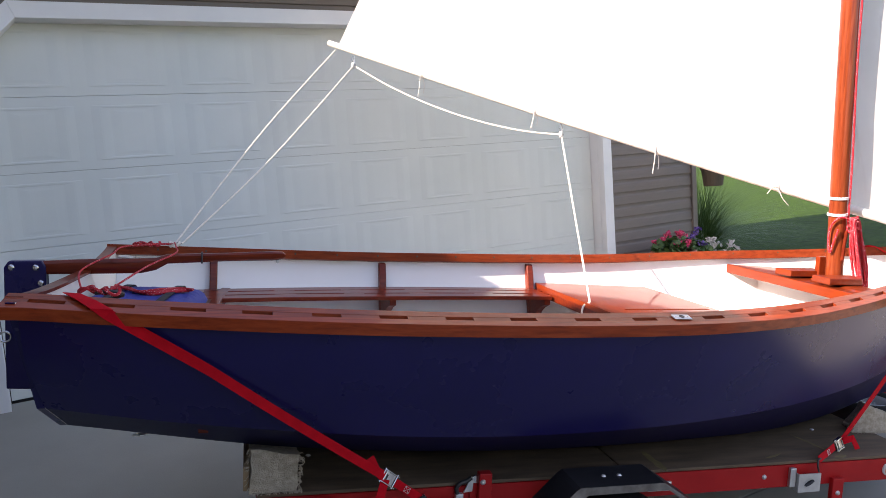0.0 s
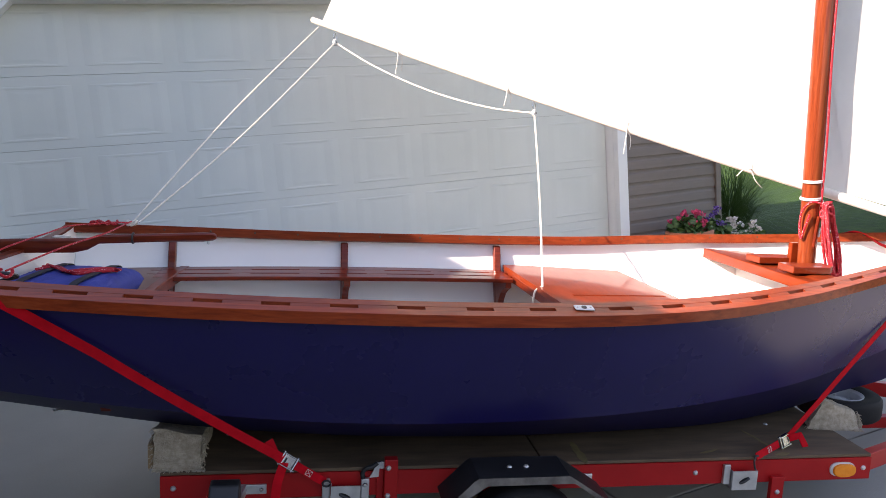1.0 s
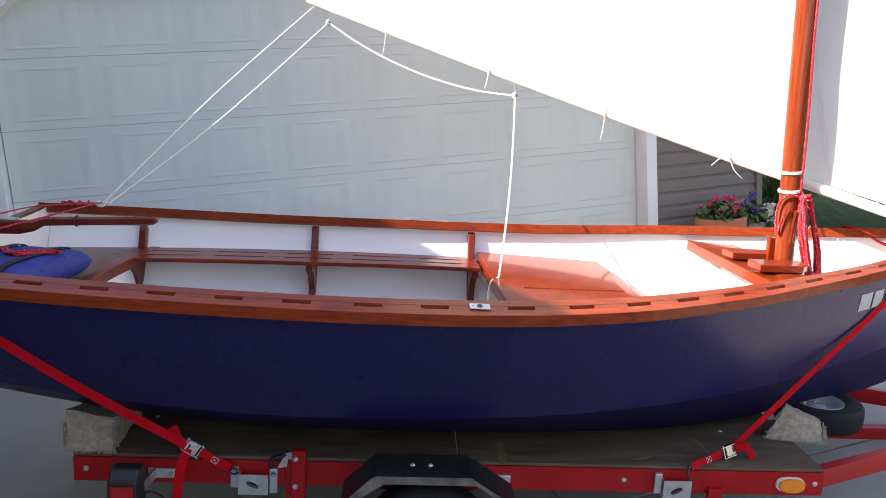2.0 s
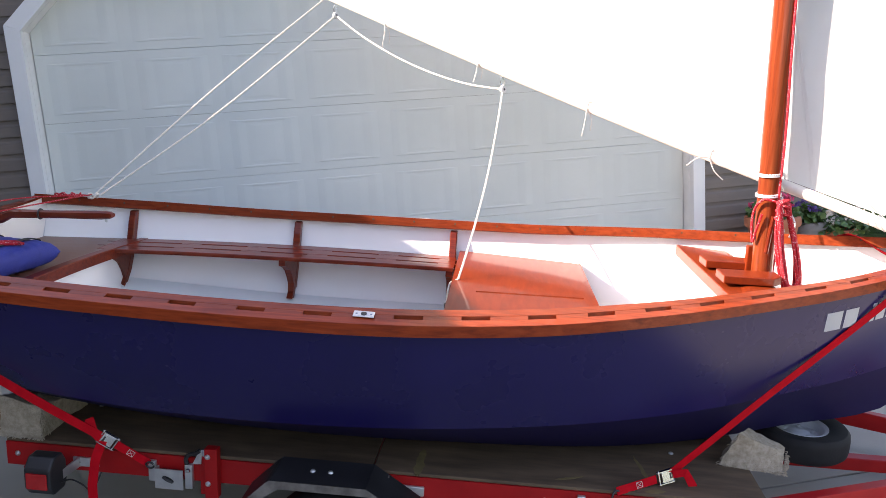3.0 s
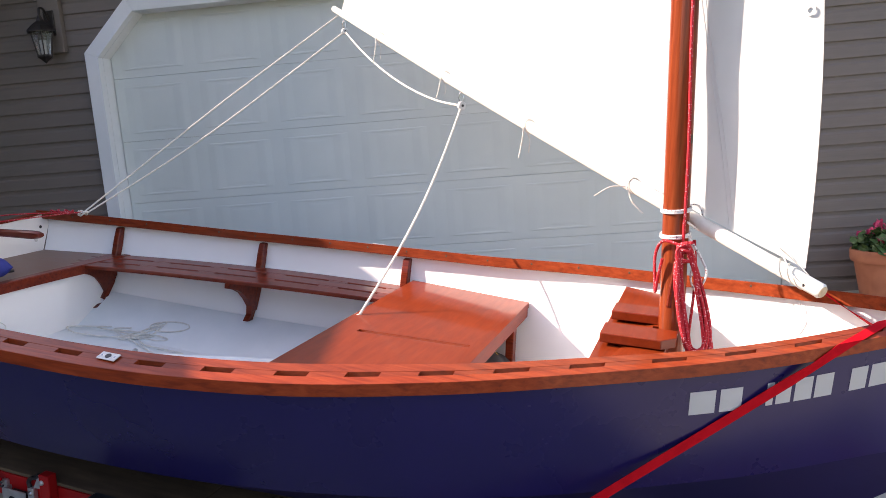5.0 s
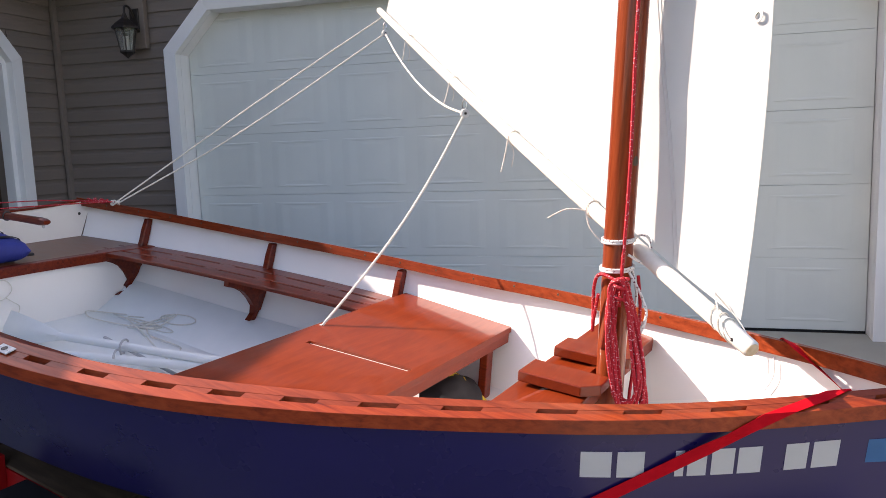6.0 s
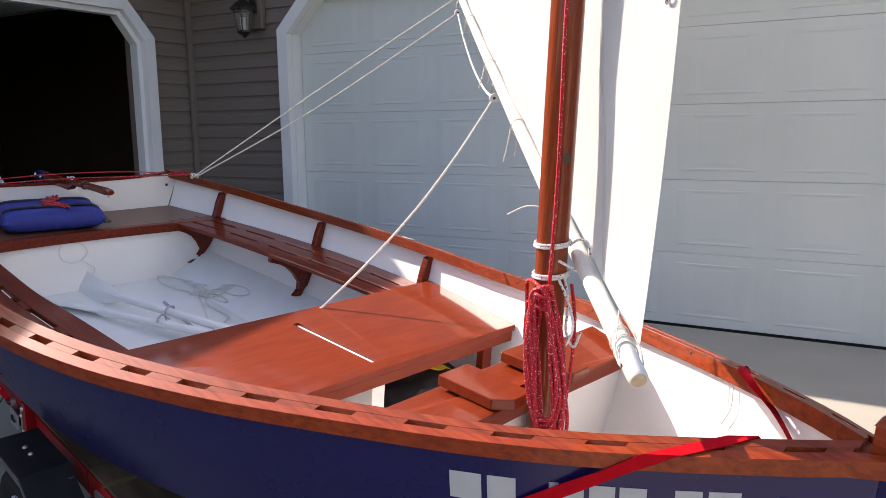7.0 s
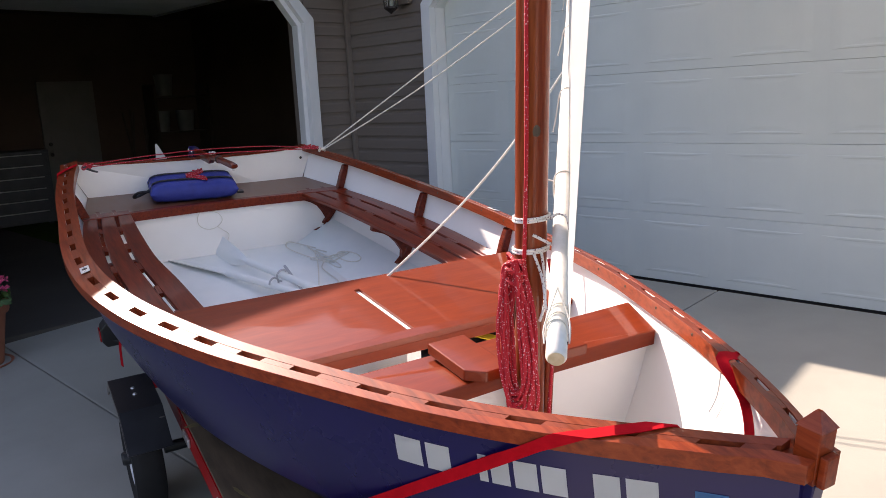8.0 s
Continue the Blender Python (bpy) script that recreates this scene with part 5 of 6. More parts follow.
# ---- trailer: x forward from the front end, y from the near side rail, z up ----
TRAILER = pose(3.011, 1.6195, 0.063, 1.6, 6.59, -15.48) @ Matrix.Diagonal((1.012, 1.0, 1.0, 1.0))
trailer = thing("utility_trailer", TRAILER, "red folding utility trailer with a worn plywood deck", "trailer")
TL_, TWD = 2.53, 1.22
for a, b in ((-TL_, -1.268), (-1.262, 0.0)):
    part("deck_board", box((a, 0.004, -0.026), (b, TWD - 0.004, -0.014), 0.002), DECKPLY, trailer, "weathered brown plywood")


def channel(x0, x1, y, s):
    """A C section rail, open to the inside."""
    return prism([(y, -0.112), (y, -0.027), (y + s * 0.04, -0.027), (y + s * 0.04, -0.031), (y + s * 0.004, -0.031), (y + s * 0.004, -0.108), (y + s * 0.04, -0.108), (y + s * 0.04, -0.112)], "x", x0, x1)


for y, s in ((0.0, 1), (TWD, -1)):
    for a, b in ((-TL_, -1.268), (-1.262, 0.0)):
        part("side_rail", channel(a, b, y, s), RED, trailer)
for x in (-TL_ + 0.02, -1.75, -1.30, -1.22, -0.75, -0.04):
    part("cross_rail", box((x - 0.02, 0.045, -0.108), (x + 0.02, TWD - 0.045, -0.030), 0.003), RED, trailer)
part("hinge_post", box((-1.818, -0.034, -0.155), (-1.774, -0.0005, 0.026), 0.003), RED, trailer, "red upright side bracket")
part("stake_pocket", box((-0.410, -0.022, -0.18), (-0.360, -0.0005, -0.085), 0.003), RED, trailer)
for x in (-2.49, -0.70, -0.03, -1.806, -0.385):
    for z in ((-0.068,) if x in (-2.49, -0.03, -0.70) else (-0.002, -0.10) if x == -1.806 else (-0.142,)):
        yb = -0.0006 if x in (-2.49, -0.70, -0.03) else -0.0346 if x == -1.806 else -0.0226
        part("bolt", lathe([(0.0, 0.007), (0.006, 0.006), (0.009, 0.002), (0.010, -0.001)], 12, pose(x, yb, z, 90, 0, 0)), ZINC, trailer)


def holed_plate(x0, x1, z0, z1, y0, y1, cx, cz, a, b, turn):
    """An upright plate with a slanting oval hole through it."""
    bm = bmesh.new()
    rim, hole = [], []
    for k in range(24):
        c, d = math.cos(2 * math.pi * k / 24), math.sin(2 * math.pi * k / 24)
        r = min(((x1 if c > 0 else x0) - cx) / c if abs(c) > 1e-6 else 9, ((z1 if d > 0 else z0) - cz) / d if abs(d) > 1e-6 else 9)
        rim.append((cx + r * c, cz + r * d))
        p, q = a * math.cos(2 * math.pi * k / 24 - turn), b * math.sin(2 * math.pi * k / 24 - turn)
        hole.append((cx + p * math.cos(turn) - q * math.sin(turn), cz + p * math.sin(turn) + q * math.cos(turn)))
    for corner in ((x0, z0), (x1, z0), (x1, z1), (x0, z1)):
        k = min(range(24), key=lambda i: (rim[i][0] - corner[0]) ** 2 + (rim[i][1] - corner[1]) ** 2)
        rim[k] = corner
    rings = [[bm.verts.new((x, y, z)) for x, z in pts] for pts, y in ((rim, y0), (hole, y0), (hole, y1), (rim, y1))]
    for i in range(4):
        u, v = rings[i], rings[(i + 1) % 4]
        for k in range(24):
            bm.faces.new((u[k], u[(k + 1) % 24], v[(k + 1) % 24], v[k]))
    return bm


for x0, x1, zt, turn in ((-1.992, -1.895, -0.064, -0.45), (-0.570, -0.474, -0.054, 0.5)):
    pb = part("latch_plate", holed_plate(x0, x1, zt - 0.072, zt, -0.029, -0.025, x0 + 0.046, zt - 0.036, 0.022, 0.0085, turn), ZINC, trailer, "galvanised plate with an oval hole")
    part("latch_back", box((x0 + 0.016, -0.0249, zt - 0.060), (x1 - 0.020, -0.0006, zt - 0.012), 0.001), BLACK, pb)
    part("latch_side", box((x0 + 0.0005, -0.0249, zt - 0.071), (x0 + 0.004, -0.0006, zt - 0.001), 0.0), ZINC, pb)
    part("latch_tongue", tube([(x0 + 0.046 + k * 0.019 * math.cos(turn), -0.031 - 0.004 * (1 - abs(k)), zt - 0.036 + k * 0.019 * math.sin(turn)) for k in (-1, 0, 1)], 0.0045, 8, 3), BLACK, pb, "black latch tongue")
    part("tab", box((x0 - 0.028, -0.016, zt - 0.055), (x0 - 0.002, -0.0006, zt + 0.019), 0.003), ZINC, pb)
tb2 = part("hinge_tab", box((-1.893, -0.020, -0.135), (-1.866, -0.0006, -0.046), 0.003), ZINC, trailer)
part("bolt", lathe([(0.0, 0.006), (0.006, 0.005), (0.009, 0.0)], 12, pose(-1.880, -0.0202, -0.066, 90, 0, 0)), STEEL, tb2)
part("lamp_bracket", box((-2.288, -0.010, -0.092), (-2.198, -0.0006, -0.059), 0.002), ZINC, trailer)
for x in (-2.268, -2.214):
    part("bolt", lathe([(0.0, 0.005), (0.006, 0.004), (0.008, 0.0)], 10, pose(x, -0.0102, -0.076, 90, 0, 0)), STEEL, trailer)
tlamp = part("tail_lamp", prism([(-0.165, -0.095), (-0.145, -0.125), (-0.085, -0.125), (-0.070, -0.100), (-0.070, -0.030), (-0.090, 0.004), (-0.135, 0.004), (-0.165, -0.030)], "x", -2.362, -2.272, 0.007), BLACK, trailer, "black angular tail lamp housing")
part("lens", box((-2.352, -0.171, -0.096), (-2.282, -0.1645, -0.040), 0.003), LENSRED, tlamp, "red lens")
part("lens", box((-2.369, -0.150, -0.105), (-2.3615, -0.085, -0.025), 0.003), LENSRED, tlamp, "red lens")
part("lamp_arm", prism([(-2.274, -0.112), (-2.262, -0.010), (-2.240, -0.0045), (-2.270, -0.0045), (-2.277, -0.098)], "z", -0.092, -0.059), ZINC, trailer)
part("lamp_cable", tube([(-2.273, -0.115, -0.095), (-2.258, -0.075, -0.105), (-2.235, -0.05, -0.135), (-2.222, -0.03, -0.165), (-2.205, -0.02, -0.150), (-2.195, 0.01, -0.105)], 0.003, 6, 6), BLACK, trailer)


def oval(cx, cz, a, b):
    """A rounded box outline, longer than high."""
    pts = []
    for k in range(24):
        c, d = math.cos(k * math.pi / 12), math.sin(k * math.pi / 12)
        pts.append((cx + a * math.copysign(abs(c) ** 0.62, c), cz + b * math.copysign(abs(d) ** 0.8, d)))
    return pts


bm = bmesh.new()
add_prism(bm, oval(-0.119, -0.069, 0.050, 0.027), "y", -0.007, -0.0006)
marker = part("side_marker", bm, PLASTIC, trailer, "oval side marker on a white base")
part("lens", prism(oval(-0.115, -0.071, 0.045, 0.024), "y", -0.018, -0.0065, 0.003), AMBER, marker, "amber lens")
clip = part("hinge_clip", prism([(-1.866, -0.043), (-1.836, -0.040), (-1.832, 0.008), (-1.840, 0.010)], "y", -0.016, -0.010), ZINC, trailer, "grey hinge tongue")
part("rubber_loop", tube([(-1.886, -0.013, -0.046), (-1.889, -0.013, -0.026), (-1.876, -0.013, -0.010), (-1.856, -0.013, -0.004), (-1.840, -0.013, 0.008)], 0.0075, 10, 4), BLACK, clip, "black rubber loop")
part("washer", lathe([(0.0, 0.003), (0.013, 0.003), (0.014, 0.0)], 16, pose(-1.826, -0.0106, 0.000, 90, 0, 0)), STEEL, clip)
part("post_flange", box((-1.842, -0.010, -0.155), (-1.8185, -0.0005, 0.004), 0.002), RED, trailer)
for y in (0.30, 0.61, 0.92):
    for x in (-2.35, -1.34, -1.19, -0.25):
        part("carriage_bolt", lathe([(0.0, 0.005), (0.007, 0.004), (0.010, 0.0)], 12, pose(x, y, -0.0145)), ZINC, trailer)
# tongue
for y0, y1 in ((0.04, 0.55), (TWD - 0.04, TWD - 0.55)):
    dvec = Vector((1.15, y1 - y0, 0))
    a = math.degrees(math.atan2(dvec.y, dvec.x))
    part("tongue_bar", box((0, -0.02, -0.105), (dvec.length, 0.02, -0.035), 0.003, pose(-0.03, y0, 0, 0, 0, a)), RED, trailer)
part("tongue_beam", box((-0.4, 0.585, -0.165), (1.45, 0.635, -0.1125), 0.004), RED, trailer)
part("coupler", box((1.40, 0.575, -0.112), (1.62, 0.645, -0.07), 0.012), ZINC, trailer, "galvanised hitch coupler")


for at, ln, wd, yaw, seed in (((-1.115, 0.085), 0.20, 0.032, 88, 3), ((-0.372, 0.160), 0.20, 0.014, 100, 4), ((-0.35, 0.02), 0.07, 0.022, 14, 6), ((-0.62, 0.06), 0.10, 0.012, 20, 5)):
    rs = random.Random(seed)
    ring = [(0.5 * ln * math.cos(a) * rs.uniform(0.75, 1.1), 0.5 * wd * math.sin(a) * rs.uniform(0.6, 1.3)) for a in [k * math.pi / 12 for k in range(24)]]
    part("paint_stain", prism(ring, "z", 0.0, 0.0006, 0.0), STAINMARK, trailer, "pale yellowish smear", m=pose(at[0], at[1], -0.0139, 0, 0, yaw))


# wheels under their fenders
WXL, AX = -1.37, -0.222


def wheel(parent, m, R, rim, w, cap=True):
    prof = [(rim, -w * 0.36), (R * 0.80, -w * 0.48), (R * 0.93, -w * 0.46), (R * 0.985, -w * 0.36), (R, -w * 0.2), (R, w * 0.2), (R * 0.985, w * 0.36), (R * 0.93, w * 0.46), (R * 0.80, w * 0.48), (rim, w * 0.36), (rim, -w * 0.36)]
    ty = part("tyre", lathe(prof, 40, m), RUBBER, parent, "black rubber tyre", smooth=True)
    dish = [(0.0, w * 0.16), (rim * 0.30, w * 0.16), (rim * 0.42, w * 0.10), (rim * 0.66, w * 0.02), (rim * 0.80, w * 0.05), (rim * 0.88, w * 0.32), (rim * 1.02, w * 0.40), (rim * 1.02, w * 0.36), (rim * 0.9, 0.0), (rim * 0.9, -w * 0.36), (rim * 1.02, -w * 0.36)]
    rm = part("rim", lathe(dish, 36, m), RIM, parent, "pale painted steel rim", smooth=True)
    if cap:
        part("hub_cap", lathe([(0.0, w * 0.66), (rim * 0.20, w * 0.65), (rim * 0.24, w * 0.60), (rim * 0.25, w * 0.1)], 20, m), BLACK, rm)
    for k in range(5):
        a = 2 * math.pi * k / 5
        part("lug_nut", lathe([(0.0, 0.012), (0.007, 0.012), (0.009, 0.0)], 6, m @ pose(rim * 0.5 * math.cos(a), rim * 0.5 * math.sin(a), w * 0.07)), ZINC, rm)
    return ty


for y, turn in ((-0.142, 90), (TWD + 0.142, -90)):
    wh = part("wheel_hub", cyl(0.05, 0.05, (WXL, y - 0.03, AX), (WXL, y + 0.03, AX), 20), ZINC, trailer)
    wheel(trailer, pose(WXL, y, AX, turn, 0, 0), 0.208, 0.112, 0.118)
    s = 1 if y < 0 else -1
    y0, y1 = (-0.215, -0.06) if y < 0 else (TWD + 0.06, TWD + 0.215)
    arch = [(-1.645, -0.060), (-1.555, 0.030), (-1.54, 0.040), (-1.245, 0.040), (-1.23, 0.030), (-1.095, -0.060)]
    inn = [(x + (0.004 if x < WXL else -0.004), z - 0.004) for x, z in arch]
    bm = bmesh.new()
    rows = [[bm.verts.new((a[0], yy, a[1])) for yy in (y0, y1)] + [bm.verts.new((b[0], yy, b[1])) for yy in (y1, y0)] for a, b in zip(arch, inn)]
    for a, b in zip(rows, rows[1:]):
        for k in range(4):
            bm.faces.new((a[k], a[(k + 1) % 4], b[(k + 1) % 4], b[k]))
    bm.faces.new(rows[0])
    bm.faces.new(rows[-1][::-1])
    fen = part("fender", bm, BLACK, trailer, "angular black steel fender")
    yo = y0 if y < 0 else y1
    lip = [(-1.645, -0.060), (-1.555, 0.030), (-1.54, 0.040), (-1.245, 0.040), (-1.23, 0.030), (-1.095, -0.060), (-1.12, -0.060), (-1.222, 0.010), (-1.23, 0.014), (-1.51, 0.014), (-1.518, 0.010), (-1.62, -0.060)]
    part("fender_lip", prism(lip, "y", yo - 0.001 if y < 0 else yo - 0.003, yo + 0.003 if y < 0 else yo + 0.001), WORNSTEEL, fen, "worn grey steel edge")
    for x in (-1.426, -1.37):
        part("bolt", lathe([(0.0, 0.006), (0.006, 0.005), (0.009, 0.0)], 12, pose(x, (y0 + y1) / 2 + s * 0.0, 0.0405)), ZINC, fen)
part("fender_clip", box((-1.215, -0.085, -0.012), (-1.195, -0.060, 0.010), 0.005), WORNSTEEL, trailer, "rounded steel fender clip")
part("axle", cyl(0.022, 0.022, (WXL, -0.06, AX), (WXL, TWD + 0.06, AX), 16), BLACK, trailer)
for y in (0.10, TWD - 0.10):
    part("leaf_spring", prism([(WXL - 0.32, -0.125), (WXL - 0.15, -0.165), (WXL, -0.178), (WXL + 0.15, -0.165), (WXL + 0.32, -0.125), (WXL + 0.32, -0.112), (WXL - 0.32, -0.112)], "y", y - 0.02, y + 0.02), BLACK, trailer)
part("spring_lug", box((-1.185, -0.012, -0.09), (-1.09, -0.0006, -0.055), 0.004), ZINC, trailer, "rounded galvanised lug")

# spare wheel on the tongue, carpet pads under the hull
spare = thing("spare_wheel", TRAILER @ pose(0.285, 0.585, -0.030), "small spare wheel with pale rim lying on the trailer tongue", "wheel")
wheel(spare, pose(0, 0, 0.0), 0.178, 0.100, 0.105, False)
part("spare_plate", box((-0.09, -0.09, -0.066), (0.09, 0.09, -0.040), 0.003), BLACK, spare)


def carpet_block(m, base, top, seed, label):
    """A pad wrapped in carpet: base and top each give four corners, counted round."""
    ob = thing("carpet_pad", m, label, "carpet pad", "pads under the hull")
    base, top = [Vector(p) for p in base], [Vector(p) for p in top]

    def at(u, v, w):
        lo = base[0].lerp(base[1], u).lerp(base[3].lerp(base[2], u), v)
        hi = top[0].lerp(top[1], u).lerp(top[3].lerp(top[2], u), v)
        return lo.lerp(hi, w)
    bm = bmesh.new()
    add_box(bm, (0, 0, 0), (1, 1, 1))
    bmesh.ops.subdivide_edges(bm, edges=bm.edges[:], cuts=15, use_grid_fill=True)
    for v in bm.verts:
        p = at(*v.co)
        v.co = p + 0.007 * noise.noise_vector(p * 14 + Vector((seed, 0, 0))) + 0.004 * noise.noise_vector(p * 60)
    part("carpet", bm, CARPET, ob, "frayed beige carpet wrap", smooth=True)
    rr = random.Random(seed)
    bm = bmesh.new()
    for k in range(150):
        u, v, w = rr.choice(((1, rr.uniform(0, 0.25), rr.random()), (rr.random(), 0, 0), (rr.uniform(0.8, 1), 0, 0), (1, 0, rr.random()), (0, rr.uniform(0, 0.2), rr.random())))
        p = at(u, v, w) + Vector((0.003 * (2 * u - 1), -0.002, 0.002))
        q = p + Vector(((2 * u - 1) * rr.uniform(0.002, 0.016), rr.uniform(-0.012, 0.0), rr.uniform(-0.016, 0.004)))
        q.z = max(q.z, base[0].z + 0.002)
        add_tube(bm, [p, (p + q) / 2 + Vector((0.003, 0, 0.003)), q], 0.0014, 4, 2)
    tagged(part("fringe", bm, CARPET, ob), kind="stuff")
    return ob


pad = carpet_block(TRAILER, [(-2.552, 0.005, -0.013), (-2.408, 0.005, -0.013), (-2.408, 0.30, -0.013), (-2.552, 0.30, -0.013)], [(-2.552, 0.012, 0.132), (-2.403, 0.012, 0.104), (-2.403, 0.30, 0.055), (-2.552, 0.30, 0.070)], 3, "beige carpet-wrapped wooden pad under the stern")
part("timber_core", box((-2.572, 0.03, -0.012), (-2.553, 0.27, 0.07), 0.002), HANDLEWOOD, pad)
carpet_block(TRAILER, [(-2.552, 0.85, -0.013), (-2.408, 0.85, -0.013), (-2.408, 1.15, -0.013), (-2.552, 1.15, -0.013)], [(-2.552, 0.85, 0.055), (-2.403, 0.85, 0.045), (-2.403, 1.15, 0.098), (-2.552, 1.15, 0.105)], 5, "beige carpet-wrapped wooden pad under the stern")
carpet_block(TRAILER, [(-0.095, 0.245, -0.013), (0.100, 0.205, -0.013), (0.125, 0.31, -0.013), (-0.06, 0.34, -0.013)], [(-0.045, 0.245, 0.108), (0.118, 0.262, 0.044), (0.140, 0.31, 0.040), (0.02, 0.34, 0.090)], 8, "ragged beige carpet-wrapped pad under the bow")

# ---- straps ----
TB = BOAT.inverted() @ TRAILER


def strap_run(rows, thick=0.002):
    """Webbing laid through pairs of edge points."""
    bm = bmesh.new()
    ring = []
    for k, (a, b) in enumerate(rows):
        c0 = rows[max(k - 1, 0)]
        c1 = rows[min(k + 1, len(rows) - 1)]
        n = ((c1[0] + c1[1]) - (c0[0] + c0[1])).cross(b - a).normalized() * thick
        ring.append([bm.verts.new(p) for p in (a, b, b + n, a + n)])
    for p, q in zip(ring, ring[1:]):
        for k in range(4):
            bm.faces.new((p[k], p[(k + 1) % 4], q[(k + 1) % 4], q[k]))
    bm.faces.new(ring[0])
    bm.faces.new(ring[-1][::-1])
    return bm


def straight_run(a, b, facing, width, steps=6, sag=0.0):
    w = (b - a).cross(Vector(facing)).normalized() * width / 2
    rows = []
    for k in range(steps + 1):
        c = a.lerp(b, k / steps) + Vector((0, -sag * math.sin(math.pi * k / steps), 0))
        rows.append((c - w, c + w))
    return rows


def cam_buckle(m, parent):
    """An open steel frame with a sprung plate and two cross bars."""
    b = part("buckle", box((-0.020, -0.0175, 0.004), (0.022, 0.0175, 0.009), 0.0015, m), STEEL, parent, "bright steel cam buckle")
    part("slot", box((-0.014, -0.010, 0.0088), (-0.008, 0.008, 0.0098), 0.0, m), BLACK, b)
    for s in (-1, 1):
        bm = prism([(-0.028, -0.006), (0.030, -0.006), (0.040, 0.004), (0.036, 0.010), (-0.020, 0.013), (-0.028, 0.006)], "y", s * 0.0195 - 0.0015, s * 0.0195 + 0.0015)
        bm.transform(m)
        part("cheek", bm, STEEL, b)
    for x in (-0.024, 0.030):
        part("cross_bar", cyl(0.003, 0.003, m @ Vector((x, -0.024, 0.003)), m @ Vector((x, 0.024, 0.003)), 10), STEEL, b)


def box_stitch(a, b, facing, parent):
    """A stitched box with a cross, halfway along a run of webbing."""
    e = (b - a).normalized()
    w = e.cross(Vector(facing)).normalized()
    n = w.cross(e).normalized()
    n = n if n.dot(Vector(facing)) > 0 else -n
    c = a.lerp(b, 0.45) + n * 0.0032
    p = [c + e * i * 0.011 + w * j * 0.009 for i, j in ((-1, -1), (1, -1), (1, 1), (-1, 1))]
    bm = bmesh.new()
    for i, j in ((0, 1), (1, 2), (2, 3), (3, 0), (0, 2), (1, 3)):
        add_tube(bm, [p[i], (p[i] + p[j]) / 2, p[j]], 0.0007, 4, 1)
    part("stitching", bm, PALEPETAL, parent, "pale box stitching")


s1 = thing("tie_down_strap", BOAT, "red ratchet strap over the stern quarter of the dinghy", "strap", "tie-down straps")
bk = BOAT.inverted() @ Vector((0.934, 2.129, 0.355))
run = [(Vector((a, -(rail_b(a) - o), rail_z(a) + up)), Vector((b, -(rail_b(b) - o), rail_z(b) + up))) for a, b, o, up in ((-4.085, -4.045, 0.082, 0.016), (-4.045, -4.000, 0.040, 0.008), (-4.005, -3.955, -0.002, -0.006))]
top = (run[-1][0] + run[-1][1]) / 2 + Vector((0.012, -0.004, -0.012))
run += [(b, a) if (b - a).dot(run[-1][1] - run[-1][0]) < 0 else (a, b) for a, b in straight_run(top, bk, (0, -1, 0.25), 0.029, 10, 0.045)]
part("webbing", strap_run(run), STRAP, s1)
end = TB @ Vector((-2.012, -0.024, -0.050))
part("webbing", strap_run(straight_run(bk + (end - bk) * 0.2, end, (0, -1, 0.35), 0.027)), STRAP, s1)
box_stitch(bk + (end - bk) * 0.2, end, (0, -1, 0.35), s1)
ax = (end - bk).normalized()
side = ax.cross(Vector((0, -1, 0.35))).normalized()
m = Matrix.Translation(bk) @ Matrix((ax, -side, ax.cross(-side))).transposed().to_4x4()
if m.to_3x3().col[2].y > 0:
    m = Matrix.Translation(bk) @ Matrix((ax, side, ax.cross(side))).transposed().to_4x4()
cam_buckle(m, s1)
part("hook", tube([end + Vector((0.006 + 0.013 * math.cos(a), -0.006 - 0.004 * math.sin(a), 0.012 * math.sin(a) - 0.002)) for a in [0.4 + k * 0.62 for k in range(10)]], 0.0035, 8, 3), BLACK, s1, "black coated hook")
h0 = bk + Vector((-0.01, -0.012, 0))
part("loose_end", ribbon([h0, h0 + Vector((-0.02, -0.012, -0.06)), h0 + Vector((-0.03, -0.02, -0.15)), h0 + Vector((-0.028, -0.02, -0.24))], [(0.2, -1, 0)] * 4, 0.030, 0.002), STRAP, s1)
part("loose_end", ribbon([h0, h0 + Vector((-0.03, 0.0, 0.03)), h0 + Vector((-0.045, 0.01, 0.06)), h0 + Vector((-0.05, 0.012, 0.07))], [(0.3, -1, 0.3)] * 4, 0.028, 0.002), STRAP, s1)
part("anchor_cord", tube([(-4.02, -0.60, rail_z(-4) + 0.01), (-3.98, -0.63, rail_z(-4) + 0.02), (-3.96, -0.60, rail_z(-4) + 0.004), (-4.03, -0.57, rail_z(-4) - 0.02)], 0.006, 8, 4), BLACK, s1)

s2 = thing("tie_down_strap", BOAT, "red ratchet strap across both rails at the bow", "strap", "tie-down straps")
bk2 = BOAT.inverted() @ Vector((2.736, 1.781, 0.112))


def on_rail(x, o, up=0.003):
    return Vector((x, -(rail_b(x) - 0.74 * o), rail_z(x) + up + (o - 0.045) * LEAN * 0.5))


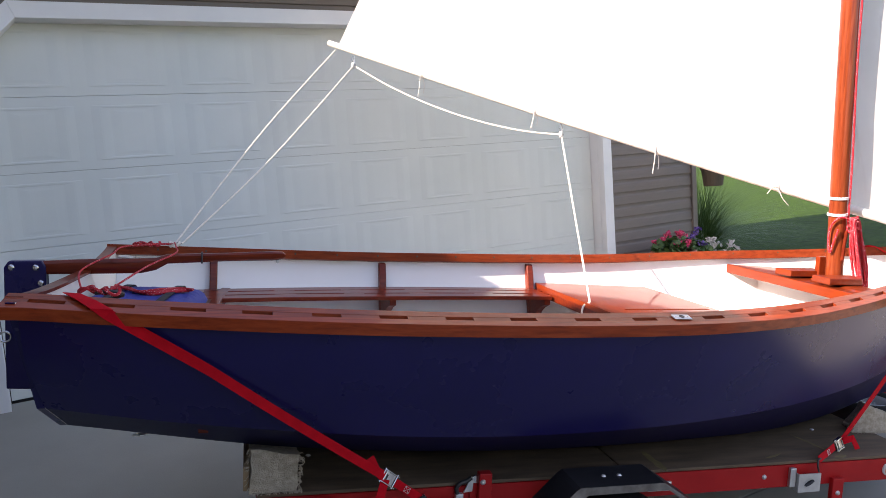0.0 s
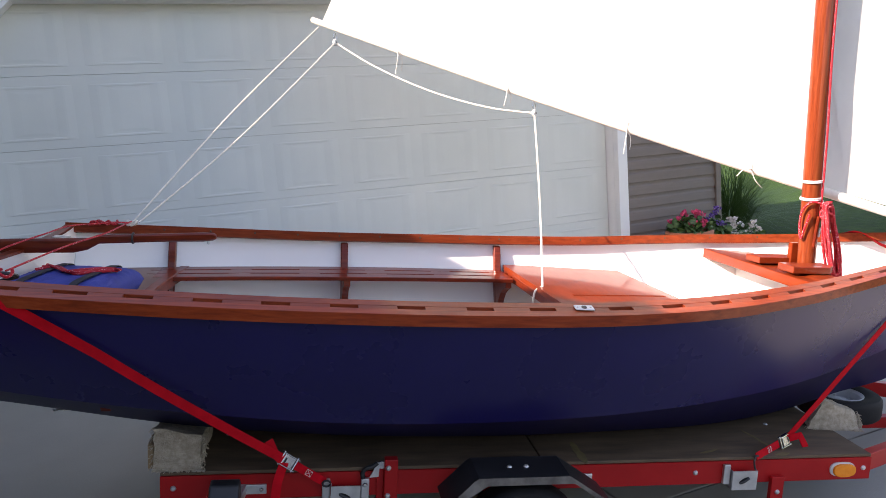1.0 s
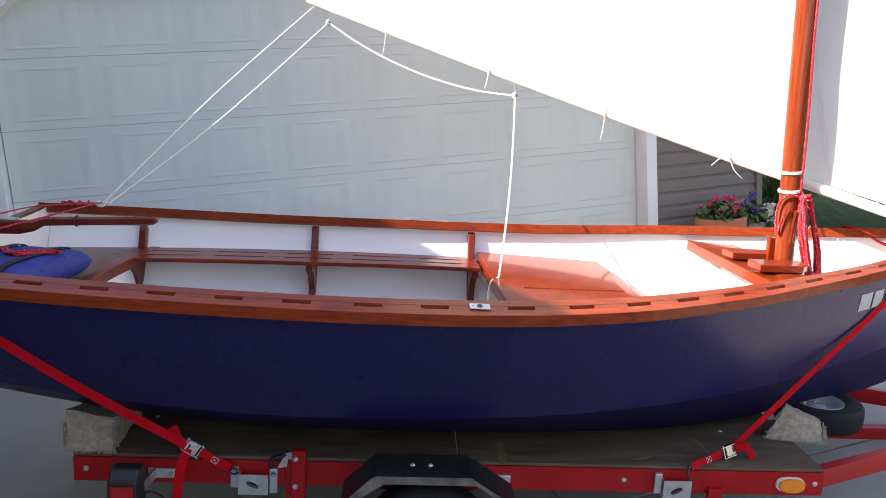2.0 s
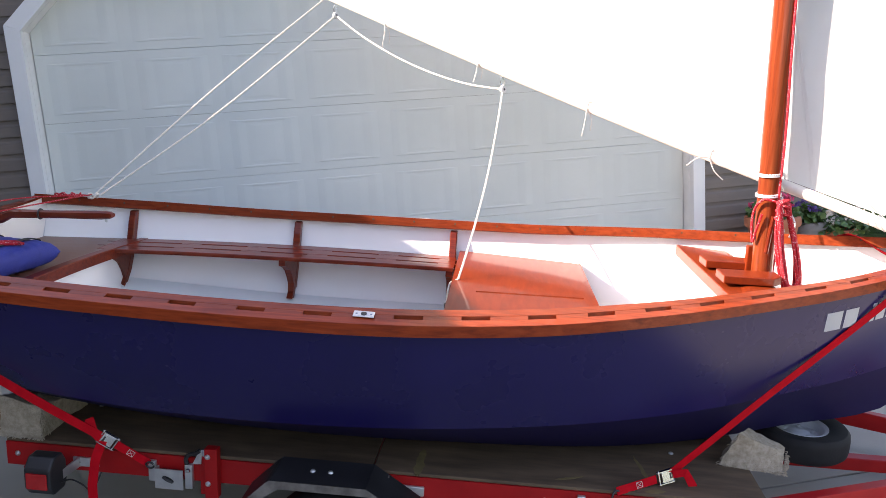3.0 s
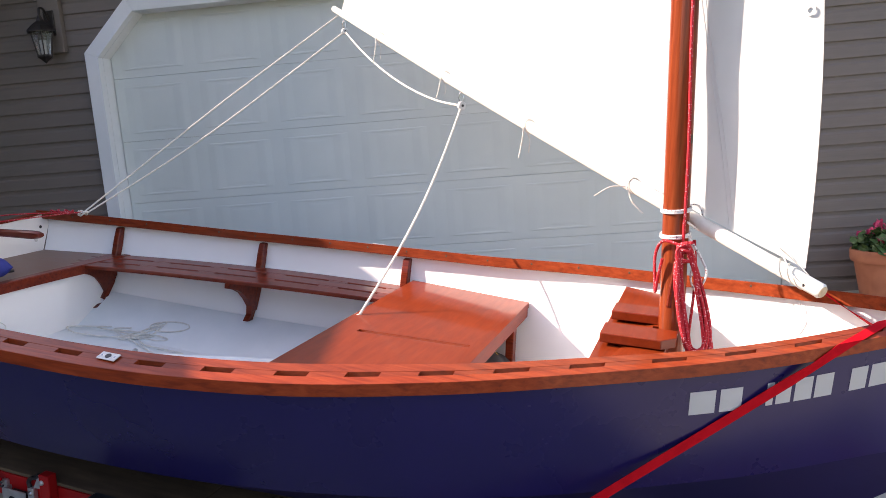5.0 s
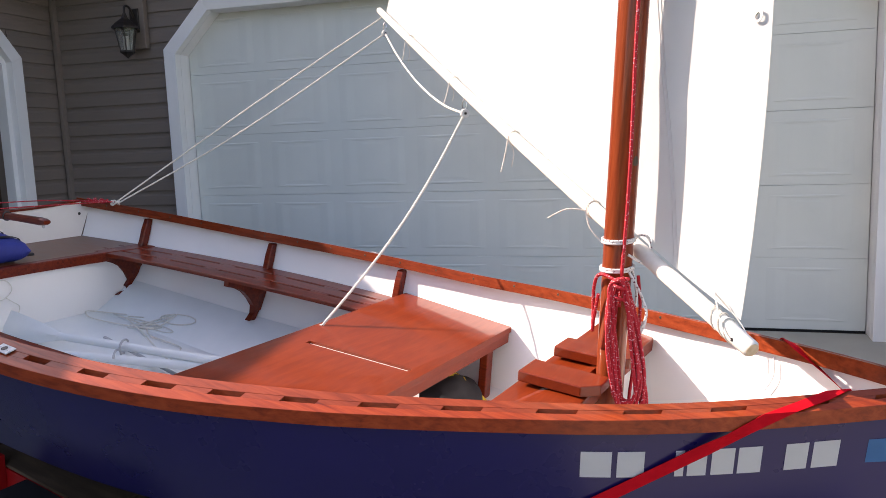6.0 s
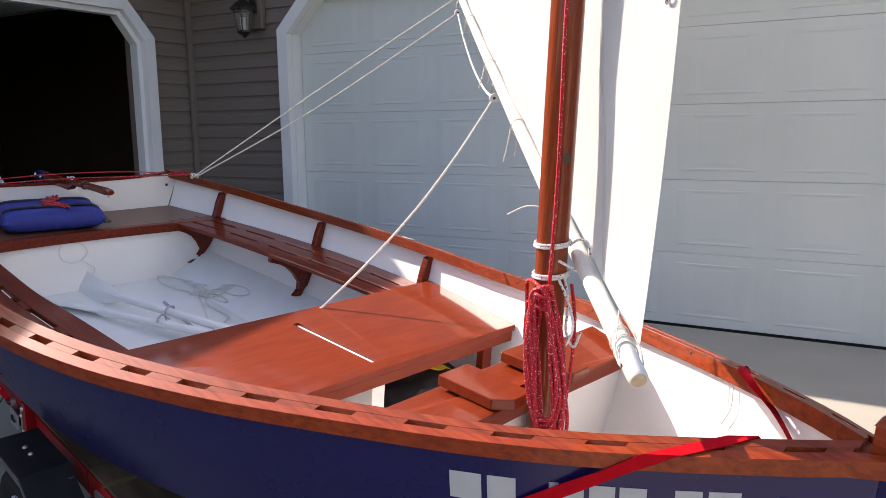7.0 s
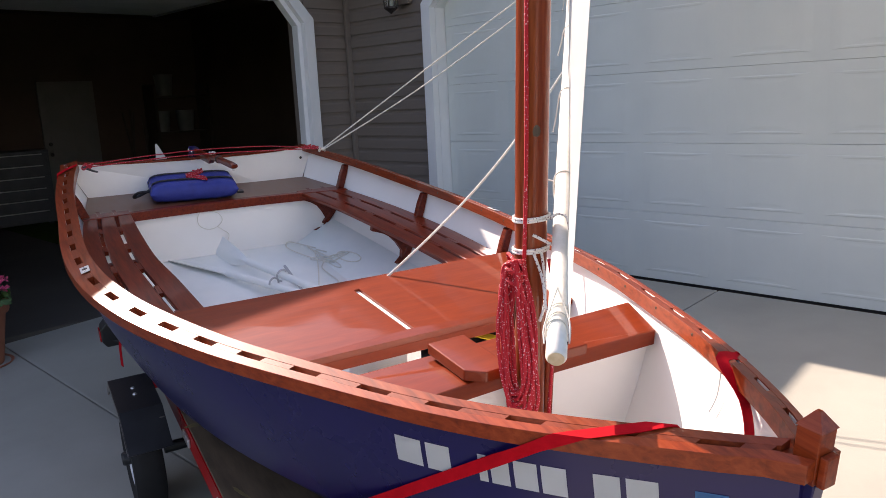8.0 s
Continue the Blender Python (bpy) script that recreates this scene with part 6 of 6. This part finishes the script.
xp = -0.555
bp_ = rail_b(xp)
path = [Vector((xp - 0.03, bp_ + 0.004, rail_z(xp) - 0.06)), Vector((xp - 0.01, bp_ + 0.003, rail_z(xp) - 0.016)), Vector((xp, bp_ - 0.004, rail_z(xp) - 0.009)), Vector((xp + 0.016, bp_ - 0.088, rail_z(xp) + 0.012)), Vector((-0.452, 0.165, 0.628)), Vector((-0.365, 0.072, 0.59)), Vector((-0.345, 0.0, 0.575)), on_rail(-0.355, 0.105, -0.040)]
nrm = [(0, 1, 0.2), (0, 0.9, 0.4), (0.25, 0.45, 0.9), (0.42, -0.15, 0.9), (0.52, 0.12, 0.75), (0.62, 0.38, 0.65), (0.88, 0.26, 0.38), (0.8, 0.3, 0.5)]
path = smooth_path(path, 4)
nrm = smooth_path(nrm, 4)
part("webbing", ribbon(path, nrm, 0.027, 0.002), STRAP, s2, smooth=True).data.set_sharp_from_angle(angle=radians(40))
run = [(on_rail(a, o, up), on_rail(b, o, up)) for a, b, o, up in ((-0.395, -0.365, 0.100, -0.040), (-0.430, -0.385, 0.083, 0.002), (-0.455, -0.400, 0.062, 0.003), (-0.478, -0.418, 0.041, 0.003), (-0.504, -0.444, 0.020, 0.003), (-0.532, -0.473, -0.001, 0.003), (-0.562, -0.512, -0.003, -0.018), (-0.592, -0.550, -0.004, -0.040))]
low_r = (run[-1][0] + run[-1][1]) / 2
run += [(b, a) if (b - a).dot(run[-1][1] - run[-1][0]) < 0 else (a, b) for a, b in straight_run(low_r, bk2, (0.35, -1, 0.0), 0.027, 12, 0.014)[1:]]
part("webbing", strap_run(run), STRAP, s2)
end = TB @ Vector((-0.476, -0.012, -0.007))
part("webbing", strap_run(straight_run(bk2 + (end - bk2) * 0.2, end, (0.2, -1, 0.3), 0.027)), STRAP, s2)
box_stitch(bk2 + (end - bk2) * 0.2, end, (0.2, -1, 0.3), s2)
ax = (end - bk2).normalized()
side = ax.cross(Vector((0.2, -1, 0.3))).normalized()
m = Matrix.Translation(bk2) @ Matrix((ax, -side, ax.cross(-side))).transposed().to_4x4()
if m.to_3x3().col[2].y > 0:
    m = Matrix.Translation(bk2) @ Matrix((ax, side, ax.cross(side))).transposed().to_4x4()
cam_buckle(m, s2)
part("loose_end", ribbon([bk2 + Vector((0.02, 0.0, 0.01)), bk2 + Vector((0.06, -0.004, 0.02)), bk2 + Vector((0.085, -0.006, -0.02)), bk2 + Vector((0.10, -0.006, -0.05))], [(0.2, -1, 0.2)] * 4, 0.028, 0.002), STRAP, s2)
part("hook", tube([end + Vector((0.006, -0.002, 0.004)), end + Vector((-0.008, -0.006, 0.003)), end + Vector((-0.016, -0.014, -0.016)), end + Vector((-0.012, -0.016, -0.036)), end + Vector((-0.004, -0.010, -0.044))], 0.0035, 8, 4), BLACK, s2, "black coated hook")


# the starboard side is a little fuller amidships and lower at the bow; the stem rakes forward
full_b = curve_through([-4.17, -3.9, -3.6, -3.1, -2.7, -2.4, -2.1, -1.8, -1.5, -1.2, -1.0, -0.2], [0.058, 0.044, 0.026, 0.010, 0.022, 0.035, 0.038, 0.035, 0.020, 0.005, 0.0, 0.0])
low_z = curve_through([-4.17, -2.0, -1.6, -1.3, -1.0, -0.7, -0.4, -0.2], [0.0, 0.004, 0.014, 0.025, 0.029, 0.027, 0.018, 0.006])
for owner in (boat, s1, s2):
    for ob in owner.children_recursive:
        if ob.type != "MESH":
            continue
        for v in ob.data.vertices:
            x, y, z = v.co
            if x > -1.0:
                v.co.x += 0.024 * min(1.0, (x + 1.0) / 0.8)
            if y < -0.02 and -4.3 < x < -0.2:
                near = min(1.08, -y / rail_b(x)) ** 2
                high = min(1.1, max(0.0, (z - chine_z(x)) / (rail_z(x) - chine_z(x))))
                v.co.y -= full_b(x) * near * high
                v.co.x -= 0.065 * min(1.1, max(0.0, (-3.75 - x) / 0.42)) * min(1.0, -y / rail_b(x)) * min(1.0, max(0.0, (z - 0.05) / 0.3))
                v.co.z -= low_z(x) * near * high
        ob.data.update()

# ---- by the house: lantern, pots, grass ----
lan = thing("wall_lantern", pose(-0.46, WY - 0.02, 2.21), "dark bronze hexagonal wall lantern on the siding", "wall lamp")
part("mount_plate", box((-0.10, -0.03, -0.10), (0.06, 0.018, 0.30), 0.006, pose(0.02, 0, 0)), SIDING, lan, "siding-coloured mounting block")
part("back_plate", box((-0.04, -0.045, 0.02), (0.04, -0.031, 0.20), 0.006), BRONZE, lan)
part("arm", tube([(0, -0.045, 0.13), (0, -0.09, 0.20), (0, -0.14, 0.20), (0, -0.15, 0.15)], 0.009, 8, 6), BRONZE, lan)
part("roof", lathe([(0.0, 0.155), (0.012, 0.15), (0.03, 0.11), (0.075, 0.075), (0.105, 0.045), (0.108, 0.035), (0.09, 0.035)], 6, pose(0, -0.15, 0)), BRONZE, lan)
part("glass", lathe([(0.080, 0.035), (0.048, -0.13)], 6, pose(0, -0.15, 0)), GLASS, lan)
for k in range(6):
    a = 2 * math.pi * k / 6
    ca, sa = math.cos(a), math.sin(a)
    part("glazing_bar", cyl(0.005, 0.005, (0.082 * ca, -0.15 + 0.082 * sa, 0.036), (0.050 * ca, -0.15 + 0.050 * sa, -0.13), 6), BRONZE, lan)
part("base", lathe([(0.055, -0.125), (0.058, -0.14), (0.03, -0.16), (0.012, -0.175), (0.0, -0.185)], 6, pose(0, -0.15, 0)), BRONZE, lan)
part("bulb_tube", cyl(0.014, 0.014, (0, -0.15, -0.12), (0, -0.15, -0.02), 12), PLASTIC, lan)


def potted(name, at, r, h, mat, petal, label, seed, spread=1.0, n_flower=26):
    ob = thing(name, Matrix.Translation(at), label, "flower pot", "flower pots")
    prof = [(0.0, 0.0), (r * 0.68, 0.0), (r * 0.92, h * 0.80), (r * 1.0, h * 0.80), (r * 1.03, h * 0.84), (r * 1.03, h * 0.98), (r, h), (r * 0.9, h), (r * 0.86, h * 0.86), (0.0, h * 0.86)]
    part("pot", lathe(prof, 36), mat, ob, smooth=True)
    part("saucer", lathe([(0.0, -0.012), (r * 0.85, -0.012), (r * 0.95, 0.016), (r * 0.92, 0.02), (r * 0.8, 0.001), (0.0, 0.001)], 32), mat, ob)
    part("soil", lathe([(0.0, h * 0.89), (r * 0.87, h * 0.88)], 20), SOIL, ob)
    rr = random.Random(seed)
    bm = bmesh.new()
    for k in range(230):
        a, q = rr.uniform(0, 6.283), r * 1.25 * spread * math.sqrt(rr.random())
        z = h + rr.uniform(-0.03, 0.13) * (1.3 - q / (r * 1.4 * spread))
        m_ = pose(q * math.cos(a), q * math.sin(a), z, rr.uniform(-60, 60), rr.uniform(-60, 60), rr.uniform(0, 360))
        w = rr.uniform(0.018, 0.034)
        vs = [bm.verts.new(m_ @ Vector(p)) for p in ((0, 0, 0), (w * 0.8, w * 0.5, 0.004), (w * 1.1, w * 1.2, -0.004), (0, w * 1.7, 0.003), (-w * 1.1, w * 1.2, -0.004), (-w * 0.8, w * 0.5, 0.004))]
        bm.faces.new(vs)
    tagged(part("foliage", bm, LEAF, ob, "dense green leaves"), kind="stuff")
    for k in range(n_flower):
        a, q = rr.uniform(0, 6.283), r * 1.1 * spread * math.sqrt(rr.random())
        c = Vector((q * math.cos(a), q * math.sin(a), h + rr.uniform(0.08, 0.21) * (1.25 - q / (r * 1.5 * spread))))
        bm = bmesh.new()
        for j in range(18):
            dd = Vector((rr.gauss(0, 1), rr.gauss(0, 1), rr.gauss(0.3, 0.8))).normalized() * rr.uniform(0.014, 0.030)
            m_ = Matrix.Translation(c + dd) @ pose(0, 0, 0, rr.uniform(0, 360), rr.uniform(0, 360), rr.uniform(0, 360))
            w = 0.013
            bm.faces.new([bm.verts.new(m_ @ Vector(p)) for p in ((-w * 0.4, 0, 0), (w * 0.4, 0, 0), (w, w, 0.003), (0, w * 1.6, 0), (-w, w, 0.003))])
        part("flower_head", bm, petal, ob)
    return ob


potted("flower_pot", (5.17, 4.95, gz(4.95)), 0.20, 0.385, TERRA, PETAL, "terracotta pot of pink geraniums by the garage corner", 21, 0.72, 13)
potted("flower_pot", (5.50, 4.98, gz(4.98)), 0.135, 0.31, GREYPOT, PURPLEPETAL, "grey pot of trailing purple flowers by the garage corner", 22, 0.8, 12)
potted("flower_pot", (5.72, 4.93, gz(4.93)), 0.14, 0.24, TERRA, PALEPETAL, "low pot of pale flowers by the garage corner", 23, 1.2, 24)
potted("flower_pot", (-0.935, 1.895, gz(1.895)), 0.22, 0.42, TERRA, PETAL, "tall terracotta pot with pink flowers on the driveway", 24, 0.9, 18)

tuft = thing("ornamental_grass", pose(7.0, 6.3, -0.06), "arching tuft of long green ornamental grass", "grass clump")
rr = random.Random(31)
bm = bmesh.new()
for k in range(1100):
    a, ln, out_ = rr.uniform(0, 6.283), rr.uniform(0.85, 1.45), rr.uniform(0.25, 1.6)
    b = Vector((rr.gauss(0, 0.06), rr.gauss(0, 0.06), -0.05))
    dirv = Vector((math.cos(a), math.sin(a), 0))
    sd = Vector((-dirv.y, dirv.x, 0)) * 0.005
    prev = None
    for j in range(6):
        t_ = j / 5
        p = b + dirv * out_ * t_ ** 1.6 + Vector((0, 0, ln * (t_ - 0.35 * out_ * t_ * t_ * 1.4)))
        w = sd * (1 - 0.9 * t_)
        cur = (bm.verts.new(p - w), bm.verts.new(p + w))
        if prev:
            bm.faces.new((prev[0], prev[1], cur[1], cur[0]))
        prev = cur
tagged(part("blades", bm, BLADE, tuft), kind="stuff")

basket = thing("hanging_planter", None, "dark brown hanging planter on a wall bracket at the garage corner", "planter")
hb = Vector((5.67, 4.91, 0.90))
part("bracket", tube([(5.70, 5.312, 1.26), (5.695, 5.20, 1.38), (5.68, 5.0, 1.44), (5.67, 4.91, 1.41), (5.67, 4.905, 1.38)], 0.007, 8, 6), BLACK, basket, "black scrolled wall bracket")
part("bowl", lathe([(0.0, 0.0), (0.085, 0.0), (0.105, 0.15), (0.115, 0.15), (0.115, 0.17), (0.10, 0.17), (0.078, 0.01), (0.0, 0.01)], 24, Matrix.Translation(hb)), DARKTIMBER, basket)
for k in range(3):
    a = 2.1 * k + 0.4
    part("chain", cyl(0.0025, 0.0025, hb + Vector((0.107 * math.cos(a), 0.107 * math.sin(a), 0.165)), (5.67, 4.905, 1.38), 6), BLACK, basket)
bm = bmesh.new()
for k in range(150):
    a, q = rr.uniform(0, 6.283), 0.13 * math.sqrt(rr.random())
    m_ = Matrix.Translation(hb) @ pose(q * math.cos(a), q * math.sin(a), 0.155 + rr.uniform(0, 0.13), rr.uniform(-60, 60), rr.uniform(-60, 60), rr.uniform(0, 360))
    w = rr.uniform(0.016, 0.028)
    bm.faces.new([bm.verts.new(m_ @ Vector(p)) for p in ((0, 0, 0), (w * 0.8, w * 0.6, 0.004), (0, w * 1.7, 0.003), (-w * 0.8, w * 0.6, 0.004))])
tagged(part("foliage", bm, LEAF, basket, "trailing green leaves"), kind="stuff")

# ---- across the lawn ----
NZ = 0.45
nh = thing("neighbour_house", pose(27.5, 40.5, NZ, 0, 0, -22), "white single-storey house with brown shingled roof beyond the lawn", "house")
part("wall", box((-7, 0, -0.6), (7, 7, 2.5)), TRIMPAINT, nh)
part("roof", prism([(-0.5, 2.45), (-0.5, 2.6), (3.5, 4.6), (7.5, 2.6), (7.5, 2.45)], "x", -7.5, 7.5), BROWNROOF, nh)
part("gable_wall", prism([(-6.2, 2.3), (-2.2, 2.3), (-4.2, 3.7)], "y", -1.2, 1.5), TRIMPAINT, nh)
part("gable_roof", prism([(-6.6, 2.15), (-4.2, 3.85), (-1.8, 2.15), (-1.8, 2.3), (-4.2, 4.02), (-6.6, 2.3)], "y", -1.4, 2.0), BROWNROOF, nh)
for x in (-6.1, -2.5):
    part("porch_post", box((x, -1.2, -0.6), (x + 0.25, -0.95, 2.3)), TRIMPAINT, nh)
for x, w, z0, z1 in ((-5.0, 1.1, -0.2, 1.9), (-0.6, 1.2, 0.7, 1.9), (2.2, 1.2, 0.7, 1.9), (5.0, 1.2, 0.7, 1.9)):
    wd = part("door" if x == -5.0 else "window", box((x, -0.06, z0), (x + w, -0.001, z1), 0.01), TRIMPAINT, nh)
    part("pane", box((x + 0.08, -0.075, z0 + 0.08), (x + w - 0.08, -0.061, z1 - 0.08)), TOOLGREY, wd)


def tree(at, h, r, seed):
    rt = random.Random(seed)
    ob = thing("tree", Matrix.Translation(at), "leafy green broad tree behind the far house", "tree", "far trees")
    bm = bmesh.new()
    add_cyl(bm, 0.28, 0.16, (0, 0, -0.5), (0, 0, h * 0.45), 10)
    for k in range(6):
        a = k * 1.05
        add_cyl(bm, 0.12, 0.04, (0, 0, h * (0.30 + 0.03 * k)), (r * 0.6 * math.cos(a), r * 0.6 * math.sin(a), h * (0.6 + 0.04 * k)), 8)
    part("trunk", bm, DARKTIMBER, ob)
    vs, fs = [], []
    hubs = [Vector((rt.uniform(-0.6, 0.6) * r, rt.uniform(-0.6, 0.6) * r, h * rt.uniform(0.45, 0.92))) for k in range(22)]
    for k in range(2600):
        c = rt.choice(hubs) + Vector((rt.gauss(0, 0.24), rt.gauss(0, 0.24), rt.gauss(0, 0.2))) * r
        m_ = pose(c.x, c.y, c.z, rt.uniform(0, 360), rt.uniform(0, 360), rt.uniform(0, 360))
        n0 = len(vs)
        vs += [m_ @ Vector(p) for p in ((-0.12, 0, 0), (0, -0.08, 0.02), (0.14, 0, 0), (0, 0.09, 0.02))]
        fs.append((n0, n0 + 1, n0 + 2, n0 + 3))
    me = bpy.data.meshes.new("crown")
    me.from_pydata(vs, [], fs)
    me.materials.append(LEAF)
    cr = new("crown", me)
    cr.parent = ob
    tagged(cr, kind="stuff")


tree((33.0, 54.0, 0.6), 7.5, 3.2, 51)
tree((40.0, 52.0, 0.6), 8.5, 3.6, 52)

# ---- inside the open garage ----
dr = thing("door_2", pose(-7.395, 4.53, GF), "white panelled inner house door with two dark knobs", "door", kind="structure")
part("leaf", box((0.0, 0, 0.01), (0.04, 0.78, 1.98), 0.004), SHADEDDOOR, dr)
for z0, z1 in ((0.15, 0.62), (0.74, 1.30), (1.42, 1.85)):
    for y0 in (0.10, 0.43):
        part("panel", box((0.040, y0, z0), (0.047, y0 + 0.25, z1), 0.004), SHADEDDOOR, dr)
for z in (0.95, 1.10):
    part("knob", lathe([(0.0, 0.06), (0.022, 0.055), (0.028, 0.04), (0.020, 0.02), (0.012, 0.0)], 16, pose(0.047, 0.07, z, 0, 90, 0)), BRONZE, dr)
chest = thing("tool_chest", pose(-7.2, 3.55, GF), "dark grey tool chest with stacked drawers", "tool chest")
part("body", box((-0.18, 0, 0.06), (0.36, 0.85, 1.05), 0.01), TOOLGREY, chest)
for k in range(6):
    dw = part("drawer", box((0.361, 0.03, 0.10 + k * 0.155), (0.375, 0.82, 0.235 + k * 0.155), 0.004), TOOLGREY, chest)
    part("handle", box((0.376, 0.10, 0.215 + k * 0.155), (0.392, 0.75, 0.228 + k * 0.155), 0.003), ZINC, dw)
for k in range(4):
    part("foot", box((-0.15 + 0.42 * (k % 2), 0.05 + 0.7 * (k // 2), 0.0), (-0.09 + 0.42 * (k % 2), 0.11 + 0.7 * (k // 2), 0.061)), BLACK, chest)
for k, (y, dy, ln) in enumerate(((5.62, 0.25, 1.5), (5.70, 0.12, 1.55), (5.80, -0.1, 1.5), (5.86, 0.2, 1.35), (5.95, 0.05, 1.45))):
    tool = thing("garden_tool", pose(-7.1, y, GF), "long-handled garden tool leaning on the wall", "garden tool", "tools on the wall")
    top = Vector((-0.26, dy, ln))
    part("handle", cyl(0.014, 0.014, (0, 0, 0.02), top, 10), DARKTIMBER, tool)
    part("head", box((-0.02, -0.09, 0.0), (0.01, 0.09, 0.20), 0.006), ZINC if k % 2 else TOOLGREY, tool)
shelf = thing("storage_shelf", pose(-7.35, 6.05, GF), "timber storage shelf holding buckets", "shelf")
for z in (0.55, 1.15, 1.70):
    part("board", box((0, 0, z), (0.38, 0.93, z + 0.025)), DARKTIMBER, shelf)
for y in (0.0, 0.88):
    part("upright", box((0.0, y, 0), (0.38, y + 0.04, 1.9)), DARKTIMBER, shelf)
for y, z in ((6.20, 1.176), (6.60, 1.176), (6.30, 1.726)):
    bk_ = thing("bucket", pose(-7.14, y, GF + z), "white plastic bucket on the garage shelf", "bucket", "buckets on the shelf")
    part("pail", lathe([(0.0, 0.0), (0.11, 0.0), (0.14, 0.30), (0.147, 0.30), (0.147, 0.32), (0.135, 0.32), (0.106, 0.008), (0.0, 0.008)], 24), SHADEDPAIL, bk_)
    part("bail", tube([(0, -0.145, 0.30), (0.06, -0.10, 0.24), (0.09, 0, 0.22), (0.06, 0.10, 0.24), (0, 0.145, 0.30)], 0.003, 6, 5), ZINC, bk_)
